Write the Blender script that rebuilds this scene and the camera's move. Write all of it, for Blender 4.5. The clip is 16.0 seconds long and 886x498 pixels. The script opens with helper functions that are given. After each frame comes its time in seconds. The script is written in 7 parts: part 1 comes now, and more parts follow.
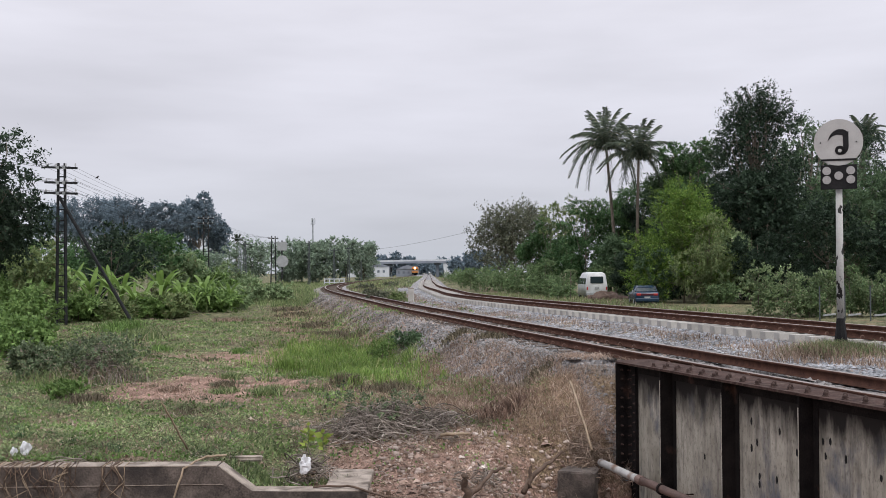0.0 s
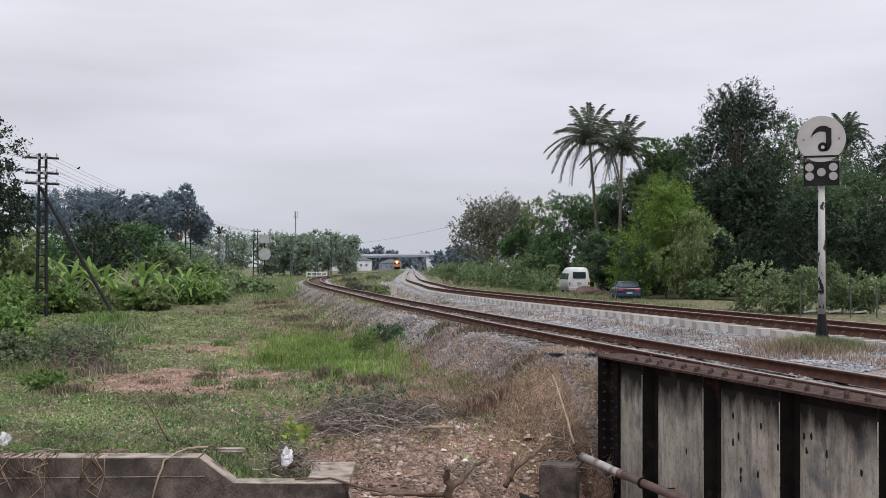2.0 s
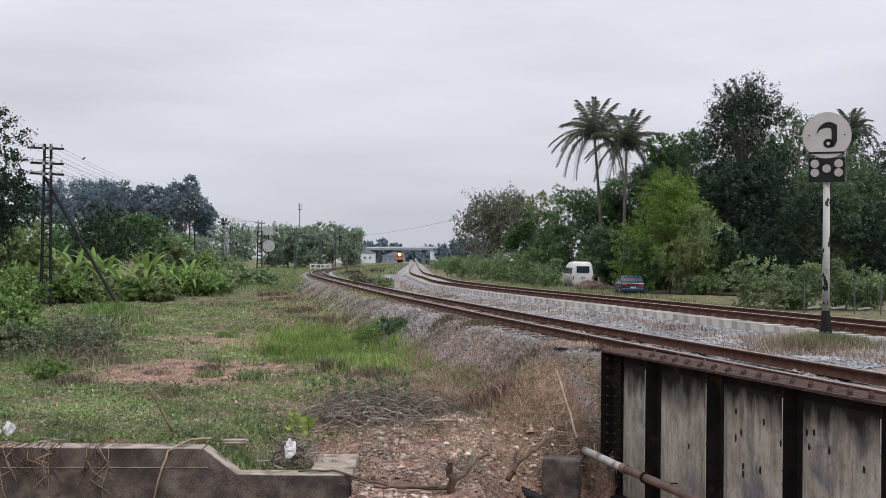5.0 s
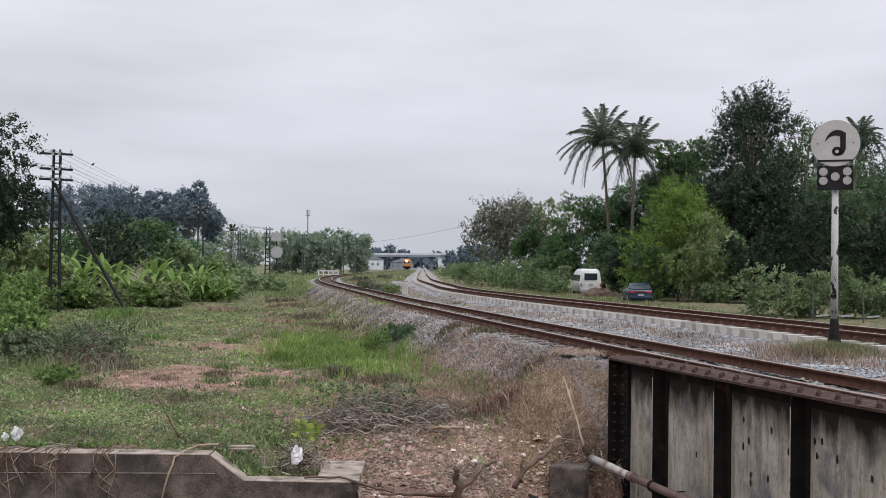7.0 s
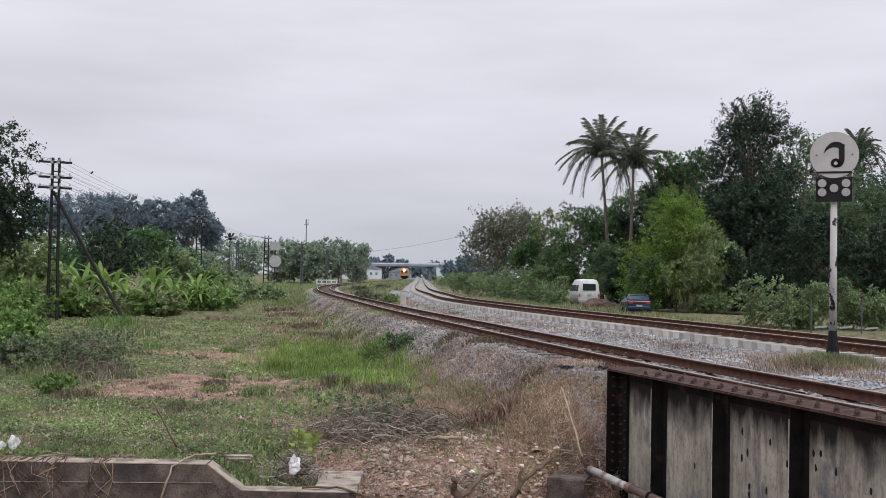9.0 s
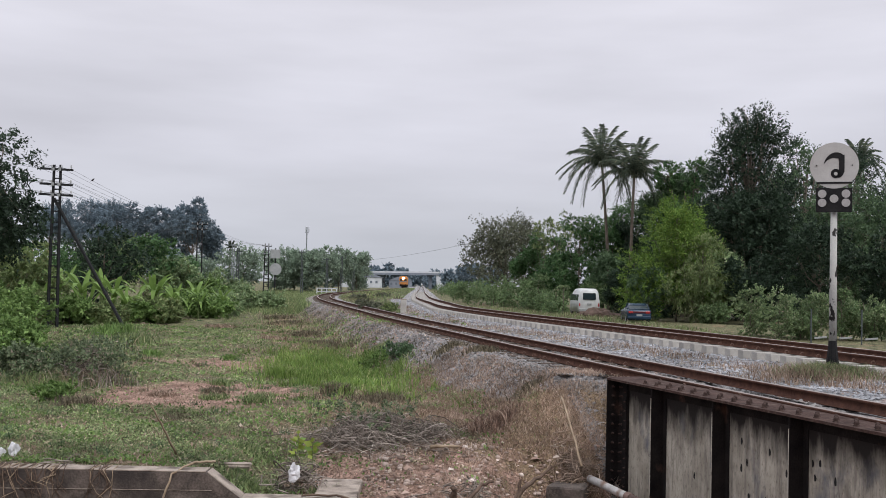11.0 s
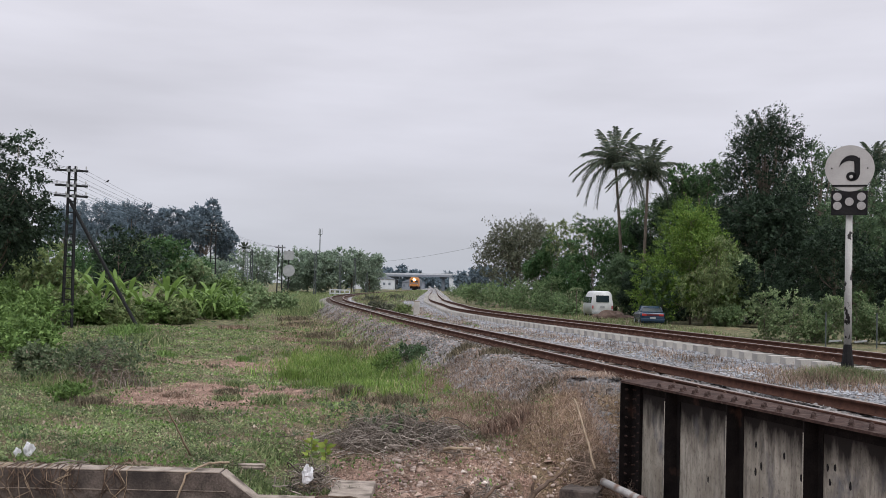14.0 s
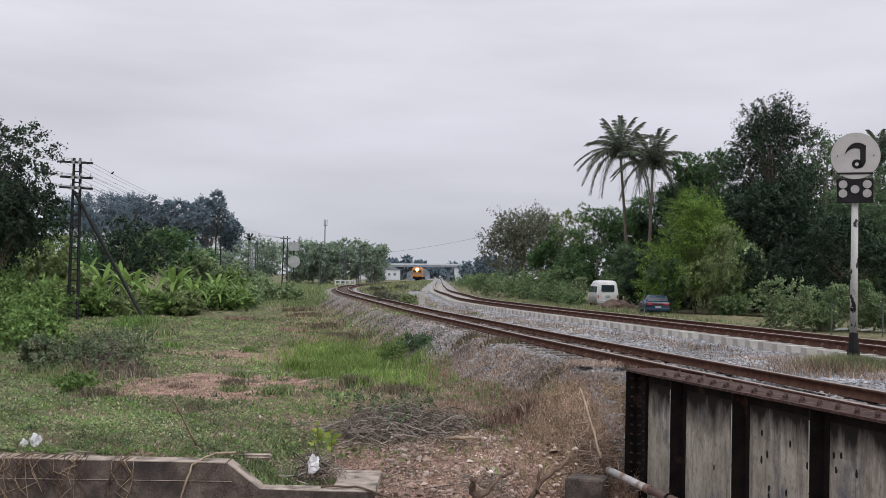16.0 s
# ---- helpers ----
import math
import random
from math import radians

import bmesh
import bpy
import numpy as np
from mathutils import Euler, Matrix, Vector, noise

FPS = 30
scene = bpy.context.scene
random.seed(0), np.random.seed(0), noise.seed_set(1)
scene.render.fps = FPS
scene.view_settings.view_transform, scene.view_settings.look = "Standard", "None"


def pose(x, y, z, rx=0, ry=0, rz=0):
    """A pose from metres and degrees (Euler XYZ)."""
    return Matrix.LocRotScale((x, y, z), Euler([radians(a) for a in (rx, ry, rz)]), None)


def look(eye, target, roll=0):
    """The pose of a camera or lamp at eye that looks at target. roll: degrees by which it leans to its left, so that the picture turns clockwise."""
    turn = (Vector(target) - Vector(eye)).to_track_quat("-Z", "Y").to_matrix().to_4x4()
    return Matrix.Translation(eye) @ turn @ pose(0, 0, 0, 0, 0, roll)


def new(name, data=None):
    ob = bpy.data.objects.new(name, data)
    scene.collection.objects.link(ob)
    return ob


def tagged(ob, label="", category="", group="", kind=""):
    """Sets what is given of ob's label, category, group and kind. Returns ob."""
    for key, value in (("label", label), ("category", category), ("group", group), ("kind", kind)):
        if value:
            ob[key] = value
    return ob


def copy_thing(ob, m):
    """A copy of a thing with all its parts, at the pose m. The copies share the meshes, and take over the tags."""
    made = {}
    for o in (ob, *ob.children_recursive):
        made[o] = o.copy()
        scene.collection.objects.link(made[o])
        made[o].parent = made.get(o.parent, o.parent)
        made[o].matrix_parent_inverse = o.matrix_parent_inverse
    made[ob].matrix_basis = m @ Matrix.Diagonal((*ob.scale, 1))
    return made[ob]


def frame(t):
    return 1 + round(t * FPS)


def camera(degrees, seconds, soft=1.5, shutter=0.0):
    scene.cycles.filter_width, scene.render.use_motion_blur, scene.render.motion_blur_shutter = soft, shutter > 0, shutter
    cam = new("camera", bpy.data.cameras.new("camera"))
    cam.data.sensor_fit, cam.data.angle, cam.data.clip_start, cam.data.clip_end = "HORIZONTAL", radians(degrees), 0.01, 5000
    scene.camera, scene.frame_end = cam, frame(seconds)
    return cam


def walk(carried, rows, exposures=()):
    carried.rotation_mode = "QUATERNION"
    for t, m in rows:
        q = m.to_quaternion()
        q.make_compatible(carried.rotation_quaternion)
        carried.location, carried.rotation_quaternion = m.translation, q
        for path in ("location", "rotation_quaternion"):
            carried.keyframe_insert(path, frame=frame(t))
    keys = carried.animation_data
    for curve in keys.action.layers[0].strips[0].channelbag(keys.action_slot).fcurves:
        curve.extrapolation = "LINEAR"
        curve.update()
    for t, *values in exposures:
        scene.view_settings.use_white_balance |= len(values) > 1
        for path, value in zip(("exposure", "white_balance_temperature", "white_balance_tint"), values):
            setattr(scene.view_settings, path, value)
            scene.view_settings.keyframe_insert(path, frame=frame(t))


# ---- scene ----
cam = camera(44.83, 16.0, soft=0.65)


def aim(x, y, z, yaw, pitch, roll):
    """Pose of a camera: yaw to the right of +y, pitch up, roll to its right, in degrees."""
    return pose(x, y, z, 90 + pitch, 0, -yaw) @ pose(0, 0, 0, 0, 0, -roll)


# seconds, place, yaw, pitch, roll
PATH = [
    (0.0, -0.000, 0.000, 1.230, 0.000, 1.236, 0.300),
    (0.5, 0.005, 0.003, 1.229, 0.133, 1.249, 0.187),
    (1.0, 0.004, 0.012, 1.222, 0.440, 1.242, 0.110),
    (1.5, -0.001, 0.014, 1.217, 0.734, 1.072, 0.048),
    (2.0, -0.012, 0.026, 1.212, 0.916, 0.934, -0.132),
    (2.5, -0.023, 0.026, 1.208, 0.987, 0.763, -0.289),
    (3.0, -0.018, 0.010, 1.209, 0.933, 0.650, -0.447),
    (3.5, -0.013, 0.016, 1.212, 0.930, 0.583, -0.436),
    (4.0, -0.017, 0.018, 1.213, 0.958, 0.557, -0.510),
    (6.5, -0.022, 0.004, 1.222, 0.289, 0.741, -0.684),
    (7.0, -0.015, 0.013, 1.219, 0.294, 0.920, -0.780),
    (7.5, -0.014, 0.006, 1.216, 0.296, 0.996, -0.860),
    (8.0, -0.016, 0.007, 1.221, 0.331, 1.116, -0.941),
    (8.5, -0.019, 0.005, 1.220, 0.345, 1.271, -1.013),
    (9.0, -0.020, 0.017, 1.222, 0.367, 1.441, -1.021),
    (11.5, -0.027, -0.011, 1.219, 0.319, 1.937, -1.323),
    (12.0, -0.036, -0.009, 1.212, 0.187, 2.015, -1.300),
    (12.5, -0.043, -0.019, 1.213, -0.089, 2.523, -1.361),
    (13.0, -0.032, -0.021, 1.222, -0.310, 2.299, -1.406),
    (13.5, -0.040, -0.001, 1.216, -0.307, 2.148, -1.459),
    (14.0, -0.032, -0.014, 1.223, -0.353, 1.992, -1.454),
    (14.5, -0.039, -0.014, 1.218, -0.435, 1.833, -1.403),
    (15.0, -0.035, -0.016, 1.219, -0.480, 1.650, -1.370),
    (15.5, -0.038, -0.019, 1.224, -0.563, 1.554, -1.270),
    (16.0, -0.029, -0.002, 1.215, -0.608, 1.467, -1.189),
]
walk(cam, [(t, aim(*row)) for t, *row in PATH], exposures=[(0.0, 0.03), (9.0, 0.0), (12.0, -0.06), (16.0, -0.06)])

# ---- world and light ----
world = bpy.data.worlds.new("overcast")
scene.world = world
world.use_nodes = True
wn, wl = world.node_tree.nodes, world.node_tree.links
wn.clear()
w_out = wn.new("ShaderNodeOutputWorld")
w_bg = wn.new("ShaderNodeBackground")
w_sky = wn.new("ShaderNodeTexSky")
w_sky.sky_type = "NISHITA"
w_sky.sun_disc = False
w_sky.sun_elevation = radians(48)
w_sky.sun_rotation = radians(200)
w_sky.air_density, w_sky.dust_density = 1.4, 3.0
w_scale = wn.new("ShaderNodeVectorMath")
w_scale.operation = "SCALE"
w_scale.inputs["Scale"].default_value = 0.09
wl.new(w_sky.outputs[0], w_scale.inputs[0])
w_co = wn.new("ShaderNodeTexCoord")
w_sep = wn.new("ShaderNodeSeparateXYZ")
wl.new(w_co.outputs["Generated"], w_sep.inputs[0])
w_ramp = wn.new("ShaderNodeValToRGB")
w_ramp.color_ramp.elements[0].position = 0.0
w_ramp.color_ramp.elements[0].color = (0.61, 0.64, 0.715, 1)
w_ramp.color_ramp.elements[1].position = 1.0
w_ramp.color_ramp.elements[1].color = (2.05, 2.1, 2.28, 1)
for w_p, w_c in ((0.12, (0.68, 0.68, 0.765, 1)), (0.32, (0.855, 0.838, 0.92, 1)), (0.55, (1.12, 1.13, 1.22, 1))):
    w_ramp.color_ramp.elements.new(w_p).color = w_c
wl.new(w_sep.outputs["Z"], w_ramp.inputs[0])
# thin cloud streaks, flattened towards the horizon
w_map = wn.new("ShaderNodeMapping")
w_map.inputs["Scale"].default_value = (1.3, 1.3, 7.0)
wl.new(w_co.outputs["Generated"], w_map.inputs[0])
w_noise = wn.new("ShaderNodeTexNoise")
w_noise.inputs["Scale"].default_value = 1.7
w_noise.inputs["Detail"].default_value = 5
w_noise.inputs["Roughness"].default_value = 0.48
wl.new(w_map.outputs[0], w_noise.inputs[0])
w_cr = wn.new("ShaderNodeMapRange")
w_cr.inputs["From Min"].default_value = 0.33
w_cr.inputs["From Max"].default_value = 0.68
w_cr.inputs["To Min"].default_value = 0.86
w_cr.inputs["To Max"].default_value = 1.14
wl.new(w_noise.outputs["Fac"], w_cr.inputs[0])
w_mul = wn.new("ShaderNodeVectorMath")
w_mul.operation = "SCALE"
wl.new(w_ramp.outputs[0], w_mul.inputs[0])
wl.new(w_cr.outputs[0], w_mul.inputs["Scale"])
w_mix = wn.new("ShaderNodeMix")
w_mix.data_type = "RGBA"
w_mix.inputs["Factor"].default_value = 0.93
wl.new(w_scale.outputs[0], w_mix.inputs["A"])
wl.new(w_mul.outputs[0], w_mix.inputs["B"])
wl.new(w_mix.outputs["Result"], w_bg.inputs["Color"])
w_bg.inputs["Strength"].default_value = 1.0
wl.new(w_bg.outputs[0], w_out.inputs[0])

sun_data = bpy.data.lights.new("sun", "SUN")
sun_data.energy, sun_data.angle, sun_data.color = 1.5, radians(20), (1.0, 0.98, 0.95)
sun = new("sun", sun_data)
# towards the camera's back, to its right
sun.matrix_world = look((20, -40, 55), (0, 0, 0))


# ---- materials ----
def material(name, dark, light, scale=6.0, rough=0.85, bump=0.3, metal=0.0, fine=60.0, spot=None, spot_at=0.62, spot_scale=3.0, soft=0.05, spec=0.3, vary=0.0, lean=(1, 1, 1)):
    """A surface that varies between two colours at two scales, with relief and, where given, stains of a third colour."""
    m = bpy.data.materials.new(name)
    m.use_nodes = True
    n, l = m.node_tree.nodes, m.node_tree.links
    b = n["Principled BSDF"]
    b.inputs["Roughness"].default_value, b.inputs["Metallic"].default_value = rough, metal
    b.inputs["Specular IOR Level"].default_value = spec
    co = n.new("ShaderNodeTexCoord")
    mp = n.new("ShaderNodeMapping")
    mp.inputs["Scale"].default_value = lean
    l.new(co.outputs["Object"], mp.inputs[0])
    big, small = n.new("ShaderNodeTexNoise"), n.new("ShaderNodeTexNoise")
    big.inputs["Scale"].default_value, big.inputs["Detail"].default_value = scale, 6
    small.inputs["Scale"].default_value, small.inputs["Detail"].default_value = fine, 4
    for t in (big, small):
        l.new(mp.outputs[0], t.inputs[0])
    add = n.new("ShaderNodeMath")
    add.operation = "MULTIPLY_ADD"
    add.inputs[1].default_value = 0.45
    l.new(small.outputs["Fac"], add.inputs[0])
    half = n.new("ShaderNodeMath")
    half.operation = "MULTIPLY"
    half.inputs[1].default_value = 0.62
    l.new(big.outputs["Fac"], half.inputs[0])
    l.new(half.outputs[0], add.inputs[2])
    ramp = n.new("ShaderNodeValToRGB")
    ramp.color_ramp.elements[0].position, ramp.color_ramp.elements[0].color = 0.36, (*dark, 1)
    ramp.color_ramp.elements[1].position, ramp.color_ramp.elements[1].color = 0.70, (*light, 1)
    l.new(add.outputs[0], ramp.inputs[0])
    col = ramp.outputs[0]
    if spot:
        st = n.new("ShaderNodeTexNoise")
        st.inputs["Scale"].default_value, st.inputs["Detail"].default_value = spot_scale, 8
        l.new(mp.outputs[0], st.inputs[0])
        cut = n.new("ShaderNodeMapRange")
        cut.inputs["From Min"].default_value, cut.inputs["From Max"].default_value = spot_at - soft, spot_at + soft
        l.new(st.outputs["Fac"], cut.inputs[0])
        mx = n.new("ShaderNodeMix")
        mx.data_type = "RGBA"
        l.new(cut.outputs[0], mx.inputs["Factor"])
        l.new(col, mx.inputs["A"])
        mx.inputs["B"].default_value = (*spot, 1)
        col = mx.outputs["Result"]
    if vary:
        info = n.new("ShaderNodeObjectInfo")
        hs = n.new("ShaderNodeHueSaturation")
        mr = n.new("ShaderNodeMapRange")
        mr.inputs["To Min"].default_value, mr.inputs["To Max"].default_value = 1 - vary, 1 + vary
        l.new(info.outputs["Random"], mr.inputs[0])
        l.new(mr.outputs[0], hs.inputs["Value"])
        l.new(col, hs.inputs["Color"])
        col = hs.outputs[0]
    l.new(col, b.inputs["Base Color"])
    if bump:
        bp = n.new("ShaderNodeBump")
        bp.inputs["Strength"].default_value, bp.inputs["Distance"].default_value = bump, 0.02
        l.new(add.outputs[0], bp.inputs["Height"])
        l.new(bp.outputs[0], b.inputs["Normal"])
    return m


def leafy(name, dark, light, odd=None, through_light=0.35, rough=0.55):
    """Leaves or blades, each one of its own shade, that let some light through."""
    m = bpy.data.materials.new(name)
    m.use_nodes = True
    n, l = m.node_tree.nodes, m.node_tree.links
    b = n["Principled BSDF"]
    b.inputs["Roughness"].default_value = rough
    b.inputs["Specular IOR Level"].default_value = 0.14
    g = n.new("ShaderNodeNewGeometry")
    ramp = n.new("ShaderNodeValToRGB")
    ramp.color_ramp.elements[0].color = (*dark, 1)
    ramp.color_ramp.elements[1].color = (*light, 1)
    ramp.color_ramp.elements[1].position = 0.9
    if odd:
        ramp.color_ramp.elements.new(0.97).color = (*odd, 1)
    l.new(g.outputs["Random Per Island"], ramp.inputs[0])
    co = n.new("ShaderNodeTexCoord")
    no = n.new("ShaderNodeTexNoise")
    no.inputs["Scale"].default_value, no.inputs["Detail"].default_value = 0.7, 3
    l.new(co.outputs["Object"], no.inputs[0])
    mr = n.new("ShaderNodeMapRange")
    mr.inputs["From Min"].default_value, mr.inputs["From Max"].default_value = 0.3, 0.7
    mr.inputs["To Min"].default_value, mr.inputs["To Max"].default_value = 0.6, 1.4
    l.new(no.outputs["Fac"], mr.inputs[0])
    hs = n.new("ShaderNodeHueSaturation")
    l.new(mr.outputs[0], hs.inputs["Value"])
    l.new(ramp.outputs[0], hs.inputs["Color"])
    l.new(hs.outputs[0], b.inputs["Base Color"])
    tr = n.new("ShaderNodeBsdfTranslucent")
    l.new(hs.outputs[0], tr.inputs["Color"])
    mx = n.new("ShaderNodeMixShader")
    mx.inputs[0].default_value = through_light
    l.new(b.outputs[0], mx.inputs[1])
    l.new(tr.outputs[0], mx.inputs[2])
    l.new(mx.outputs[0], n["Material Output"].inputs[0])
    return m


def glowing(name, color, strength):
    m = bpy.data.materials.new(name)
    m.use_nodes = True
    b = m.node_tree.nodes["Principled BSDF"]
    b.inputs["Base Color"].default_value = (*color, 1)
    b.inputs["Emission Color"].default_value = (*color, 1)
    b.inputs["Emission Strength"].default_value = strength
    return m


def glassy(name, tint=(0.02, 0.03, 0.035)):
    m = bpy.data.materials.new(name)
    m.use_nodes = True
    b = m.node_tree.nodes["Principled BSDF"]
    b.inputs["Base Color"].default_value = (*tint, 1)
    b.inputs["Roughness"].default_value = 0.12
    b.inputs["Specular IOR Level"].default_value = 0.25
    return m


def covered(name):
    """The ground: short grass, dry straw, red earth and gravel by the vertex colour 'cover'."""
    m = bpy.data.materials.new(name)
    m.use_nodes = True
    n, l = m.node_tree.nodes, m.node_tree.links
    b = n["Principled BSDF"]
    b.inputs["Roughness"].default_value = 0.95
    b.inputs["Specular IOR Level"].default_value = 0.15
    co = n.new("ShaderNodeTexCoord")

    def spread(scale, detail, dark, light, lo=0.39, hi=0.61):
        t = n.new("ShaderNodeTexNoise")
        t.inputs["Scale"].default_value, t.inputs["Detail"].default_value, t.inputs["Roughness"].default_value = scale, detail, 0.78
        l.new(co.outputs["Object"], t.inputs[0])
        r = n.new("ShaderNodeValToRGB")
        r.color_ramp.elements[0].position, r.color_ramp.elements[0].color = lo, (*dark, 1)
        r.color_ramp.elements[1].position, r.color_ramp.elements[1].color = hi, (*light, 1)
        l.new(t.outputs["Fac"], r.inputs[0])
        return t, r

    tg, grass = spread(3.0, 10, (0.032, 0.034, 0.018), (0.19, 0.18, 0.1))
    td, earth = spread(2.0, 10, (0.128, 0.076, 0.058), (0.36, 0.238, 0.19))
    ts, straw = spread(5.0, 10, (0.10, 0.07, 0.045), (0.27, 0.20, 0.13))
    tv = n.new("ShaderNodeTexVoronoi")
    tv.inputs["Scale"].default_value = 14
    l.new(co.outputs["Object"], tv.inputs[0])
    gravel = n.new("ShaderNodeValToRGB")
    gravel.color_ramp.elements[0].color, gravel.color_ramp.elements[1].color = (0.09, 0.085, 0.085, 1), (0.34, 0.33, 0.335, 1)
    l.new(tv.outputs["Color"], gravel.inputs[0])
    at = n.new("ShaderNodeVertexColor")
    at.layer_name = "cover"
    sp = n.new("ShaderNodeSeparateColor")
    l.new(at.outputs["Color"], sp.inputs[0])
    col = grass.outputs[0]
    wob = n.new("ShaderNodeTexNoise")
    wob.inputs["Scale"].default_value, wob.inputs["Detail"].default_value = 4.0, 8
    l.new(co.outputs["Object"], wob.inputs[0])
    for channel, other in (("Green", straw), ("Red", earth), ("Blue", gravel)):
        ad = n.new("ShaderNodeMath")
        ad.operation = "ADD"
        l.new(sp.outputs[channel], ad.inputs[0])
        l.new(wob.outputs["Fac"], ad.inputs[1])
        cut = n.new("ShaderNodeMapRange")
        cut.inputs["From Min"].default_value, cut.inputs["From Max"].default_value = 0.88, 1.12
        l.new(ad.outputs[0], cut.inputs[0])
        mx = n.new("ShaderNodeMix")
        mx.data_type = "RGBA"
        l.new(cut.outputs[0], mx.inputs["Factor"])
        l.new(col, mx.inputs["A"])
        l.new(other.outputs[0], mx.inputs["B"])
        col = mx.outputs["Result"]
    grit = n.new("ShaderNodeTexNoise")
    grit.inputs["Scale"].default_value, grit.inputs["Detail"].default_value, grit.inputs["Roughness"].default_value = 26.0, 7, 0.75
    l.new(co.outputs["Object"], grit.inputs[0])
    gr = n.new("ShaderNodeMapRange")
    gr.inputs["From Min"].default_value, gr.inputs["From Max"].default_value = 0.35, 0.65
    gr.inputs["To Min"].default_value, gr.inputs["To Max"].default_value = 0.3, 1.8
    l.new(grit.outputs["Fac"], gr.inputs[0])
    hs = n.new("ShaderNodeHueSaturation")
    l.new(gr.outputs[0], hs.inputs["Value"])
    l.new(col, hs.inputs["Color"])
    l.new(hs.outputs[0], b.inputs["Base Color"])
    bp = n.new("ShaderNodeBump")
    bp.inputs["Strength"].default_value, bp.inputs["Distance"].default_value = 1.0, 0.08
    l.new(td.outputs["Fac"], bp.inputs["Height"])
    l.new(bp.outputs[0], b.inputs["Normal"])
    return m


M_GROUND = covered("grass_and_earth")
M_RUST = material("rusty_rail", (0.042, 0.021, 0.016), (0.115, 0.056, 0.04), 9, 0.9, 0.25, spec=0.12)
M_HEAD = material("worn_rail_head", (0.16, 0.13, 0.12), (0.34, 0.28, 0.25), 12, 0.42, 0.1, 0.5)
M_SLEEPER = material("pale_concrete", (0.27, 0.255, 0.235), (0.42, 0.40, 0.375), 3, 0.9, 0.25, vary=0.14, spot=(0.25, 0.2, 0.17), spot_at=0.68)
M_TIMBER = material("old_timber", (0.05, 0.04, 0.035), (0.14, 0.11, 0.09), 4, 0.9, 0.5, vary=0.2)
M_CLIP = material("rusty_clip", (0.07, 0.04, 0.03), (0.16, 0.09, 0.065), 20, 0.7, 0.1)
M_STONE = leafy("ballast_stone", (0.13, 0.135, 0.145), (0.34, 0.345, 0.365), (0.25, 0.2, 0.17), 0.0, 0.9)
M_STONE_OLD = leafy("old_ballast_stone", (0.062, 0.056, 0.053), (0.27, 0.255, 0.25), (0.26, 0.17, 0.13), 0.0, 0.9)
M_RUBBLE = leafy("earth_rubble", (0.085, 0.052, 0.04), (0.36, 0.255, 0.205), (0.46, 0.385, 0.34), 0.0, 0.9)
M_COBBLE = leafy("pinkish_stones", (0.17, 0.125, 0.105), (0.38, 0.305, 0.265), (0.5, 0.43, 0.39), 0.0, 0.9)
M_CONCRETE = material("weathered_concrete", (0.036, 0.029, 0.026), (0.16, 0.13, 0.113), 5.0, 0.95, 0.9, spot=(0.036, 0.03, 0.028), spot_at=0.54, spot_scale=3.0, soft=0.12, fine=42)
M_CONCRETE_LIGHT = material("pale_coping", (0.19, 0.155, 0.128), (0.37, 0.315, 0.27), 5, 0.95, 0.35, spot=(0.10, 0.08, 0.065), spot_at=0.58, spot_scale=4, soft=0.09)
M_STEEL = material("dark_girder_steel", (0.006, 0.0055, 0.006), (0.022, 0.018, 0.017), 5, 0.9, 0.3, spec=0.1, spot=(0.07, 0.04, 0.03), spot_at=0.68)
M_RIVET = material("rusty_rivet", (0.022, 0.014, 0.012), (0.085, 0.056, 0.049), 12, 0.85, 0.3, spec=0.15)
M_FLANGE = material("rusty_flange", (0.02, 0.012, 0.011), (0.085, 0.053, 0.045), 4, 0.92, 0.6, spec=0.1, spot=(0.13, 0.1, 0.085), spot_at=0.66, spot_scale=9, soft=0.12, fine=45)
M_PIPE = material("rusty_pipe", (0.09, 0.055, 0.045), (0.2, 0.13, 0.11), 6, 0.6, 0.2)
M_PIPE_LIGHT = material("galvanised_pipe", (0.28, 0.27, 0.26), (0.46, 0.45, 0.44), 9, 0.5, 0.1, spot=(0.17, 0.1, 0.07), spot_at=0.6)
M_WHITE = material("old_white_paint", (0.32, 0.31, 0.3), (0.42, 0.41, 0.4), 5, 0.7, 0.12, spot=(0.3, 0.26, 0.22), spot_at=0.72)
M_WHITE_CHIPPED = material("chipped_white_paint", (0.29, 0.285, 0.275), (0.42, 0.415, 0.4), 4, 0.8, 0.15, spot=(0.02, 0.018, 0.018), spot_at=0.575, spot_scale=9, soft=0.006, lean=(1, 1, 0.6))
M_BLACK = material("black_paint", (0.008, 0.008, 0.009), (0.022, 0.021, 0.022), 6, 0.75, 0.1, spec=0.12)
M_REFLECT = material("pale_reflector", (0.27, 0.26, 0.255), (0.35, 0.34, 0.335), 20, 0.35, 0.05)
M_GREYBOARD = material("grey_board_back", (0.23, 0.24, 0.24), (0.34, 0.35, 0.35), 5, 0.7, 0.1)
M_BARK = material("grey_bark", (0.07, 0.058, 0.045), (0.2, 0.165, 0.135), 5, 0.95, 0.6, lean=(1, 1, 0.3))
M_STICK = material("dry_stick", (0.17, 0.125, 0.085), (0.36, 0.28, 0.2), 8, 0.9, 0.3, lean=(1, 1, 0.3))
M_ROOT = material("dark_root", (0.045, 0.03, 0.022), (0.145, 0.1, 0.075), 8, 0.95, 0.5)
M_TWIG = leafy("dry_twigs", (0.075, 0.062, 0.052), (0.35, 0.3, 0.262), (0.5, 0.45, 0.4), 0.0, 0.9)
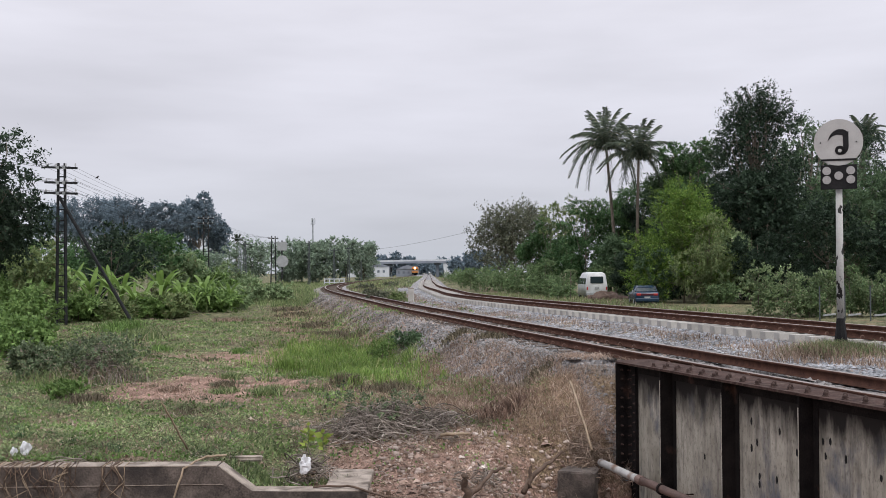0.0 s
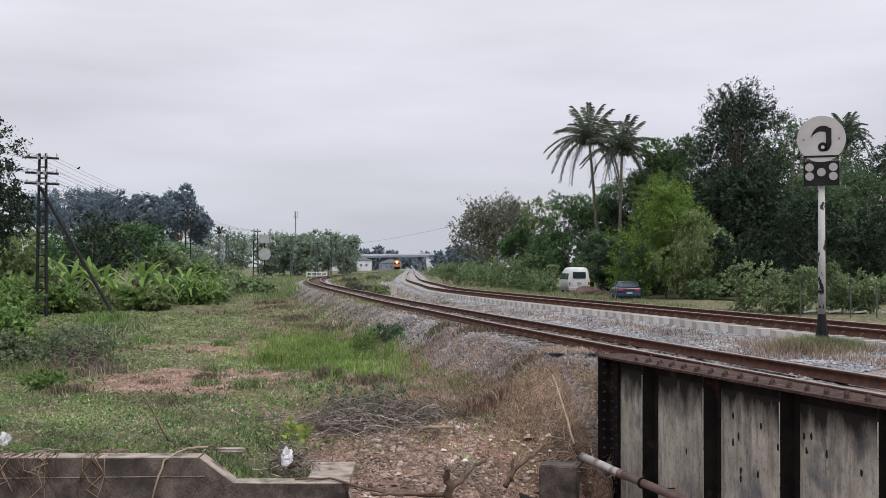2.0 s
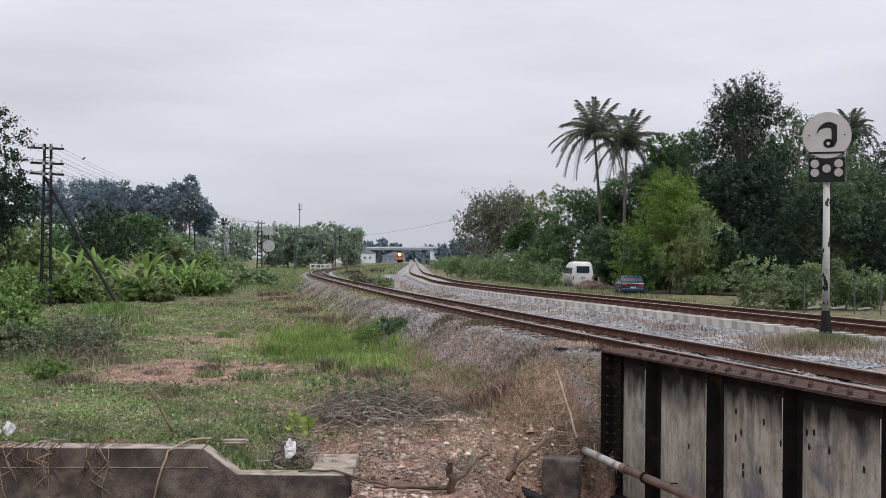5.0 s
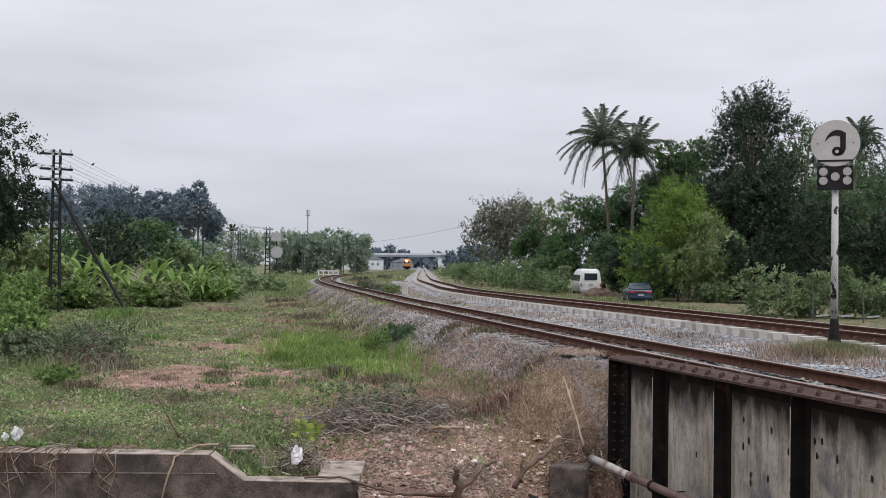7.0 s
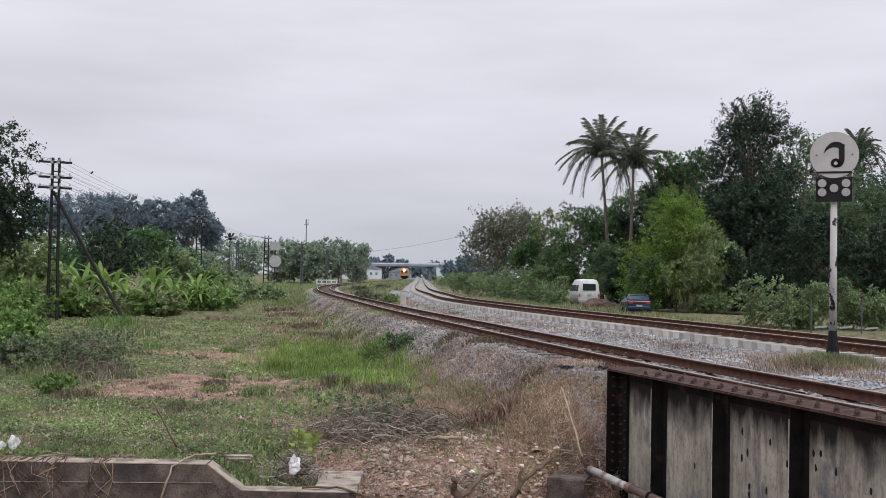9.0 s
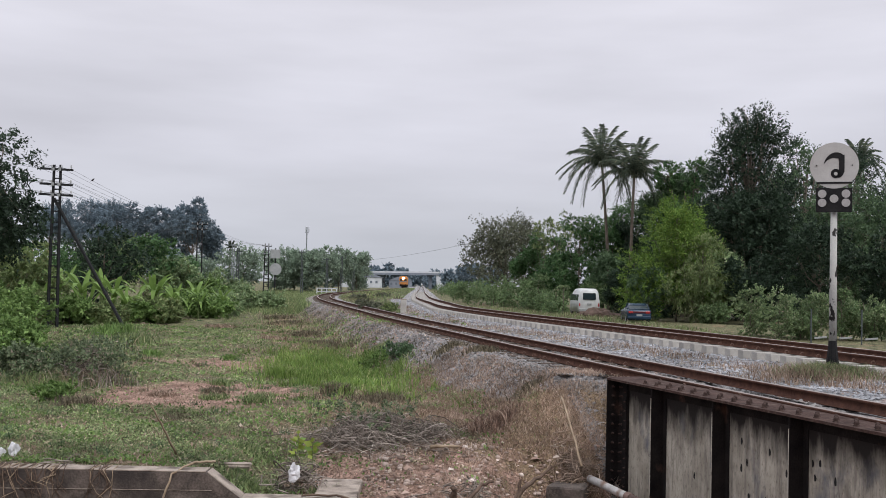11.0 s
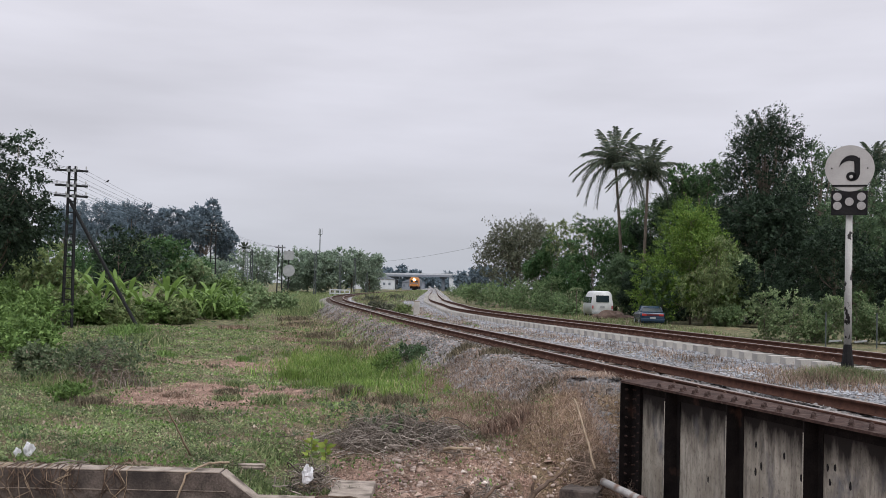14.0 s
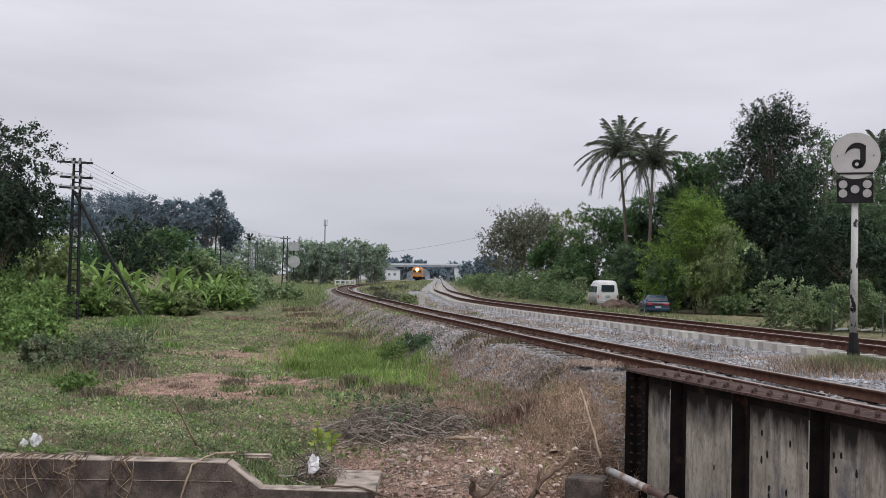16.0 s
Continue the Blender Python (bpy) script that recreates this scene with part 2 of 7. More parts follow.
M_PLASTIC = material("dirty_white_plastic", (0.42, 0.42, 0.44), (0.66, 0.66, 0.68), 8, 0.5, 0.2)
M_GRASS = leafy("green_grass", (0.062, 0.096, 0.038), (0.29, 0.355, 0.165), (0.44, 0.38, 0.26))
M_GRASS_BRIGHT = leafy("fresh_grass", (0.095, 0.155, 0.038), (0.225, 0.32, 0.085), (0.36, 0.34, 0.18))
M_STRAW = leafy("dry_straw", (0.115, 0.075, 0.054), (0.40, 0.3, 0.232), (0.56, 0.47, 0.39))
M_WEED = leafy("dull_brown_weeds", (0.06, 0.052, 0.035), (0.21, 0.18, 0.125), (0.3, 0.25, 0.18))
M_STRAW_PALE = leafy("bleached_straw", (0.2, 0.14, 0.105), (0.5, 0.385, 0.31), (0.6, 0.51, 0.43))
M_SEEDLING = leafy("yellow_green_leaves", (0.2, 0.28, 0.05), (0.38, 0.45, 0.11))
M_STRAW_RED = leafy("reddish_dry_weed", (0.085, 0.056, 0.043), (0.33, 0.225, 0.175), (0.46, 0.37, 0.29))
M_LEAF_DARK = leafy("dark_leaves", (0.018, 0.031, 0.021), (0.051, 0.080, 0.049))
M_LEAF_MID = leafy("green_leaves", (0.078, 0.140, 0.041), (0.213, 0.316, 0.104))
M_LEAF_DEEP = leafy("deep_green_leaves", (0.046, 0.084, 0.046), (0.128, 0.189, 0.097))
M_LEAF_SCRUB = leafy("scrub_leaves", (0.093, 0.137, 0.053), (0.257, 0.316, 0.139), (0.240, 0.218, 0.116))
M_LEAF_LIME = leafy("lime_leaves", (0.055, 0.112, 0.024), (0.185, 0.285, 0.058), (0.28, 0.35, 0.09))
M_LEAF_HEDGE = leafy("hedge_leaves", (0.095, 0.15, 0.07), (0.33, 0.42, 0.215), (0.4, 0.38, 0.27))
M_LEAF_GREY = leafy("greyish_weed_leaves", (0.063, 0.092, 0.051), (0.190, 0.236, 0.134), (0.276, 0.230, 0.183))
M_LEAF_BANANA = leafy("banana_leaves", (0.09, 0.165, 0.034), (0.22, 0.335, 0.09), (0.34, 0.34, 0.14), 0.4, 0.4)
M_LEAF_PALM = leafy("palm_leaves", (0.045, 0.06, 0.045), (0.125, 0.15, 0.105), (0.22, 0.19, 0.13))
M_LEAF_BAMBOO = leafy("bamboo_leaves", (0.037, 0.086, 0.034), (0.108, 0.19, 0.078), (0.15, 0.2, 0.09))
M_LEAF_PALE = leafy("pale_weed_leaves", (0.13, 0.19, 0.09), (0.29, 0.38, 0.2), (0.34, 0.34, 0.2))
M_LEAF_VERGE = leafy("verge_leaves", (0.085, 0.14, 0.064), (0.215, 0.3, 0.14), (0.25, 0.26, 0.16))
M_LEAF_DRY = leafy("sparse_olive_leaves", (0.075, 0.086, 0.06), (0.17, 0.18, 0.125), (0.22, 0.2, 0.14))
# far foliage: distance haze is put into the leaf colours, bluish and pale
M_LEAF_FAR = leafy("haze_blue_leaves", (0.145, 0.192, 0.228), (0.205, 0.262, 0.305), None, 0.4, 0.9)
M_LEAF_FAR_GREEN = leafy("haze_green_leaves", (0.185, 0.245, 0.185), (0.285, 0.355, 0.265), None, 0.4, 0.9)
M_VAN = material("white_car_paint", (0.47, 0.48, 0.48), (0.6, 0.61, 0.61), 2, 0.3, 0.0, spec=0.5)
M_CAR = material("teal_car_paint", (0.008, 0.022, 0.045), (0.013, 0.036, 0.07), 2, 0.25, 0.0, spec=0.5)
M_GLASS = glassy("dark_window_glass")
M_TYRE = material("tyre_rubber", (0.012, 0.012, 0.012), (0.03, 0.03, 0.03), 9, 0.9, 0.2)
M_RED = material("red_lamp", (0.25, 0.02, 0.02), (0.4, 0.04, 0.04), 9, 0.3, 0.0)
M_TAIL = material("dark_red_panel", (0.05, 0.006, 0.012), (0.09, 0.012, 0.02), 5, 0.35, 0.0)
M_ORANGE = material("orange_locomotive_paint", (0.34, 0.13, 0.035), (0.46, 0.19, 0.05), 2, 0.6, 0.0)
M_LAMP = glowing("lit_headlight", (1.0, 0.78, 0.46), 45.0)
# flyover, sheds, railings and coaches: bluish distance haze mixed into these colours
M_HAZE_GREY = material("hazed_grey", (0.165, 0.185, 0.225), (0.24, 0.262, 0.30), 0.3, 0.9, 0.0)
M_HAZE_DARK = material("hazed_dark_grey", (0.10, 0.12, 0.15), (0.16, 0.18, 0.21), 0.3, 0.9, 0.0)
M_HAZE_WHITE = material("hazed_white", (0.42, 0.44, 0.47), (0.58, 0.6, 0.63), 0.5, 0.9, 0.0)
M_POLE = material("dark_pole_steel", (0.008, 0.009, 0.01), (0.025, 0.025, 0.027), 6, 0.85, 0.1)
# far poles, mast and cable: dark steel paled with distance haze in the colour
M_POLE_FAR = material("hazed_grey_pole", (0.14, 0.16, 0.17), (0.25, 0.27, 0.28), 3, 0.8, 0.0)
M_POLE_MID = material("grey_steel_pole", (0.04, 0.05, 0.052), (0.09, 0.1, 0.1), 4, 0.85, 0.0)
M_PALE = material("pale_ceramic", (0.3, 0.3, 0.3), (0.5, 0.5, 0.5), 9, 0.4, 0.0)


def dark_topped_plate(name):
    """Pale painted plate with vertical rain streaks, rust freckles and a ragged dark band along its upper edge."""
    m = bpy.data.materials.new(name)
    m.use_nodes = True
    n, l = m.node_tree.nodes, m.node_tree.links
    b = n["Principled BSDF"]
    b.inputs["Roughness"].default_value, b.inputs["Specular IOR Level"].default_value = 0.9, 0.15
    co = n.new("ShaderNodeTexCoord")

    def field(scale, lean, detail=6, rough=0.6):
        mp, t = n.new("ShaderNodeMapping"), n.new("ShaderNodeTexNoise")
        mp.inputs["Scale"].default_value = lean
        t.inputs["Scale"].default_value, t.inputs["Detail"].default_value, t.inputs["Roughness"].default_value = scale, detail, rough
        l.new(co.outputs["Object"], mp.inputs[0])
        l.new(mp.outputs[0], t.inputs[0])
        return t.outputs["Fac"]

    def mixed(fac, lo, hi, a, colour):
        r, x = n.new("ShaderNodeMapRange"), n.new("ShaderNodeMix")
        r.inputs["From Min"].default_value, r.inputs["From Max"].default_value = lo, hi
        x.data_type = "RGBA"
        l.new(fac, r.inputs[0])
        l.new(r.outputs[0], x.inputs["Factor"])
        if isinstance(a, tuple):
            x.inputs["A"].default_value = (*a, 1)
        else:
            l.new(a, x.inputs["A"])
        x.inputs["B"].default_value = (*colour, 1)
        return x.outputs["Result"]

    grain = field(26, (1, 1, 0.5), 8, 0.7)
    col = mixed(field(2.2, (1, 1, 0.7), 7), 0.35, 0.66, (0.24, 0.219, 0.18), (0.46, 0.428, 0.365))
    col = mixed(field(7, (1.6, 1, 0.22), 7, 0.68), 0.46, 0.70, col, (0.15, 0.137, 0.12))
    col = mixed(field(3.1, (1, 1, 0.5), 6), 0.55, 0.70, col, (0.12, 0.125, 0.145))
    col = mixed(grain, 0.52, 0.74, col, (0.09, 0.078, 0.062))
    # dark band along the top: its lower edge is ragged and differs from bay to bay
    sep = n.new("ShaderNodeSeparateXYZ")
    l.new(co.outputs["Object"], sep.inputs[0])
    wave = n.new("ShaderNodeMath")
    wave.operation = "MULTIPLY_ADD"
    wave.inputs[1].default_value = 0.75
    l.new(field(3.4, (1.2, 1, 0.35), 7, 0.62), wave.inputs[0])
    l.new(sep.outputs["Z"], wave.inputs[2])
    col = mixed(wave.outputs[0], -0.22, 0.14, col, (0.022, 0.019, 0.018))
    l.new(col, b.inputs["Base Color"])
    bp = n.new("ShaderNodeBump")
    bp.inputs["Strength"].default_value, bp.inputs["Distance"].default_value = 0.35, 0.015
    l.new(grain, bp.inputs["Height"])
    l.new(bp.outputs[0], b.inputs["Normal"])
    return m


M_WEB = dark_topped_plate("stained_pale_web")
M_EDGE = material("worn_pale_edge", (0.3, 0.28, 0.24), (0.55, 0.52, 0.46), 8, 0.9, 0.1, spot=(0.06, 0.05, 0.045), spot_at=0.6, spot_scale=6)

# ---- building helpers ----
RNG = np.random.default_rng(7)


def mesh_of(name, verts, faces, mat):
    """A mesh from an array of corners and an array of faces, all with the same number of corners."""
    verts, faces = np.asarray(verts, np.float32), np.asarray(faces, np.int32)
    k = faces.shape[1]
    me = bpy.data.meshes.new(name)
    me.vertices.add(len(verts))
    me.vertices.foreach_set("co", verts.ravel())
    me.loops.add(faces.size)
    me.loops.foreach_set("vertex_index", faces.ravel())
    me.polygons.add(len(faces))
    me.polygons.foreach_set("loop_start", np.arange(0, faces.size, k, dtype=np.int32))
    me.update(calc_edges=True)
    me.materials.append(mat)
    return me


def thing(name, at, label, category, group="", kind="", turn=0.0):
    ob = new(name)
    ob.matrix_basis = pose(*at, 0, 0, turn)
    ob.empty_display_size = 0.1
    return tagged(ob, label, category, group, kind)


def finish(name, bm, mat, smooth=False):
    me = bpy.data.meshes.new(name)
    bmesh.ops.recalc_face_normals(bm, faces=bm.faces)
    bm.to_mesh(me)
    bm.free()
    me.materials.append(mat)
    if smooth:
        me.polygons.foreach_set("use_smooth", [True] * len(me.polygons))
    return me


def part(name, bm, mat, parent=None, label="", smooth=False):
    """Links a bmesh, or a ready mesh, as one object under a thing or a part."""
    me = bm if isinstance(bm, bpy.types.Mesh) else finish(name, bm, mat, smooth)
    ob = new(name, me)
    ob.parent = parent
    if label:
        ob["label"] = label
    return ob


def box(bm, size, at=(0, 0, 0), turn=(0, 0, 0), bevel=0.0):
    r = bmesh.ops.create_cube(bm, size=1.0)
    m = pose(*at, *turn) @ Matrix.Diagonal((*size, 1))
    bmesh.ops.transform(bm, matrix=m, verts=r["verts"])
    if bevel:
        es = list({e for v in r["verts"] for e in v.link_edges})
        bmesh.ops.bevel(bm, geom=es, offset=bevel, segments=2, affect="EDGES", profile=0.5)
    return bm


def rod(bm, a, b, r, r2=None, sides=8):
    """A round bar from a to b."""
    a, b = Vector(a), Vector(b)
    way = b - a
    res = bmesh.ops.create_cone(bm, cap_ends=True, segments=sides, radius1=r, radius2=r if r2 is None else r2, depth=way.length)
    m = Matrix.Translation((a + b) / 2) @ way.to_track_quat("Z", "Y").to_matrix().to_4x4()
    bmesh.ops.transform(bm, matrix=m, verts=res["verts"])
    return bm


def bent(bm, pts, r0, r1, sides=6):
    """A tapering bar along several points, in one skin."""
    pts = [Vector(p) for p in pts]
    n = len(pts) - 1
    rows = []
    for i, p in enumerate(pts):
        way = (pts[min(i + 1, n)] - pts[max(i - 1, 0)]).normalized()
        turn = way.to_track_quat("Z", "Y")
        r = r0 + (r1 - r0) * i / n
        rows.append([bm.verts.new(p + turn @ Vector((r * math.cos(a), r * math.sin(a), 0))) for a in (2 * math.pi * k / sides for k in range(sides))])
    for a, b in zip(rows, rows[1:]):
        for k in range(sides):
            bm.faces.new((a[k], a[(k + 1) % sides], b[(k + 1) % sides], b[k]))
    bm.faces.new(rows[0][::-1])
    bm.faces.new(rows[-1])
    return bm


def extrude_profile(bm, outline, y0, y1, axis="y"):
    """A prism of an outline in x and z, from y0 to y1."""
    a = [bm.verts.new((x, y0, z)) for x, z in outline]
    b = [bm.verts.new((x, y1, z)) for x, z in outline]
    bm.faces.new(a)
    bm.faces.new(b[::-1])
    k = len(a)
    for i in range(k):
        bm.faces.new((a[i], b[i], b[(i + 1) % k], a[(i + 1) % k]))
    return bm


def swell(n):
    """Unit vectors in all directions."""
    v = RNG.normal(size=(n, 3))
    return v / np.linalg.norm(v, axis=1)[:, None]


def leaves(at, out, length, width, droop=0.3, scatter=0.8):
    """Pointed four-cornered leaves at the given places, looking roughly outward."""
    n = len(at)
    way = out + scatter * RNG.normal(size=(n, 3))
    way[:, 2] -= droop
    way /= np.linalg.norm(way, axis=1)[:, None]
    side = np.cross(way, RNG.normal(size=(n, 3)))
    side /= np.linalg.norm(side, axis=1)[:, None] + 1e-9
    s = (length * RNG.uniform(0.6, 1.3, n))[:, None]
    w = (width * RNG.uniform(0.6, 1.3, n))[:, None]
    v = np.stack([at, at + way * s * 0.45 + side * w * 0.5, at + way * s, at + way * s * 0.45 - side * w * 0.5], 1).reshape(-1, 3)
    return v, np.arange(4 * n).reshape(-1, 4)


def blades(at, height, width, lean=0.35, bend=0.5, simple=False):
    """Grass blades: a strip with a narrow bent tip or, where simple, one pointed face."""
    n = len(at)
    ang = RNG.uniform(0, 2 * np.pi, n)
    h = height * RNG.uniform(0.5, 1.35, n)
    side = np.stack([np.cos(ang), np.sin(ang), 0 * ang], 1) * (width * RNG.uniform(0.6, 1.4, n))[:, None] * 0.5
    tilt = RNG.uniform(0, 2 * np.pi, n)
    k = np.abs(RNG.normal(0, lean, n))
    mid = at + np.stack([np.cos(tilt) * k * h * 0.5, np.sin(tilt) * k * h * 0.5, h * 0.6], 1)
    k2 = k + bend * RNG.uniform(0.2, 1, n)
    tip = mid + np.stack([np.cos(tilt) * k2 * h * 0.4, np.sin(tilt) * k2 * h * 0.4, h * 0.4 * (1 - 0.5 * np.minimum(k2, 1.4))], 1)
    if simple:
        return np.stack([at - side, at + side, tip], 1).reshape(-1, 3), np.arange(3 * n).reshape(-1, 3)
    v = np.stack([at - side, at + side, mid + side * 0.7, mid - side * 0.7, tip], 1).reshape(-1, 3)
    i = np.arange(n)[:, None] * 5
    return v, np.concatenate([i + [0, 1, 2], i + [0, 2, 3], i + [3, 2, 4]], 1).reshape(-1, 3)


# ---- plan of the tracks and of the ground ----
# the plan below is drawn in units of DEPTH metres along y, of one metre along x
DEPTH = 1.486
C1 = np.array([(-89.2, 34), (-29.7, 15.4), (0, 7.5), (7.4, 5.65), (14.1, 4.0), (18.3, 3.07), (23.3, 2.0), (29.1, 0.83), (38.6, -1.1), (48.6, -2.87), (66.1, -5.9), (77.3, -7.7), (89.2, -9.25), (107, -10.9), (126.3, -11.75), (145.6, -11.8),
               (193.2, -11.2), (297.2, -10.3), (445.8, -12.0), (1040.2, -19)], float)
C2 = np.array([(-89.2, 38.3), (-29.7, 19.3), (0, 11.3), (8.9, 9.35), (17.1, 7.65), (22.3, 6.57), (28.2, 5.25), (38.5, 2.95), (50.1, 1.0), (62.4, 0.2), (76.8, -0.65), (107, -1.4), (178.3, -2.4), (297.2, -4.0), (445.8, -6.1), (1040.2, -14)], float)


def smooth_line(pts):
    """Slopes for a smooth curve x(y) through the points."""
    y, x = pts[:, 0], pts[:, 1]
    s = np.gradient(x, y)

    def at(q):
        q = np.asarray(q, float)
        i = np.clip(np.searchsorted(y, q) - 1, 0, len(y) - 2)
        h = y[i + 1] - y[i]
        t = (q - y[i]) / h
        return (2 * t**3 - 3 * t**2 + 1) * x[i] + (t**3 - 2 * t**2 + t) * h * s[i] + (3 * t**2 - 2 * t**3) * x[i + 1] + (t**3 - t**2) * h * s[i + 1]
    return at


track_one, track_two = smooth_line(C1), smooth_line(C2)


def ripple(x, y, s, seed=0.0):
    """Soft bumps between about -1 and 1."""
    return (np.sin(x * s * 1.3 + seed + 1.7 * np.sin(y * s * 0.7 + seed)) * np.cos(y * s * 1.1 - seed * 2 + 1.3 * np.sin(x * s * 0.9)) + 0.5 * np.sin(x * s * 2.9 + y * s * 2.3 + seed * 3)) / 1.5


def step(a, b, v):
    t = np.clip((v - a) / (b - a), 0, 1)
    return t * t * (3 - 2 * t)


def bank_edge(x):
    """Where the ditch's far bank begins, as y."""
    return DEPTH * (8.4 - 1.15 * step(-1.0, -0.6, x) + 2.75 * step(1.1, 1.6, x) + 0.7 * step(2.5, 2.9, x) - 4.6 * step(4.35, 4.9, x))


def ground_z(x, y):
    """Height of the ground."""
    x, y = np.asarray(x, float), np.asarray(y, float)
    p = y / DEPTH
    u1, u2 = (x - track_one(y)) * 0.97, (x - track_two(y)) * 0.97
    low_left = -0.95 - 0.12 * ripple(x, y, 0.21, 1.0) + 0.3 * step(40, 75, p) - 0.31 * (1 - step(8.8, 12.0, p)) * step(-2.7, -2.1, x)
    low_left = low_left + 0.05 * ripple(x, y, 1.1, 2.0) + 0.02 * ripple(x, y, 4.3, 4.0)
    left = np.maximum(low_left, -0.17 - np.maximum(-u1 - 1.35, 0) / 1.55)
    between = -0.17 + 0.1 * step(1.2, 2.6, u1) + 0.03 * ripple(x, y, 2.1, 3.0)
    right = np.maximum(-1.15 + 0.12 * ripple(x, y, 0.3, 5.0) + 0.03 * ripple(x, y, 2.0, 1.0), -0.06 - np.maximum(u2 - 1.5, 0) / 1.5)
    z = np.where(u1 < 0, left, np.where(u2 < 0, between, right))
    z = np.where(u1 < 0, np.where(-u1 > 1.35, z, np.maximum(z, -0.19)), z)
    # the straw bank that falls away at the girder's end
    bank = -0.28 - 0.8 * (11.5 - p) - 0.6 * np.maximum(10.5 - p, 0)
    near_end = step(0.5, 1.5, x) * (1 - step(2.6, 2.8, x)) * (p < 11.5)
    z = z + near_end * (np.minimum(z, bank) - z)
    # the ditch that the bridge crosses, and the bank on which the viewer stands
    edge = bank_edge(x)
    fall = step(0.0, 0.35, edge - y)
    z = z * (1 - fall) + fall * (-2.9 + 0.06 * ripple(x, y, 1.7))
    near = 1 - step(0.8, 3.0, p)
    return z * (1 - near) + near * (-0.42 + 0.05 * ripple(x, y, 0.9))


def on_ground(x, y, lift=0.0):
    """A place of the plan, on the ground."""
    y = y * DEPTH
    return (float(x), float(y), float(ground_z(x, y)) + lift)


def ground():
    ys = np.concatenate([-np.geomspace(160, 1, 20), np.linspace(0, 4.5, 12), np.linspace(4.7, 14, 120), 14 + np.geomspace(0.1, 46, 130), 60 * np.geomspace(1.02, 40, 70)])
    s = np.linspace(-1, 1, 280)
    s = 0.62 * s + 0.38 * s**3
    w = np.where(ys < 4, 14 + (4 - ys) * 3.2, 14 + (ys - 4) * 1.08)
    x = w[:, None] * s[None, :]
    y = np.repeat(ys[:, None], len(s), 1) * DEPTH
    z = ground_z(x, y)
    ny, nx = x.shape
    i = (np.arange(ny - 1)[:, None] * nx + np.arange(nx - 1)[None, :]).ravel()
    me = mesh_of("ground", np.stack([x, y, z], -1).reshape(-1, 3), np.stack([i, i + 1, i + nx + 1, i + nx], 1), M_GROUND)
    me.polygons.foreach_set("use_smooth", [True] * len(me.polygons))
    d, st, gr = cover(x, y)
    col = np.stack([d, st, gr, np.ones_like(d)], -1).reshape(-1).astype(np.float32)
    me.color_attributes.new("cover", "FLOAT_COLOR", "POINT").data.foreach_set("color", col)
    return tagged(new("ground", me), "rough trackside ground of grass, dry straw and red earth", "ground", kind="structure")


def cover(x, y):
    """How much bare earth, dry straw and gravel lies at a place, 0 to 1."""
    p = y / DEPTH
    u1, u2 = (x - track_one(y)) * 0.97, (x - track_two(y)) * 0.97
    wob = 0.5 * ripple(x, p, 0.8, 6.0) + 0.3 * ripple(x, p, 2.7, 9.0)
    bare = np.minimum(1, 1.4 * np.exp(-(((x + 4.4 + 0.5 * wob) / 1.75) ** 2 + ((p - 13.7 + 0.6 * wob) / 1.65) ** 2)))
    bare = np.maximum(bare, 0.9 * np.exp(-(((x + 5.2) / 2.6) ** 2 + ((p - 19.5) / 2.0) ** 2)))
    slope = step(-2.4, -0.9, x + 0.4 * wob) * (1 - step(8.8, 11.6, p + 0.8 * wob)) * step(5.0, 6.0, p)
    bare = np.maximum(bare, slope * 0.95)
    bare = np.maximum(bare, 1 - step(5.5, 7.3, p))
    dry = step(-7.2, -3.2, u1 + 1.2 * wob) * (1 - step(26, 55, p) * 0.4) * (u1 < 0) * 0.75
    dry = np.maximum(dry, 0.45 * step(0.1, 0.7, wob) * (p < 40))
    fresh = np.exp(-(((x - track_one(y) + 3.75) / 1.2) ** 2 + ((p - 17.9) / 2.6) ** 2))
    dry = dry * (1 - fresh)
    grav = np.where(u1 < 0, step(-2.9 + 0.6 * (p < 17), -1.7, u1 + 0.5 * wob) * (0.95 - 0.45 * step(14, 24, p)), np.where(u2 < 0, np.maximum((0.95 - 0.5 * np.exp(-((u2 + 2.2) / 0.45) ** 2)) * step(-4.4, -3.3, u2 + 0.5 * wob), 0.9 * (1 - step(1.2, 2.0, u1))), 1 - step(1.5, 2.6, u2)))
    straw_bank = step(0.3, 1.2, x) * (1 - step(2.6, 2.8, x)) * (1 - step(11.0, 11.8, p))
    grav = grav * step(7.0, 9.0, p) * (1 - straw_bank)
    dry = np.maximum(dry, 0.8 * straw_bank)
    dry = np.where((u1 > 0) & (u2 < 0), 0.6, np.where(u2 > 2.0, 0.2 + 0.3 * (wob > 0.2), dry))
    speck = step(0.35, 0.8, 0.6 * ripple(x, p, 2.3, 3.3) + 0.5 * ripple(x, p, 6.1, 1.3)) * (u1 < -2) * (p < 45)
    bare = np.maximum(bare, 0.5 * speck)
    return np.clip(bare + 0.15 * wob * (bare > 0.2), 0, 1), np.clip(dry, 0, 1), np.clip(grav, 0, 1)


ground()


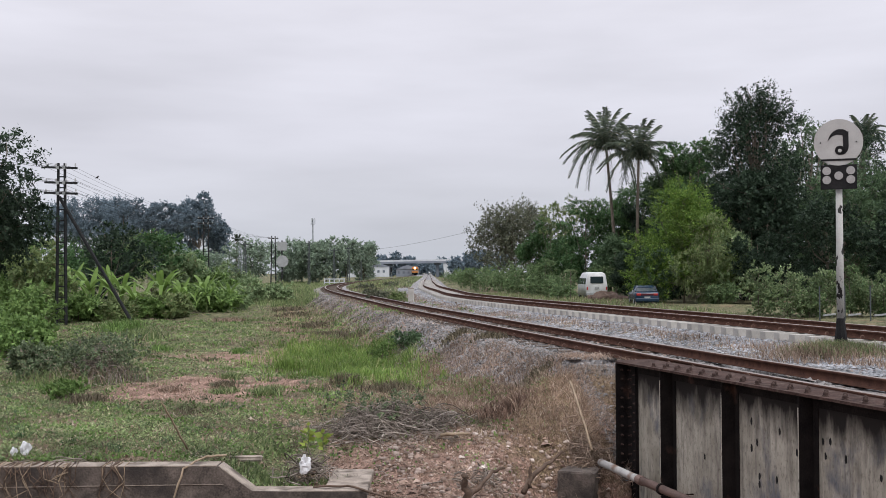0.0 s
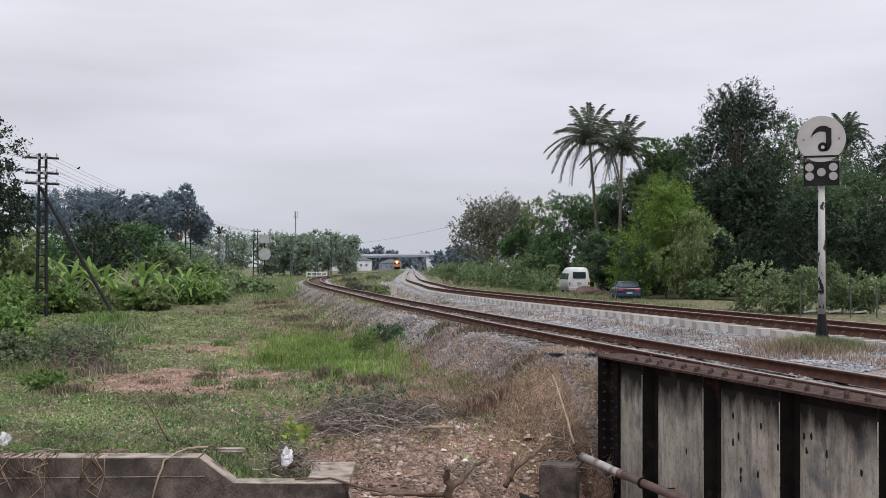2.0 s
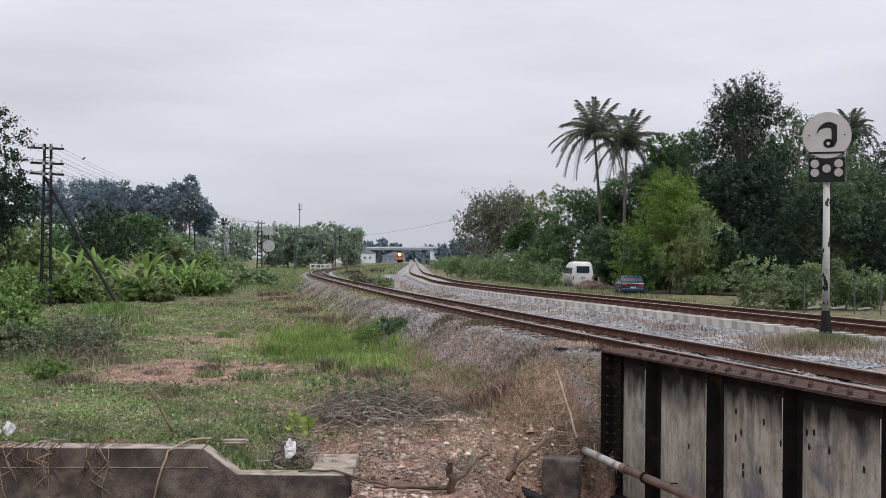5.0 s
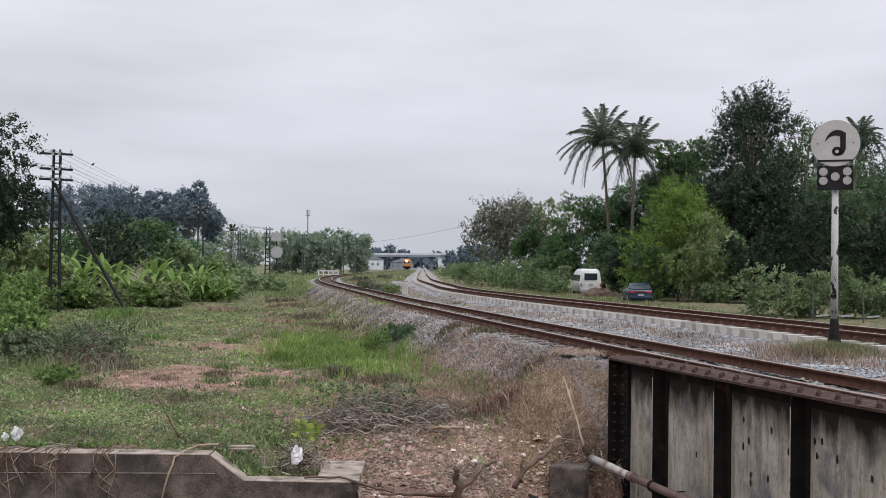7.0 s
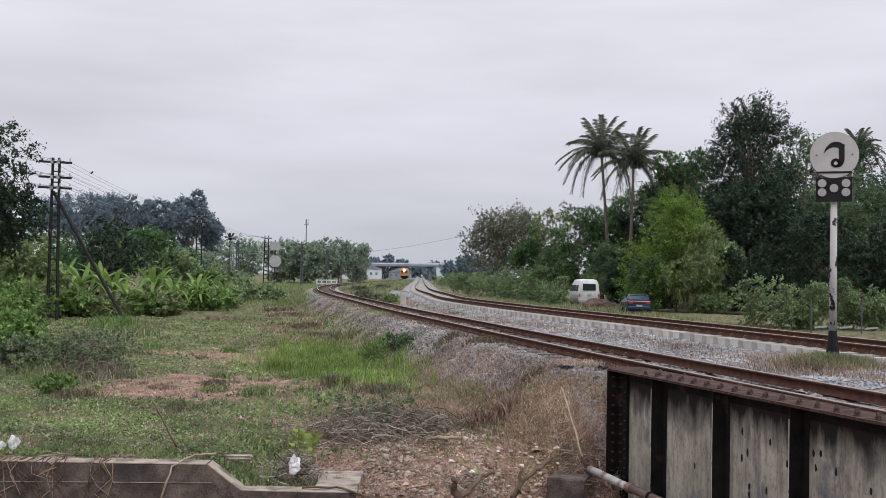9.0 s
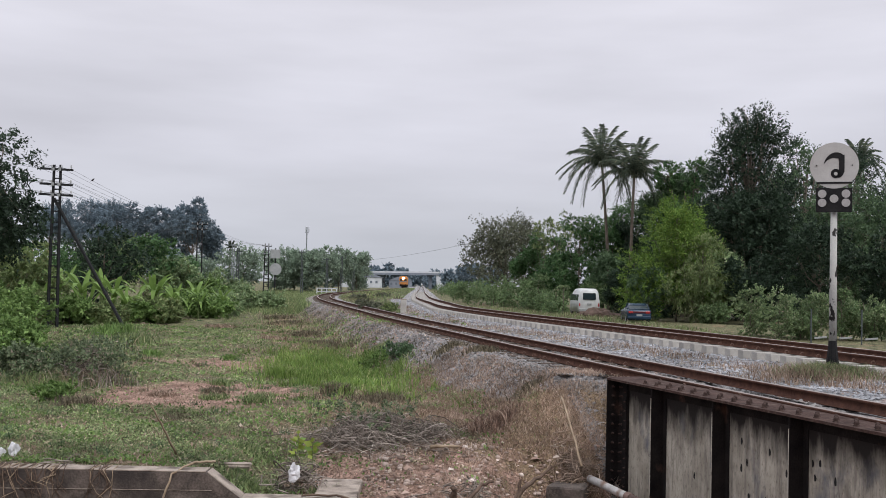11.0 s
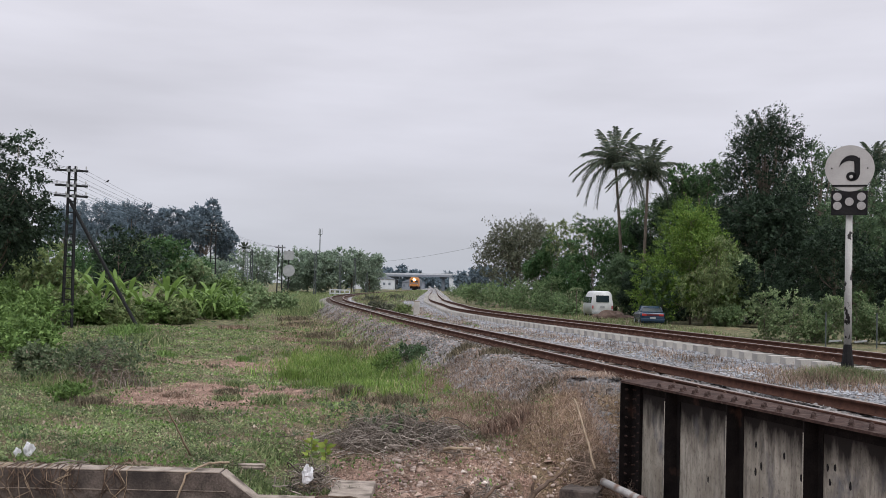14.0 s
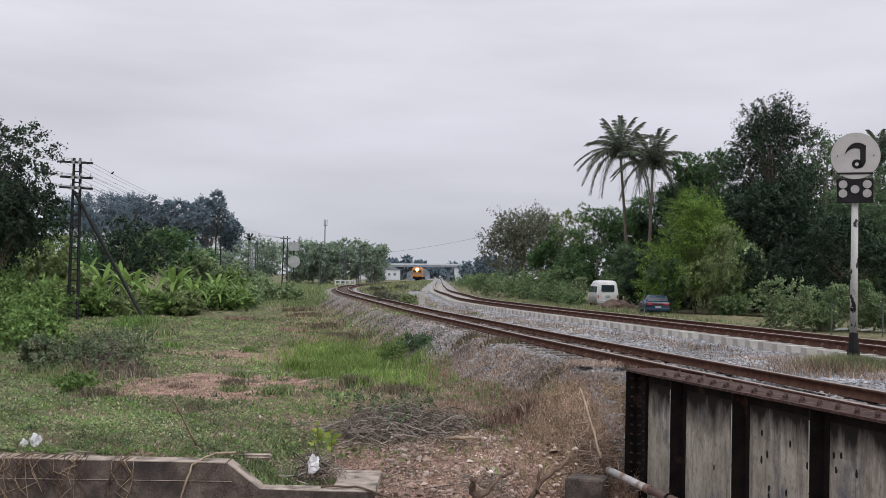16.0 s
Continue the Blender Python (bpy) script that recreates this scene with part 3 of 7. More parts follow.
def rail_piece(line, lift, side, stretch, mat_of):
    """One rail swept along the track: foot, web and head."""
    prof = [(-0.06, -0.14), (0.06, -0.14), (0.06, -0.13), (0.012, -0.115), (0.012, -0.04), (0.034, -0.032), (0.034, -0.004), (0.026, 0.0), (-0.026, 0.0), (-0.034, -0.004), (-0.034, -0.032), (-0.012, -0.04), (-0.012, -0.115), (-0.06, -0.13)]
    y = stretch
    x = line(y)
    dy = 0.05
    tx, ty = (line(y + dy) - line(y - dy)) / (2 * dy), np.ones_like(y)
    ln = np.hypot(tx, ty)
    nx, ny = ty / ln, -tx / ln
    v = []
    for px, pz in prof:
        o = side * 0.535 + px
        v.append(np.stack([x + nx * o, y + ny * o, np.full_like(y, lift + pz)], 1))
    v = np.stack(v, 1).reshape(-1, 3)
    k, m = len(prof), len(y)
    i = (np.arange(m - 1)[:, None] * k + np.arange(k)[None, :]).ravel()
    j = (np.arange(m - 1)[:, None] * k + (np.arange(k)[None, :] + 1) % k).ravel()
    me = mesh_of("rail", v, np.stack([i, j, j + k, i + k], 1), mat_of)
    me.materials.append(M_HEAD)
    me.polygons.foreach_set("material_index", np.tile([1 if q in (6, 7, 8) else 0 for q in range(k)], m - 1))
    return me


def along(line, y):
    """Heading of the track at y, as a turn about z in degrees."""
    return -math.degrees(math.atan2(float(line(y + 0.1) - line(y - 0.1)), 0.2))


def stations(line, y0, y1, gap):
    out, y = [], y0
    while y < y1:
        out.append(y)
        s = float(line(y + 0.1) - line(y - 0.1)) / 0.2
        y += gap / math.hypot(1, s)
    return out


def clip_mesh():
    """A bent spring clip that holds the rail's foot."""
    bm = bmesh.new()
    pts = [(0.02 + 0.038 * math.cos(a), 0.0, -0.125 + 0.05 * math.sin(a)) for a in np.linspace(-0.2, math.pi + 0.2, 7)]
    bent(bm, pts, 0.009, 0.009, 5)
    return finish("clip", bm, M_CLIP)


def railway(name, line, lift, label, sleeper_mat, sleeper_size, first, gap, clip_line):
    ob = thing(name, (0, 0, 0), label, "railway track", "railway tracks", "structure")
    stretch = np.concatenate([np.linspace(-50, 0, 26), np.linspace(0.5, 40, 120), np.linspace(40.7, 110, 100), np.geomspace(112, 690, 50)]) * DEPTH
    for side in (-1, 1):
        part("rail", rail_piece(line, lift, side, stretch, M_RUST), None, ob, "rusty steel rail with a worn bright head")
    bm = bmesh.new()
    w, l, h = sleeper_size
    extrude_profile(bm, [(-w / 2, -h), (w / 2, -h), (w / 2 * 0.82, 0), (-w / 2 * 0.82, 0)], -l / 2, l / 2)
    bmesh.ops.transform(bm, matrix=pose(0, 0, 0, 0, 0, 90), verts=bm.verts)
    me = finish("sleeper", bm, sleeper_mat)
    cl = clip_mesh()
    for k, y in enumerate(stations(line, first * DEPTH, 290, gap)):
        if k >= 300:
            break
        x, a = float(line(y)), along(line, y)
        s = part("sleeper", me, None, ob)
        s.matrix_basis = pose(x, y, lift - 0.145, 0, 0, a + RNG.normal(0, 0.5))
        if y < clip_line * DEPTH:
            for o in (-0.535 - 0.075, -0.535 + 0.075, 0.535 - 0.075, 0.535 + 0.075):
                c = part("clip", cl, None, ob)
                flip = 180 if o in (-0.535 - 0.075, 0.535 - 0.075) else 0
                c.matrix_basis = pose(x, y, lift, 0, 0, a) @ pose(o, 0, 0, 0, 0, flip)
    return ob


railway("railway_track", track_one, 0.0, "old curved railway track with rusty rails in weedy ballast", M_TIMBER, (0.2, 1.9, 0.13), 12.3, 0.66, 32)
railway("railway_track", track_two, 0.23, "newer railway track on pale concrete sleepers and fresh ballast", M_SLEEPER, (0.24, 2.0, 0.2), 5.0, 0.53, 30)


def stones(name, at, size, mat, label):
    """Many small angular stones in one object."""
    n = len(at)
    base = np.array([(1, 0, 0), (-1, 0, 0), (0, 1, 0), (0, -1, 0), (0, 0, 1)], float)
    f = np.array([(0, 2, 4), (2, 1, 4), (1, 3, 4), (3, 0, 4)])
    r = (size * RNG.uniform(0.35, 1.2, n) ** 1.4 * 1.25)[:, None, None]
    v = base[None] * (1 + 0.45 * RNG.normal(size=(n, 5, 1)).clip(-1, 1)) + 0.25 * RNG.normal(size=(n, 5, 3))
    ang = RNG.uniform(0, 6.28, n)
    c, s = np.cos(ang)[:, None], np.sin(ang)[:, None]
    v = np.stack([v[..., 0] * c - v[..., 1] * s, v[..., 0] * s + v[..., 1] * c, v[..., 2] * 0.55 + 0.2 * v[..., 0]], -1)
    v = v * r + at[:, None, :]
    me = mesh_of(name, v.reshape(-1, 3), (np.arange(n)[:, None, None] * 5 + f[None]).reshape(-1, 3), mat)
    return tagged(new(name, me), label, "stones", kind="stuff")


def cobbles(name, at, size, mat, label):
    """Larger rounded stones, whole, half sunk in the earth."""
    n = len(at)
    g = (1 + 5**0.5) / 2
    base = np.array([(-1, g, 0), (1, g, 0), (-1, -g, 0), (1, -g, 0), (0, -1, g), (0, 1, g), (0, -1, -g), (0, 1, -g), (g, 0, -1), (g, 0, 1), (-g, 0, -1), (-g, 0, 1)]) / 1.9
    f = np.array([(0, 11, 5), (0, 5, 1), (0, 1, 7), (0, 7, 10), (0, 10, 11), (1, 5, 9), (5, 11, 4), (11, 10, 2), (10, 7, 6), (7, 1, 8), (3, 9, 4), (3, 4, 2), (3, 2, 6), (3, 6, 8), (3, 8, 9), (4, 9, 5), (2, 4, 11), (6, 2, 10), (8, 6, 7), (9, 8, 1)])
    v = base[None] * (1 + 0.22 * RNG.normal(size=(n, 12, 1)).clip(-1.5, 1.5))
    v = v * RNG.uniform(0.65, 1.3, (n, 1, 3)) * np.array([1, 1, 0.7])
    ang = RNG.uniform(0, 6.28, n)
    c, q = np.cos(ang)[:, None], np.sin(ang)[:, None]
    v = np.stack([v[..., 0] * c - v[..., 1] * q, v[..., 0] * q + v[..., 1] * c, v[..., 2]], -1) * np.asarray(size)[:, None, None] + at[:, None, :]
    me = mesh_of(name, v.reshape(-1, 3), (np.arange(n)[:, None, None] * 12 + f[None]).reshape(-1, 3), mat)
    return tagged(new(name, me), label, "stones", kind="stuff")


def ballast():
    n = 52000
    y = (8.5 + 42 * RNG.random(n) ** 1.9) * DEPTH
    u = np.where(RNG.random(n) < 0.6, -1.1 - np.abs(RNG.normal(0, 0.62, n)) * np.clip((y / DEPTH - 5) / 12, 0.5, 1.1), RNG.uniform(-1.3, 0.9, n))
    x = track_one(y) + u / 0.97
    keep = (y > bank_edge(x) + 0.1) & ((y > 11.6 * DEPTH) | (u > -1.3))
    x, y = x[keep], y[keep]
    stones("ballast", np.stack([x, y, ground_z(x, y) + 0.004], 1), 0.028, M_STONE_OLD, "weathered grey crushed-stone ballast beside the old track")
    n = 56000
    y = (9.5 + 50 * RNG.random(n) ** 1.8) * DEPTH
    u = RNG.uniform(-2.7, 1.9, n)
    x = track_two(y) + u / 0.97
    keep = x - track_one(y) > 1.0
    x, y = x[keep], y[keep]
    stones("ballast", np.stack([x, y, ground_z(x, y) + 0.008], 1), 0.024, M_STONE, "fresh light grey crushed-stone ballast around concrete sleepers")
    n = 15000
    x, y = RNG.uniform(-1.6, 2.6, n), RNG.uniform(6.9, 10.6, n) * DEPTH
    keep = (y > bank_edge(x) - 0.3) & (ripple(x, y, 2.6, 3.0) + 0.5 * ripple(x, y, 6.0, 1.0) + RNG.normal(0, 0.5, n) > -0.25)
    x, y = x[keep], y[keep]
    size = 0.012 + 0.03 * RNG.random(len(x)) ** 5
    stones("rubble", np.stack([x, y, ground_z(x, y) + 0.004], 1), size, M_RUBBLE, "loose reddish earth clods and broken stones on the bank")
    n = 1500
    x, y = RNG.uniform(-0.9, 2.0, n), RNG.uniform(7.6, 10.4, n) * DEPTH
    keep = (y > bank_edge(x)) & (ripple(x, y, 2.0, 2.0) + RNG.normal(0, 0.5, n) + 0.5 * step(0.2, 1.0, x) > 0.25)
    x, y = x[keep], y[keep]
    cobbles("rubble", np.stack([x, y, ground_z(x, y) + 0.012], 1), 0.016 + 0.034 * RNG.random(len(x)) ** 2, M_COBBLE, "pale pinkish-grey stones half sunk in the earth bank")
    n = 5200
    x, y = RNG.uniform(-9, 0.5, n), (8.6 + 14 * RNG.random(n) ** 1.3) * DEPTH
    keep = y > bank_edge(x) + 0.2
    x, y = x[keep], y[keep]
    stones("pebbles", np.stack([x, y, ground_z(x, y)], 1), 0.017, M_RUBBLE, "pale pebbles and crumbs of rubble in the short grass")


ballast()


# ---- bridge and walls in the foreground ----
def rivet_mesh(r=0.024):
    """A domed head on a round washer."""
    bm = bmesh.new()
    rod(bm, (0, 0, -0.004), (0, 0, 0.008), r * 1.45, r * 1.35, 10)
    rod(bm, (0, 0, 0.008), (0, 0, 0.036), r, r * 0.95, 8)
    rod(bm, (0, 0, 0.036), (0, 0, 0.05), r * 0.95, r * 0.5, 8)
    return finish("rivet", bm, M_RIVET)


def girder(at, turn, length, label, rivets=True, wide=0.62):
    ob = thing("bridge_girder", at, label, "girder", "bridge girders", turn=turn)
    bm = bmesh.new()
    outer = [(0.0, 0.0)] + [(length - 0.1, wide), (-0.16, wide), (-0.16, 0.12)]
    ragged = random.Random(4)
    edge = [(x, ragged.uniform(-0.006, 0.006)) for x in np.arange(0.12, length, 0.17)]
    extrude_profile(bm, [outer[0]] + [(float(x), q) for x, q in edge] + outer[1:], 0.0, -0.028)
    bmesh.ops.transform(bm, matrix=Matrix(((1, 0, 0, 0), (0, 0, 1, 0), (0, 1, 0, 0), (0, 0, 0, 1))), verts=bm.verts)
    part("top_flange", bm, M_FLANGE, ob, "rust-brown riveted top plate")
    part("bottom_flange", box(bmesh.new(), (length, 0.44, 0.03), (length / 2, 0.22, -2.0), bevel=0.004), M_STEEL, ob)
    bm = bmesh.new()
    box(bm, (length - 0.1, 0.014, 1.95), (length / 2, 0.2, -1.005))
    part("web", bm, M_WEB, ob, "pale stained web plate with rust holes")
    part("chord_angle", box(bmesh.new(), (length - 0.1, 0.012, 0.12), (length / 2, 0.184, -0.09), bevel=0.003), M_STEEL, ob)
    rv, small = rivet_mesh(), rivet_mesh(0.013)
    # end post: two plates with a line of rivets
    part("end_plate", box(bmesh.new(), (0.02, 0.2, 1.95), (0.01, 0.095, -1.005), bevel=0.004), M_STEEL, ob)
    part("end_angle", box(bmesh.new(), (0.29, 0.014, 1.95), (0.165, 0.187, -1.005), bevel=0.003), M_STEEL, ob)
    part("end_angle", box(bmesh.new(), (0.016, 0.05, 1.95), (0.30, 0.17, -1.005), bevel=0.003), M_STEEL, ob)
    s = 1.27
    legs = []
    while s < length:
        bm = bmesh.new()
        box(bm, (0.014, 0.185, 1.93), (s, 0.1, -1.0), bevel=0.004)
        box(bm, (0.08, 0.012, 1.93), (s + 0.045, 0.187, -1.0), bevel=0.003)
        leg = part("stiffener", bm, M_STEEL, ob, "black vertical stiffening angle")
        part("worn_edge", box(bmesh.new(), (0.011, 0.004, 1.7), (s, 0.0055, -1.0)), M_EDGE, leg, "pale worn edge")
        legs.append(s)
        s += 1.47
    if rivets:
        for k in range(int(length / 0.3) - 2):
            for y, shift in ((0.09, 0.0), (0.21, 0.15)):
                p = part("rivet", rv, None, ob)
                p.matrix_basis = pose(0.95 + k * 0.3 + shift, y, 0.002, 0, 0, 40 * k)
        for z in np.arange(-0.12, -1.9, -0.13):
            p = part("rivet", small, None, ob)
            p.matrix_basis = pose(0.11, 0.18, float(z), 90, 0, 0)
            p = part("rivet", small, None, ob)
            p.matrix_basis = pose(0.26, 0.18, float(z) - 0.06, 90, 0, 0)
            p = part("rivet", small, None, ob)
            p.matrix_basis = pose(0.022, 0.08, float(z), 0, 90, 0)
        cl = clip_mesh()
        for k in range(9):
            c = part("clip", cl, None, ob)
            c.matrix_basis = pose(0.4 + k * 0.66, 0.60 - 0.004 * k, 0.09, 0, 0, 0)
        rng = random.Random(5)
        holes = [(1.16, -0.62), (2.05, -1.02), (3.07, -0.45), (3.18, -0.67), (3.07, -0.75), (3.61, -0.49), (3.92, -0.67), (3.22, -1.04), (3.22, -1.13), (3.55, -1.02), (4.36, -0.48), (4.48, -0.47), (4.4, -0.63), (4.72, -0.61), (5.23, -0.7), (5.6, -0.9)]
        for hx, hz in holes:
            bm = bmesh.new()
            bmesh.ops.create_cone(bm, cap_ends=True, segments=9, radius1=0.028, radius2=0.023, depth=0.006)
            for v in bm.verts:
                v.co.x *= rng.uniform(0.5, 0.9)
                v.co.y *= rng.uniform(1.0, 2.0)
            p = part("rust_hole", bm, M_BLACK, ob, "dark rust-eaten hole")
            p.matrix_basis = pose(hx, 0.191, hz, 90, 0, 0)
    return ob


GIRDER_TURN = -73.15
girder((2.41, 15.09, -0.03), GIRDER_TURN, 17.6, "weathered plate girder with rust-brown flange and stained pale web")
girder((3.55, 15.45, -0.2), GIRDER_TURN - 1.5, 17.6, "second rusty plate girder under the far rail", rivets=False, wide=0.4)


def pipe_line():
    ob = thing("water_pipe", (2.42, 15.02, -1.42), "rusty water pipe with a pale end hung beside the girder", "pipe", turn=GIRDER_TURN)
    part("pipe_section", rod(bmesh.new(), (-0.02, -0.25, 0.0), (1.12, -0.25, -0.03), 0.052, sides=16), M_PIPE_LIGHT, ob, "pale galvanised pipe end", True)
    part("coupling", rod(bmesh.new(), (1.1, -0.25, -0.03), (1.22, -0.25, -0.034), 0.062, sides=16), M_PIPE, ob)
    part("pipe_section", rod(bmesh.new(), (1.16, -0.25, -0.03), (16.0, -0.25, -0.2), 0.052, sides=16), M_PIPE, ob, "rust-brown pipe", True)
    for s in (1.7, 4.7, 7.8, 10.9):
        bm = bmesh.new()
        rod(bm, (s, -0.25, -0.02 - s * 0.0115), (s + 0.03, -0.25, -0.02 - s * 0.0115), 0.072, sides=14)
        box(bm, (0.03, 0.45, 0.012), (s + 0.015, -0.03, -0.11 - s * 0.0115))
        part("hanger", bm, M_STEEL, ob)


pipe_line()


def concrete_block(name, at, size, label, turn=0.0, mat=None, cut=0.03):
    bm = bmesh.new()
    box(bm, size, (0, 0, size[2] / 2), bevel=cut)
    rng = random.Random(int(at[0] * 100))
    for v in bm.verts:
        v.co += Vector((rng.uniform(-1, 1), rng.uniform(-1, 1), rng.uniform(-1, 1))) * 0.012
    ob = new(name, finish(name, bm, mat or M_CONCRETE))
    ob.matrix_basis = pose(*at, 0, 0, turn)
    return tagged(ob, label, "concrete block")


concrete_block("bearing_block", (1.9, 15.0, -2.9), (0.5, 0.7, 1.4), "grey concrete bearing block at the girder's end", -20)


def abutment():
    """The ditch wall: a high stretch, a sloping shoulder and a low ledge."""
    ob = thing("retaining_wall", (0, 0, 0), "stained concrete retaining wall with a pale top edge", "retaining wall", kind="structure")
    outline = [(-9.5, -3.0), (-0.88, -3.0), (-0.88, -1.25), (-2.18, -1.25), (-2.56, -0.96), (-9.5, -0.96)]
    bm = bmesh.new()
    extrude_profile(bm, outline, 12.22, 12.5)
    bmesh.ops.bevel(bm, geom=[e for e in bm.edges], offset=0.012, segments=2, affect="EDGES")
    part("wall_body", bm, M_CONCRETE, ob)
    part("coping", box(bmesh.new(), (6.9, 0.27, 0.016), (-6.03, 12.362, -0.955), bevel=0.006), M_CONCRETE_LIGHT, ob, "pale worn coping")
    bm = bmesh.new()
    box(bm, (0.475, 0.27, 0.016), (-2.37, 12.362, -1.099), (0, 37.5, 0), bevel=0.005)
    part("coping", bm, M_CONCRETE_LIGHT, ob)
    part("coping", box(bmesh.new(), (1.31, 0.27, 0.016), (-1.525, 12.362, -1.245), bevel=0.006), M_CONCRETE_LIGHT, ob)
    part("ledge", box(bmesh.new(), (0.5, 1.05, 0.2), (-1.13, 13.02, -1.335), bevel=0.015), M_CONCRETE_LIGHT, ob, "pale concrete slab end")
    bm = bmesh.new()
    box(bm, (5.0, 0.012, 0.007), (-5.0, 12.217, -1.18), (0, -0.5, 0))
    part("ledge_line", bm, M_CONCRETE_LIGHT, ob, "pale horizontal casting line")


abutment()
concrete_block("kerb_slab", on_ground(-3.0, 8.98, -0.04), (1.5, 0.12, 0.06), "half-buried pale concrete kerb in the grass", 1.0, M_CONCRETE_LIGHT, 0.02)


# ---- signal board ----
def arc_letter(bm):
    """The Thai letter on the board, as a band of changing width, thin like a plate."""
    pts = [(-0.42, 0.08, 0.01), (-0.30, 0.28, 0.10), (-0.10, 0.42, 0.2), (0.10, 0.44, 0.25), (0.27, 0.36, 0.24), (0.30, 0.1, 0.22), (0.30, -0.22, 0.22), (0.22, -0.42, 0.2), (0.07, -0.46, 0.14)]
    fine = []
    for i in range(len(pts) - 1):
        p0, p1, p2, p3 = (pts[max(0, min(len(pts) - 1, i + o))] for o in (-1, 0, 1, 2))
        for t in (0.0, 0.25, 0.5, 0.75):
            fine.append(tuple(0.5 * (2 * b + (c - a) * t + (2 * a - 5 * b + 4 * c - d) * t * t + (3 * b - a - 3 * c + d) * t**3) for a, b, c, d in zip(p0, p1, p2, p3)))
    pts = fine + [pts[-1]]
    rows = []
    for i, (x, z, w) in enumerate(pts):
        a, b = pts[max(i - 1, 0)], pts[min(i + 1, len(pts) - 1)]
        t = Vector((b[0] - a[0], b[1] - a[1])).normalized()
        n = Vector((-t.y, t.x)) * w / 2
        rows.append([bm.verts.new((x + s * n.x, y, z + s * n.y)) for s, y in ((1, 0), (-1, 0), (-1, 0.02), (1, 0.02))])
    for p, q in zip(rows, rows[1:]):
        for k in range(4):
            bm.faces.new((p[k], p[(k + 1) % 4], q[(k + 1) % 4], q[k]))
    bm.faces.new(rows[0])
    bm.faces.new(rows[-1][::-1])
    box(bm, (0.225, 0.02, 0.74), (0.302, 0.0115, 0.085))
    r = bmesh.ops.create_cone(bm, cap_ends=True, segments=24, radius1=0.2, radius2=0.2, depth=0.02)
    bmesh.ops.transform(bm, matrix=pose(0.06, 0.01, -0.35, 90, 0, 0), verts=r["verts"])
    return bm


def disc(bm, r, depth, at, sides=40):
    c = bmesh.ops.create_cone(bm, cap_ends=True, segments=sides, radius1=r, radius2=r, depth=depth)
    bmesh.ops.transform(bm, matrix=pose(*at, 90, 0, 0), verts=c["verts"])
    return bm


def signal_board():
    ob = thing("signal_board", (6.37, 17.24, -0.06), "white round railway signal board with black letter on chipped post", "railway signal", turn=-21)
    part("post", rod(bmesh.new(), (0, 0, 0.3), (0, 0, 2.62), 0.062, 0.052, 14), M_WHITE_CHIPPED, ob, "white post with chipped paint", True)
    bm = bmesh.new()
    rod(bm, (0, 0, 0.0), (0, 0, 0.42), 0.12, 0.07, 8)
    rod(bm, (0, 0, 0.40), (0, 0, 0.52), 0.075, 0.062, 12)
    part("foot", bm, M_BLACK, ob, "black flared foot")
    plate = part("reflector_plate", box(bmesh.new(), (0.545, 0.03, 0.39), (0, -0.08, 2.78), bevel=0.004), M_BLACK, ob, "black plate with five round reflectors")
    for x, z in ((-0.18, 2.88), (-0.18, 2.735), (0.0, 2.80), (0.18, 2.88), (0.18, 2.735)):
        part("reflector", disc(bmesh.new(), 0.066, 0.016, (x, -0.102, z), 24), M_REFLECT, plate, "pale round reflector")
    face = part("disc", disc(bmesh.new(), 0.372, 0.025, (0, -0.085, 3.335), 56), M_WHITE, ob, "off-white round board")
    bm = arc_letter(bmesh.new())
    bmesh.ops.transform(bm, matrix=Matrix.Translation((0, -0.104, 3.335)) @ Matrix.Diagonal((0.372, 0.3, 0.372, 1)), verts=bm.verts)
    part("letter", bm, M_BLACK, face, "black Thai letter")
    part("letter_eye", disc(bmesh.new(), 0.028, 0.008, (0.023, -0.107, 3.20), 16), M_WHITE, face)
    part("bar", box(bmesh.new(), (0.53, 0.008, 0.03), (0, -0.102, 3.055)), M_BLACK, face, "black bar")
    for x in (-0.27, 0.27):
        part("bolt", disc(bmesh.new(), 0.011, 0.012, (x, -0.103, 3.335), 8), M_BLACK, face)
    part("bracket", box(bmesh.new(), (0.07, 0.06, 0.9), (0, -0.04, 3.1)), M_STEEL, ob)


signal_board()


def marker_post():
    ob = thing("marker_post", on_ground(-1.5, 33.7, -0.04), "short grey concrete marker post between the tracks", "post")
    part("shaft", box(bmesh.new(), (0.27, 0.27, 0.68), (0, 0, 0.34), bevel=0.03), M_SLEEPER, ob)
    part("cap", box(bmesh.new(), (0.29, 0.29, 0.05), (0, 0, 0.69), bevel=0.02), M_CONCRETE_LIGHT, ob)


marker_post()


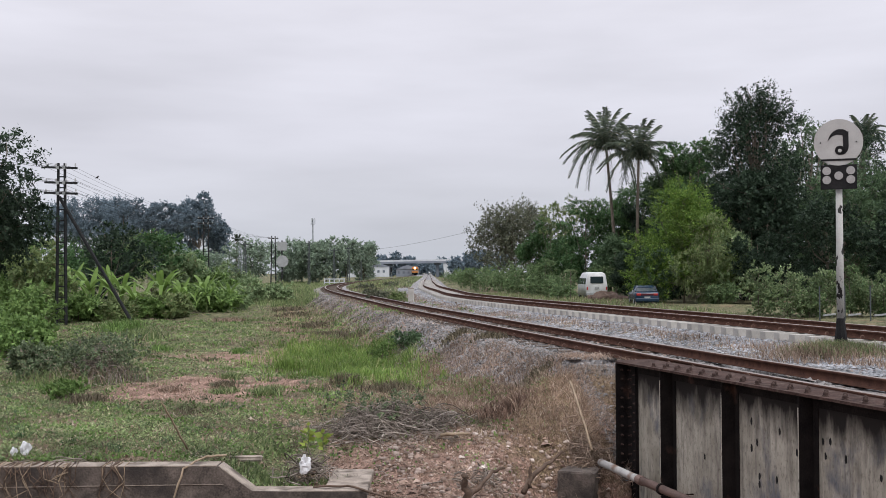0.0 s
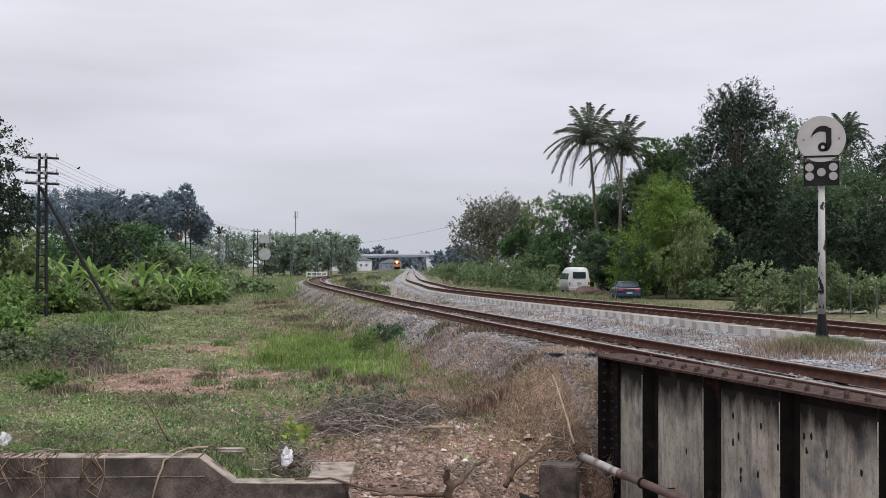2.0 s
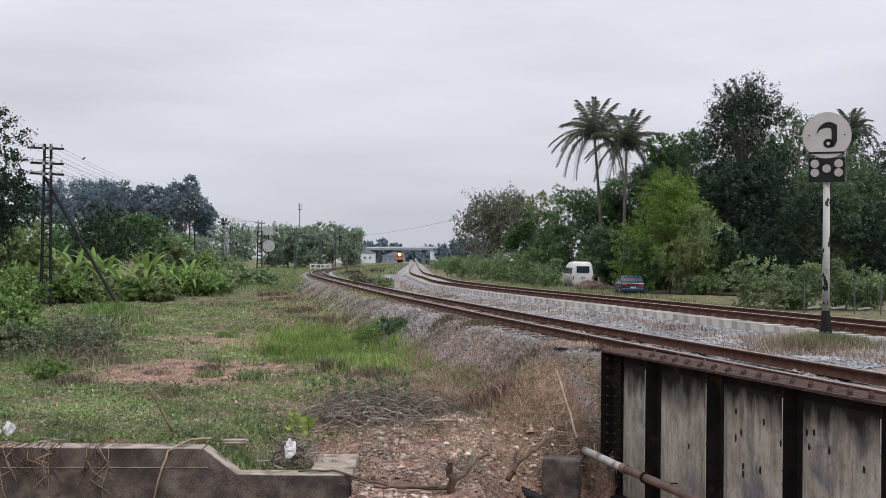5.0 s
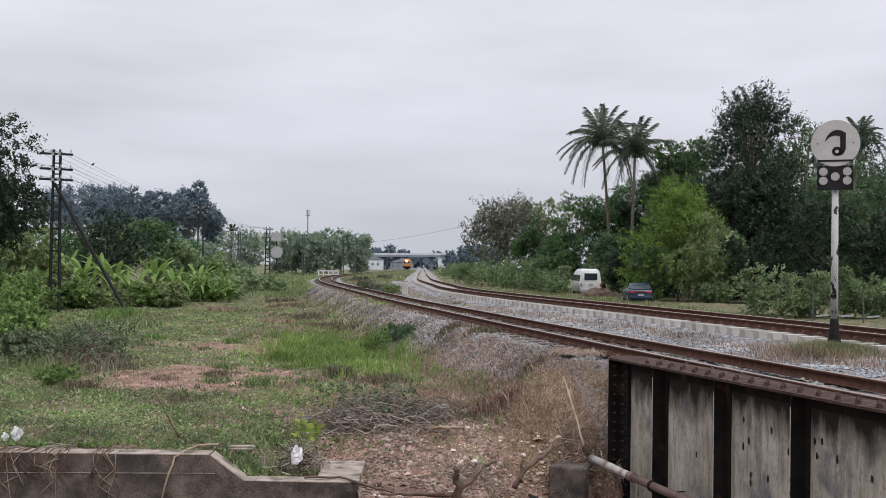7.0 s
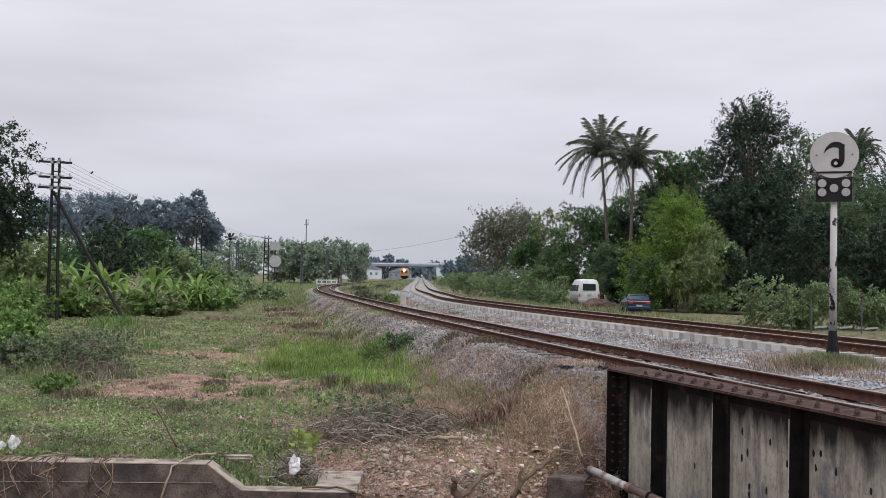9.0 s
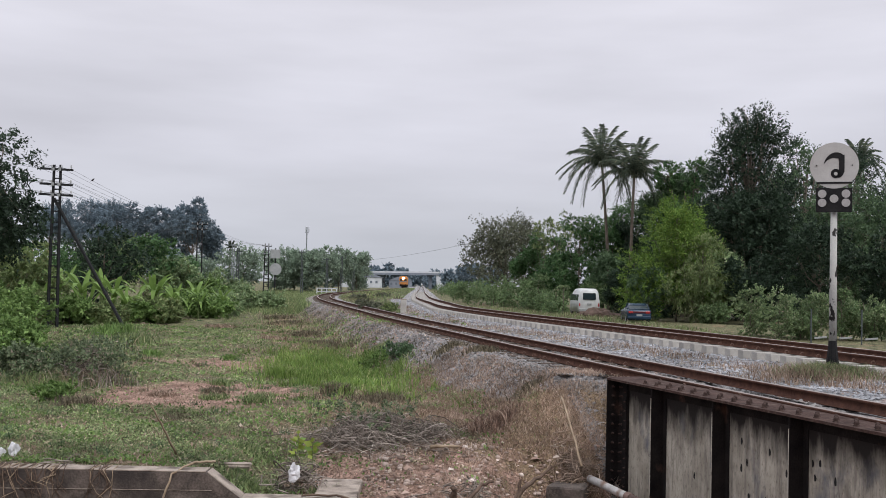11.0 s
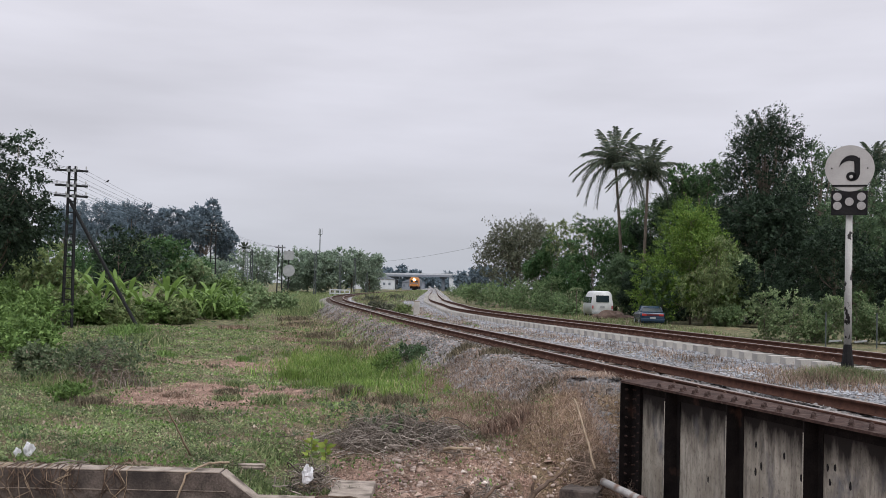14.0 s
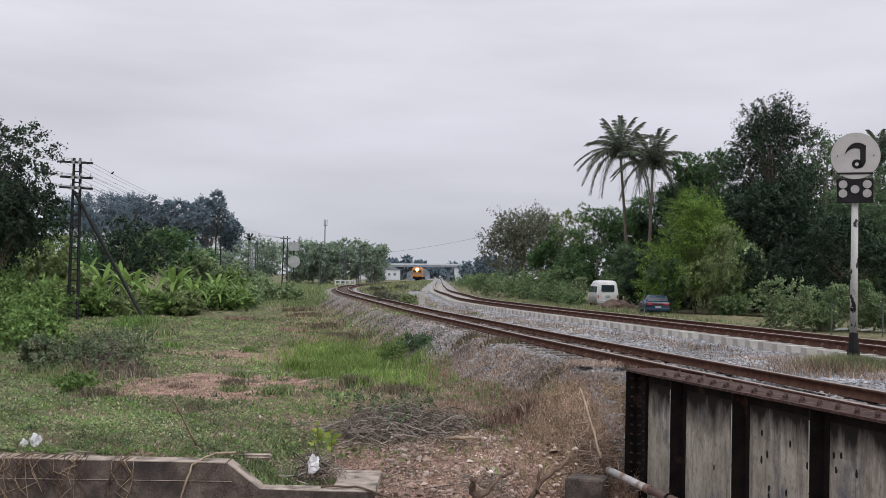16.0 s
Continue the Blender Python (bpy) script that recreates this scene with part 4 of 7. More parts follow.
# ---- telegraph poles, masts, boards ----
def telegraph_pole(x, y, top, arms, strut=None, spread=0.3, mat=None, label="dark steel ladder-like telegraph pole with crossarms", group="telegraph poles"):
    base = on_ground(x, y, -0.1)
    h = top - base[2]
    mat = mat or M_POLE
    ob = thing("telegraph_pole", base, label, "telegraph pole", group)
    for sx in (-1, 1):
        part("leg", rod(bmesh.new(), (sx * spread * 0.68, 0, 0), (sx * spread * 0.46, 0, h), 0.075, 0.06, 4), mat, ob)
    k = 0
    z = 0.4
    while z < h - 0.3:
        part("rung", box(bmesh.new(), (spread * (1.32 - 0.4 * z / h), 0.04, 0.055), (0, -0.03, z), (0, 1.5 if k % 2 else -1.5, 0)), mat, ob)
        z += 0.47
        k += 1
    for drop, width in arms:
        arm = part("crossarm", box(bmesh.new(), (width, 0.09, 0.09), (0, -0.08, h - drop), (0, 2, 0)), mat, ob)
        for px in np.linspace(-width / 2 + 0.08, width / 2 - 0.08, 4):
            bm = bmesh.new()
            rod(bm, (px, -0.08, h - drop), (px, -0.08, h - drop + 0.14), 0.012, sides=5)
            rod(bm, (px, -0.08, h - drop + 0.08), (px, -0.08, h - drop + 0.19), 0.04, 0.025, 7)
            part("insulator", bm, M_PALE if mat is M_POLE else mat, arm)
        for sx in (-1, 1):
            part("plate", box(bmesh.new(), (0.13, 0.02, 0.14), (sx * spread * 0.46, -0.14, h - drop), bevel=0.004), M_GREYBOARD if mat is M_POLE else mat, arm)
    if strut:
        part("strut", rod(bmesh.new(), (-0.1, 0, h - strut[1]), (strut[0], -0.12, 0.2), 0.075, 0.075, 6), mat, ob, "diagonal steel strut")
    return ob


telegraph_pole(-16.37, 31.0, 6.0, [(0.2, 1.4), (0.85, 1.4), (1.3, 1.45)], (3.1, 1.45))
telegraph_pole(-22.96, 70.0, 6.84, [(0.3, 1.6), (0.8, 1.5)], spread=0.45)
telegraph_pole(-19.95, 85.0, 5.6, [(0.3, 1.2)], spread=0.45)
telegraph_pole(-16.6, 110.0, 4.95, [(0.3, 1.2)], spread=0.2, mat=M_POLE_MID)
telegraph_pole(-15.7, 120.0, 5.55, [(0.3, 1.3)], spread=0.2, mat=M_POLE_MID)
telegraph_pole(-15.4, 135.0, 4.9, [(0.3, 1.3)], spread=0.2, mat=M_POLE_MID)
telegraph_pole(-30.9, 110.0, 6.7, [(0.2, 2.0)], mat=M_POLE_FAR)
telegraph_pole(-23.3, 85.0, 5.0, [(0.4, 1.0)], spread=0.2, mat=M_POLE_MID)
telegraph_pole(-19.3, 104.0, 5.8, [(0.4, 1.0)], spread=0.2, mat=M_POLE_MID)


def wires():
    """Sagging wires from pole to pole, each its own object."""
    rows = [((-16.37, 31, 5.8), (-22.96, 70, 6.6)), ((-16.37, 31, 5.2), (-22.96, 70, 6.1)), ((-16.37, 31, 4.75), (-22.96, 70, 5.6)), ((-22.96, 70, 6.5), (-19.95, 85, 5.4)), ((-16.37, 31, 5.8), (-13, 8, 5.6)), ((-16.37, 31, 5.2), (-13, 8, 5.0)), ((-16.37, 31, 4.75), (-13, 8, 4.4))]
    for a, b in rows:
        for o in (-0.6, -0.2, 0.3, 0.62):
            bm = bmesh.new()
            p, q = (Vector((v[0] + o, v[1] * DEPTH, v[2])) for v in (a, b))
            pts = [p.lerp(q, t) - Vector((0, 0, 0.5 * 4 * t * (1 - t))) for t in np.linspace(0, 1, 9)]
            bent(bm, pts, 0.007, 0.007, 3)
            tagged(new("wire", finish("wire", bm, M_POLE)), "thin dark telegraph wire sagging between poles", "wire", "telegraph wires")
    bm = bmesh.new()
    a, b = Vector((-34, 446, 10.5)), Vector((20, 163, 11.5))
    bent(bm, [a.lerp(b, t) - Vector((0, 0, 1.4 * 4 * t * (1 - t))) for t in np.linspace(0, 1, 13)], 0.05, 0.03, 3)
    tagged(new("wire", finish("wire", bm, M_POLE_FAR)), "long grey cable sagging across the tracks", "wire", "telegraph wires")


def bird(at):
    """A small dark bird at rest on a wire."""
    ob = thing("bird", at, "small dark bird perched on a telegraph wire", "bird", turn=40)
    bm = bmesh.new()
    bmesh.ops.create_uvsphere(bm, u_segments=10, v_segments=7, radius=1.0)
    bmesh.ops.transform(bm, matrix=pose(0, 0, 0.05, 0, -35, 0) @ Matrix.Diagonal((0.075, 0.038, 0.04, 1)), verts=bm.verts)
    body = part("body", bm, M_BLACK, ob, smooth=True)
    bm = bmesh.new()
    bmesh.ops.create_uvsphere(bm, u_segments=8, v_segments=6, radius=0.027)
    bmesh.ops.transform(bm, matrix=pose(0.055, 0, 0.105), verts=bm.verts)
    part("head", bm, M_BLACK, ob, smooth=True)
    part("tail", box(bmesh.new(), (0.09, 0.022, 0.008), (-0.085, 0, 0.0), (0, -40, 0)), M_BLACK, ob)
    part("beak", rod(bmesh.new(), (0.075, 0, 0.105), (0.105, 0, 0.1), 0.007, 0.002, 5), M_BLACK, ob)
    return body


wires()
bird((-16.24, 50.41, 5.72))


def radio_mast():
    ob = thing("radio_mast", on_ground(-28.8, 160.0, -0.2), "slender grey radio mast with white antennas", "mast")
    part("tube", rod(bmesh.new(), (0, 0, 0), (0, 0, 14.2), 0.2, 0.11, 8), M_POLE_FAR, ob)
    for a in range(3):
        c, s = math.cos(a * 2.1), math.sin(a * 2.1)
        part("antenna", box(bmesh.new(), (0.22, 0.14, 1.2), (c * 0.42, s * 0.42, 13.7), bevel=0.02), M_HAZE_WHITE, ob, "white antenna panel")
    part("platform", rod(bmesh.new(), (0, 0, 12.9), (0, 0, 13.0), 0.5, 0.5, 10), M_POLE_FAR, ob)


radio_mast()


def rear_board():
    ob = thing("sign_board", on_ground(-12.7, 57.0, -0.1), "grey-backed square and round boards on a thin post", "railway sign", turn=12)
    z0 = on_ground(-12.7, 57.0)[2]
    part("post", rod(bmesh.new(), (0, 0, 0), (0, 0, 3.9 - z0), 0.055, sides=8), M_POLE, ob)
    part("square_board", box(bmesh.new(), (0.78, 0.03, 0.7), (-0.02, -0.08, 3.45 - z0), bevel=0.01), M_GREYBOARD, ob, "square grey board")
    part("round_board", disc(bmesh.new(), 0.47, 0.03, (0.02, -0.08, 2.25 - z0)), M_GREYBOARD, ob, "round grey board")


rear_board()


def white_rail_fence(x, y, n, label, mat):
    ob = thing("railing", on_ground(x, y), label, "railing", turn=-3)
    for i in range(n):
        part("post", box(bmesh.new(), (0.12, 0.12, 1.15), (i * 0.65, 0, 0.5)), mat, ob)
    for z in (0.55, 1.0):
        part("rail_bar", box(bmesh.new(), (0.65 * (n - 1), 0.08, 0.12), (0.65 * (n - 1) / 2, 0, z)), mat, ob)


white_rail_fence(-15.6, 95.0, 5, "low white railing beside the far track", M_HAZE_WHITE)
white_rail_fence(-24.2, 78.0, 5, "low grey railing among the bushes", M_HAZE_GREY)


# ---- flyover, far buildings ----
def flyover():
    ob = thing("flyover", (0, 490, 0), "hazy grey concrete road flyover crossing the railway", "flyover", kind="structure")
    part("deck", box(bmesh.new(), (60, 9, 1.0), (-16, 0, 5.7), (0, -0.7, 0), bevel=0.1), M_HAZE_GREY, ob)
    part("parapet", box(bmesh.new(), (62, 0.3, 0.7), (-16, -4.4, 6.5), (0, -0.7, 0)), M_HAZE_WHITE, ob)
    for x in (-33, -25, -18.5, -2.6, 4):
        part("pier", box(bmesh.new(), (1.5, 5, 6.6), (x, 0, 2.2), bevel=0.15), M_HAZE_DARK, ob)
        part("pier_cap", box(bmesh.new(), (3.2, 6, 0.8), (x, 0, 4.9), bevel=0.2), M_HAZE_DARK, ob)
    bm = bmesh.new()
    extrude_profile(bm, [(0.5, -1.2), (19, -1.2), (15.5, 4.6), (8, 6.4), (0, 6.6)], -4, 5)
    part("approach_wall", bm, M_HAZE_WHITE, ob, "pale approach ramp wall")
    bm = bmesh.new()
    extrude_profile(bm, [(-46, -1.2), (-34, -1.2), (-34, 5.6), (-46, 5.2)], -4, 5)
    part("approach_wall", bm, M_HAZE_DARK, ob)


flyover()


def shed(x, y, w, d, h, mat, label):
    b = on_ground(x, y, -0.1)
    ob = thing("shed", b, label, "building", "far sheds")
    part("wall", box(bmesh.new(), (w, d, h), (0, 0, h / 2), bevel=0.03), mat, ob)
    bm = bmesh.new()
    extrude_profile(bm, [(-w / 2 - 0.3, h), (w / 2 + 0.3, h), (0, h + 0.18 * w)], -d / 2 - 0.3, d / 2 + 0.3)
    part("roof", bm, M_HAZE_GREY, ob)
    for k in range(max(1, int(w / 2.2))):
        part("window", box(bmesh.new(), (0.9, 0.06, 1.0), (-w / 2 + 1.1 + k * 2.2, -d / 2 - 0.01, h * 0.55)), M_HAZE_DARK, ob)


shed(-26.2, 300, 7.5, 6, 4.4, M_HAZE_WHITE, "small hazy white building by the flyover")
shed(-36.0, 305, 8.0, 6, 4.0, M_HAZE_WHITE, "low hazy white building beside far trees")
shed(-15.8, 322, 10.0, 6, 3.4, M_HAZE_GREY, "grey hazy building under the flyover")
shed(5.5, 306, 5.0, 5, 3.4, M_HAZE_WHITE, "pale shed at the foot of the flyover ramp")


def far_signal(x, y, h, label):
    ob = thing("far_signal", on_ground(x, y), label, "railway signal")
    part("post", rod(bmesh.new(), (0, 0, 0), (0, 0, h), 0.09, sides=6), M_POLE_FAR, ob)
    part("head", box(bmesh.new(), (0.4, 0.3, 1.0), (0, 0, h - 0.4), bevel=0.05), M_POLE, ob)


far_signal(4.2, 200.0, 4.0, "dark colour-light signal far along the track")
far_signal(-12.2, 170.0, 2.6, "small dark lineside signal")


# ---- road vehicles ----
def loft(bm, sections):
    """Skin through closed outlines of equal length."""
    rows = [[bm.verts.new(p) for p in s] for s in sections]
    k = len(rows[0])
    for a, b in zip(rows, rows[1:]):
        for i in range(k):
            bm.faces.new((a[i], a[(i + 1) % k], b[(i + 1) % k], b[i]))
    bm.faces.new(rows[0][::-1])
    bm.faces.new(rows[-1])
    return bm


def wheel(parent, x, y, r=0.31):
    w = part("wheel", rod(bmesh.new(), (x - 0.09, y, r), (x + 0.09, y, r), r, sides=20), M_TYRE, parent)
    part("rim", rod(bmesh.new(), (x - 0.095, y, r), (x + 0.095, y, r), r * 0.6, sides=14), M_GREYBOARD, w)


def van():
    b = on_ground(12.75, 60.0)
    ob = thing("minibus", b, "white high-roof minibus seen from behind, parked on rough ground", "van", turn=2)
    # outline across, at stations along its length; its back is at y = 0
    def ring(y, w, top, low=0.32, tuck=0.86):
        return [(-w, y, low), (-w, y, 1.12), (-w * tuck, y, top - 0.25), (-w * 0.66, y, top), (w * 0.66, y, top), (w * tuck, y, top - 0.25), (w, y, 1.12), (w, y, low)]
    bm = loft(bmesh.new(), [ring(0.0, 0.86, 2.14, 0.42), ring(0.08, 0.9, 2.22), ring(1.2, 0.92, 2.27), ring(3.4, 0.92, 2.22), ring(4.15, 0.9, 1.98), ring(4.6, 0.86, 1.2, 0.35, 0.95)])
    bmesh.ops.bevel(bm, geom=[e for e in bm.edges], offset=0.03, segments=2, affect="EDGES")
    body = part("body", bm, M_VAN, ob, "white bodywork", True)
    part("rear_window", box(bmesh.new(), (1.08, 0.04, 0.56), (0, -0.02, 1.62), (-4, 0, 0), bevel=0.035), M_GLASS, body, "dark rear window")
    part("number_plate", box(bmesh.new(), (0.36, 0.02, 0.16), (0, -0.04, 0.95)), M_GREYBOARD, body)
    part("rear_bumper", box(bmesh.new(), (1.76, 0.14, 0.22), (0, -0.03, 0.48), bevel=0.03), M_GREYBOARD, ob)
    for sx in (-1, 1):
        part("tail_lamp", box(bmesh.new(), (0.1, 0.05, 0.26), (sx * 0.8, -0.01, 0.92), bevel=0.015), M_RED, body, "red tail lamp")
        for y0 in (0.35, 1.45, 2.5, 3.4):
            part("side_window", box(bmesh.new(), (0.04, 0.9, 0.52), (sx * 0.87, y0 + 0.45, 1.5), (0, -sx * 7, 0), bevel=0.02), M_GLASS, body, "dark side window")
        for y in (0.95, 3.75):
            wheel(ob, sx * 0.8, y)


van()


def car():
    b = on_ground(14.05, 49.8)
    ob = thing("car", b, "dark teal hatchback seen from behind, parked on the verge", "car", turn=-3)
    def ring(y, w, top, mid=0.72, low=0.2, wt=None):
        wt = wt or w
        return [(-w * 0.94, y, low), (-w, y, 0.45), (-w, y, mid), (-wt, y, top - 0.04), (-wt * 0.9, y, top), (wt * 0.9, y, top), (wt, y, top - 0.04), (w, y, mid), (w, y, 0.45), (w * 0.94, y, low)]
    bm = loft(bmesh.new(), [ring(0.0, 0.76, 0.86, 0.7, 0.32), ring(0.1, 0.83, 0.93), ring(0.6, 0.84, 0.97), ring(1.3, 0.84, 0.97), ring(3.2, 0.84, 0.93), ring(4.1, 0.82, 0.78, 0.62), ring(4.35, 0.72, 0.66, 0.55, 0.3)])
    bmesh.ops.bevel(bm, geom=[e for e in bm.edges], offset=0.025, segments=2, affect="EDGES")
    body = part("body", bm, M_CAR, ob, "dark teal bodywork", True)
    cab = lambda y, z, w: [(-w, y, z), (w, y, z)]
    bm = loft(bmesh.new(), [[*cab(0.42, 0.93, 0.70), *cab(0.46, 0.955, 0.69)[::-1]], [*cab(0.6, 0.93, 0.76), *cab(1.05, 1.25, 0.57)[::-1]], [*cab(1.4, 0.93, 0.78), *cab(1.5, 1.33, 0.57)[::-1]], [*cab(2.3, 0.93, 0.78), *cab(2.1, 1.33, 0.57)[::-1]], [*cab(3.0, 0.92, 0.74), *cab(2.9, 0.96, 0.70)[::-1]]])
    cabin = part("cabin", bm, M_GLASS, ob, "dark glass cabin")
    bm = loft(bmesh.new(), [[*cab(1.0, 1.225, 0.56), *cab(1.0, 1.26, 0.5)[::-1]], [*cab(1.35, 1.31, 0.6), *cab(1.35, 1.365, 0.5)[::-1]], [*cab(2.2, 1.31, 0.6), *cab(2.2, 1.36, 0.5)[::-1]]])
    part("roof", bm, M_CAR, cabin)
    part("tail_panel", box(bmesh.new(), (1.5, 0.05, 0.13), (0, 0.0, 0.77), bevel=0.015), M_TAIL, body, "dark red full-width tail panel")
    for sx in (-1, 1):
        part("tail_lamp", box(bmesh.new(), (0.3, 0.06, 0.15), (sx * 0.58, -0.005, 0.77), bevel=0.015), M_RED, body, "red tail lamp")
        for y, lean in ((0.78, 50), (1.75, 0)):
            part("pillar", box(bmesh.new(), (0.06, 0.09, 0.5), (sx * 0.69, y, 1.14), (-lean, -sx * 17, 0)), M_CAR, cabin)
        for y in (0.85, 3.4):
            wheel(ob, sx * 0.74, y, 0.29)
    part("spoiler", box(bmesh.new(), (1.4, 0.16, 0.04), (0, 0.2, 0.985), bevel=0.012), M_CAR, ob)
    part("number_plate", box(bmesh.new(), (0.4, 0.02, 0.16), (0, -0.03, 0.55)), M_GREYBOARD, body, "pale number plate")
    part("rear_bumper", box(bmesh.new(), (1.6, 0.16, 0.2), (0, -0.01, 0.42), bevel=0.03), M_CAR, ob)


car()


# ---- the train ----
def train():
    ob = thing("train", (float(track_one(460.0)), 460.0, 0.0), "orange diesel locomotive with its headlight lit hauling dark coaches", "train")
    bm = bmesh.new()
    w = 1.38
    prof = lambda y, top, ww: [(-ww, y, 1.0), (-ww, y, top - 0.5), (-ww * 0.7, y, top), (ww * 0.7, y, top), (ww, y, top - 0.5), (ww, y, 1.0)]
    loft(bm, [prof(-0.05, 3.3, w * 0.96), prof(0.25, 3.7, w), prof(14.5, 3.75, w)])
    body = part("body", bm, M_ORANGE, ob, "orange locomotive body")
    part("roof", box(bmesh.new(), (1.8, 14.0, 0.16), (0, 7.3, 3.78), bevel=0.06), M_HAZE_DARK, body, "grey roof")
    part("headlight", disc(bmesh.new(), 0.34, 0.12, (0, -0.12, 3.0), 20), M_LAMP, body, "bright warm headlight")
    for sx in (-1, 1):
        part("windscreen", box(bmesh.new(), (0.78, 0.06, 0.62), (sx * 0.68, -0.05, 2.5), bevel=0.03), M_GLASS, body, "dark windscreen")
        part("marker_lamp", disc(bmesh.new(), 0.1, 0.06, (sx * 1.0, -0.08, 1.55), 12), M_REFLECT, body)
        part("buffer", disc(bmesh.new(), 0.2, 0.4, (sx * 0.8, -0.25, 0.95), 14), M_STEEL, ob)
    part("front_band", box(bmesh.new(), (2.6, 0.05, 0.25), (0, -0.07, 1.95)), M_HAZE_DARK, body, "dark grey band")
    part("pilot", box(bmesh.new(), (2.4, 0.2, 0.7), (0, 0.0, 0.68), bevel=0.05), M_STEEL, ob, "dark buffer beam")
    for k in range(2):
        bogie = part("bogie", box(bmesh.new(), (2.1, 3.2, 0.5), (0, 2.6 + k * 9, 0.72), bevel=0.05), M_STEEL, ob)
        for yy in (-1.1, 1.1):
            part("wheel", rod(bmesh.new(), (-0.6, 2.6 + k * 9 + yy, 0.46), (0.6, 2.6 + k * 9 + yy, 0.46), 0.46, sides=16), M_STEEL, bogie)
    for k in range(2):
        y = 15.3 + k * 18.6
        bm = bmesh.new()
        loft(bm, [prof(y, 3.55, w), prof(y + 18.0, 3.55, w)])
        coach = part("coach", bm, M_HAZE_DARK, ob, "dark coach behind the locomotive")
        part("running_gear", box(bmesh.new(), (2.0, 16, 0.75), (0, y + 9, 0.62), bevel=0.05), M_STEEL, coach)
    return ob


TRAIN = train()


# ---- trees, palms and bushes ----
def crown_mesh(blobs, n, length, width, mat, droop=0.3, core=0.45, scatter=0.8, rise=0.3):
    """Small leaves along sprays that grow outward from each clump, turned to the sky, with gaps between the sprays."""
    blobs = np.asarray(blobs, float)
    each = 15
    m = max(len(blobs) * 5, n // each)
    n = m * each
    weight = blobs[:, 3] ** 2
    pick = RNG.choice(len(blobs), m, p=weight / weight.sum())
    d = swell(m) + np.array([0, 0, 0.22])
    d /= np.linalg.norm(d, axis=1)[:, None]
    r = blobs[pick, 3]
    base = blobs[pick, :3] + d * (r * (core + (0.86 - core) * RNG.random(m) ** 0.6))[:, None] * np.array([1, 1, 0.88])
    way = d * 0.75 + swell(m) * 0.5
    way[:, 2] += rise
    run = np.minimum(r * RNG.uniform(0.22, 0.6, m), 9 * length)
    i = np.repeat(np.arange(m), each)
    q = RNG.random(n)
    at = base[i] + way[i] * (run[i] * q)[:, None] + RNG.normal(0, 0.11, (n, 3)) * run[i][:, None]
    at[:, 2] -= droop * run[i] * q * q * 0.7
    tip = way[i] * 0.6 + scatter * swell(n)
    tip[:, 2] -= droop
    tip /= np.linalg.norm(tip, axis=1)[:, None] + 1e-9
    face = d[i] * 0.45 + swell(n) * 0.75 + np.array([0, 0, 0.6])
    side = np.cross(tip, face)
    side /= np.linalg.norm(side, axis=1)[:, None] + 1e-9
    l = (length * RNG.uniform(0.6, 1.35, n))[:, None]
    w = (width * RNG.uniform(0.6, 1.35, n))[:, None] * 0.5
    v = np.stack([at + side * w, at - side * w, at + tip * l], 1).reshape(-1, 3)
    return mesh_of("crown", v, np.arange(3 * n).reshape(-1, 3), mat)


def tree(name, x, y, top, radius, mat, label, n=6000, leaf=0.3, low=0.3, clumps=14, lean=0.0, group="", category="tree", droop=0.3, trunk=0.018, cut=0.75, shape="round", seed=0, core=0.45, rise=0.3):
    """A trunk with limbs, and a crown of leaf clumps. low: the share of the height at which the crown begins."""
    rng = np.random.default_rng(int(abs(x) * 131 + y * 17) + seed)
    base = on_ground(x, y, -0.08)
    h = top - base[2]
    ob = thing(name, base, label, category, group)
    zc, rz = h * (low + 1) / 2, h * (1 - low) / 2
    blobs = []
    for k in range(clumps):
        u = rng.uniform(-0.95, 0.95) if k > 2 else (0.8, 0.45, 0.0)[k]
        wide = {"round": math.sqrt(max(0.05, 1 - u * u)), "cone": 0.95 * (1 - (u + 1) / 2) + 0.18, "spread": math.sqrt(max(0.05, 1 - u * u)) * (1.15 if u > 0 else 0.8), "fan": 0.35 + 0.65 * (u + 1) / 2, "tall": 1.0 - 0.8 * ((u + 1) / 2) ** 1.8}[shape]
        a = k * 2.4 + rng.uniform(-0.5, 0.5)
        q = radius * wide * rng.uniform(0.35, 0.8)
        br = radius * rng.uniform(0.26, 0.44) * (1 - 0.4 * (shape == "tall") * (u + 1) / 2)
        bz = zc + u * (rz - br * 0.6)
        blobs.append((q * math.cos(a) + lean * bz / h, q * math.sin(a), max(bz, br * 0.45), br))
    bm = bmesh.new()
    t = max(0.03, h * trunk)
    spine = [Vector((lean * s * 0.8 + rng.uniform(-0.05, 0.05) * h * 0.3 * s, rng.uniform(-0.03, 0.03) * h * s, h * s)) for s in (0, 0.18, 0.38, 0.58, 0.8)]
    bent(bm, spine, t, t * 0.35, 7)
    for b in blobs:
        a = spine[1 + int(min(2, max(0, 4 * (b[2] / h - 0.3))))]
        e = Vector(b[:3])
        m = a.lerp(e, 0.5) + Vector((0, 0, -0.06 * h))
        bent(bm, [a, m, e], t * 0.38, t * 0.1, 5)
        for q in range(3 if h > 6 else 1):
            o = Vector(rng.normal(0, 1, 3)).normalized() * b[3] * 0.9
            rod(bm, e, e + o, t * 0.1, t * 0.03, 4)
    part("trunk", bm, M_BARK, ob, "grey-brown trunk and limbs")
    part("crown", crown_mesh(blobs, int(n * 1.42), leaf * 0.88, leaf * 0.88 * cut, mat, droop, core, 0.8, rise), None, ob)
    return ob


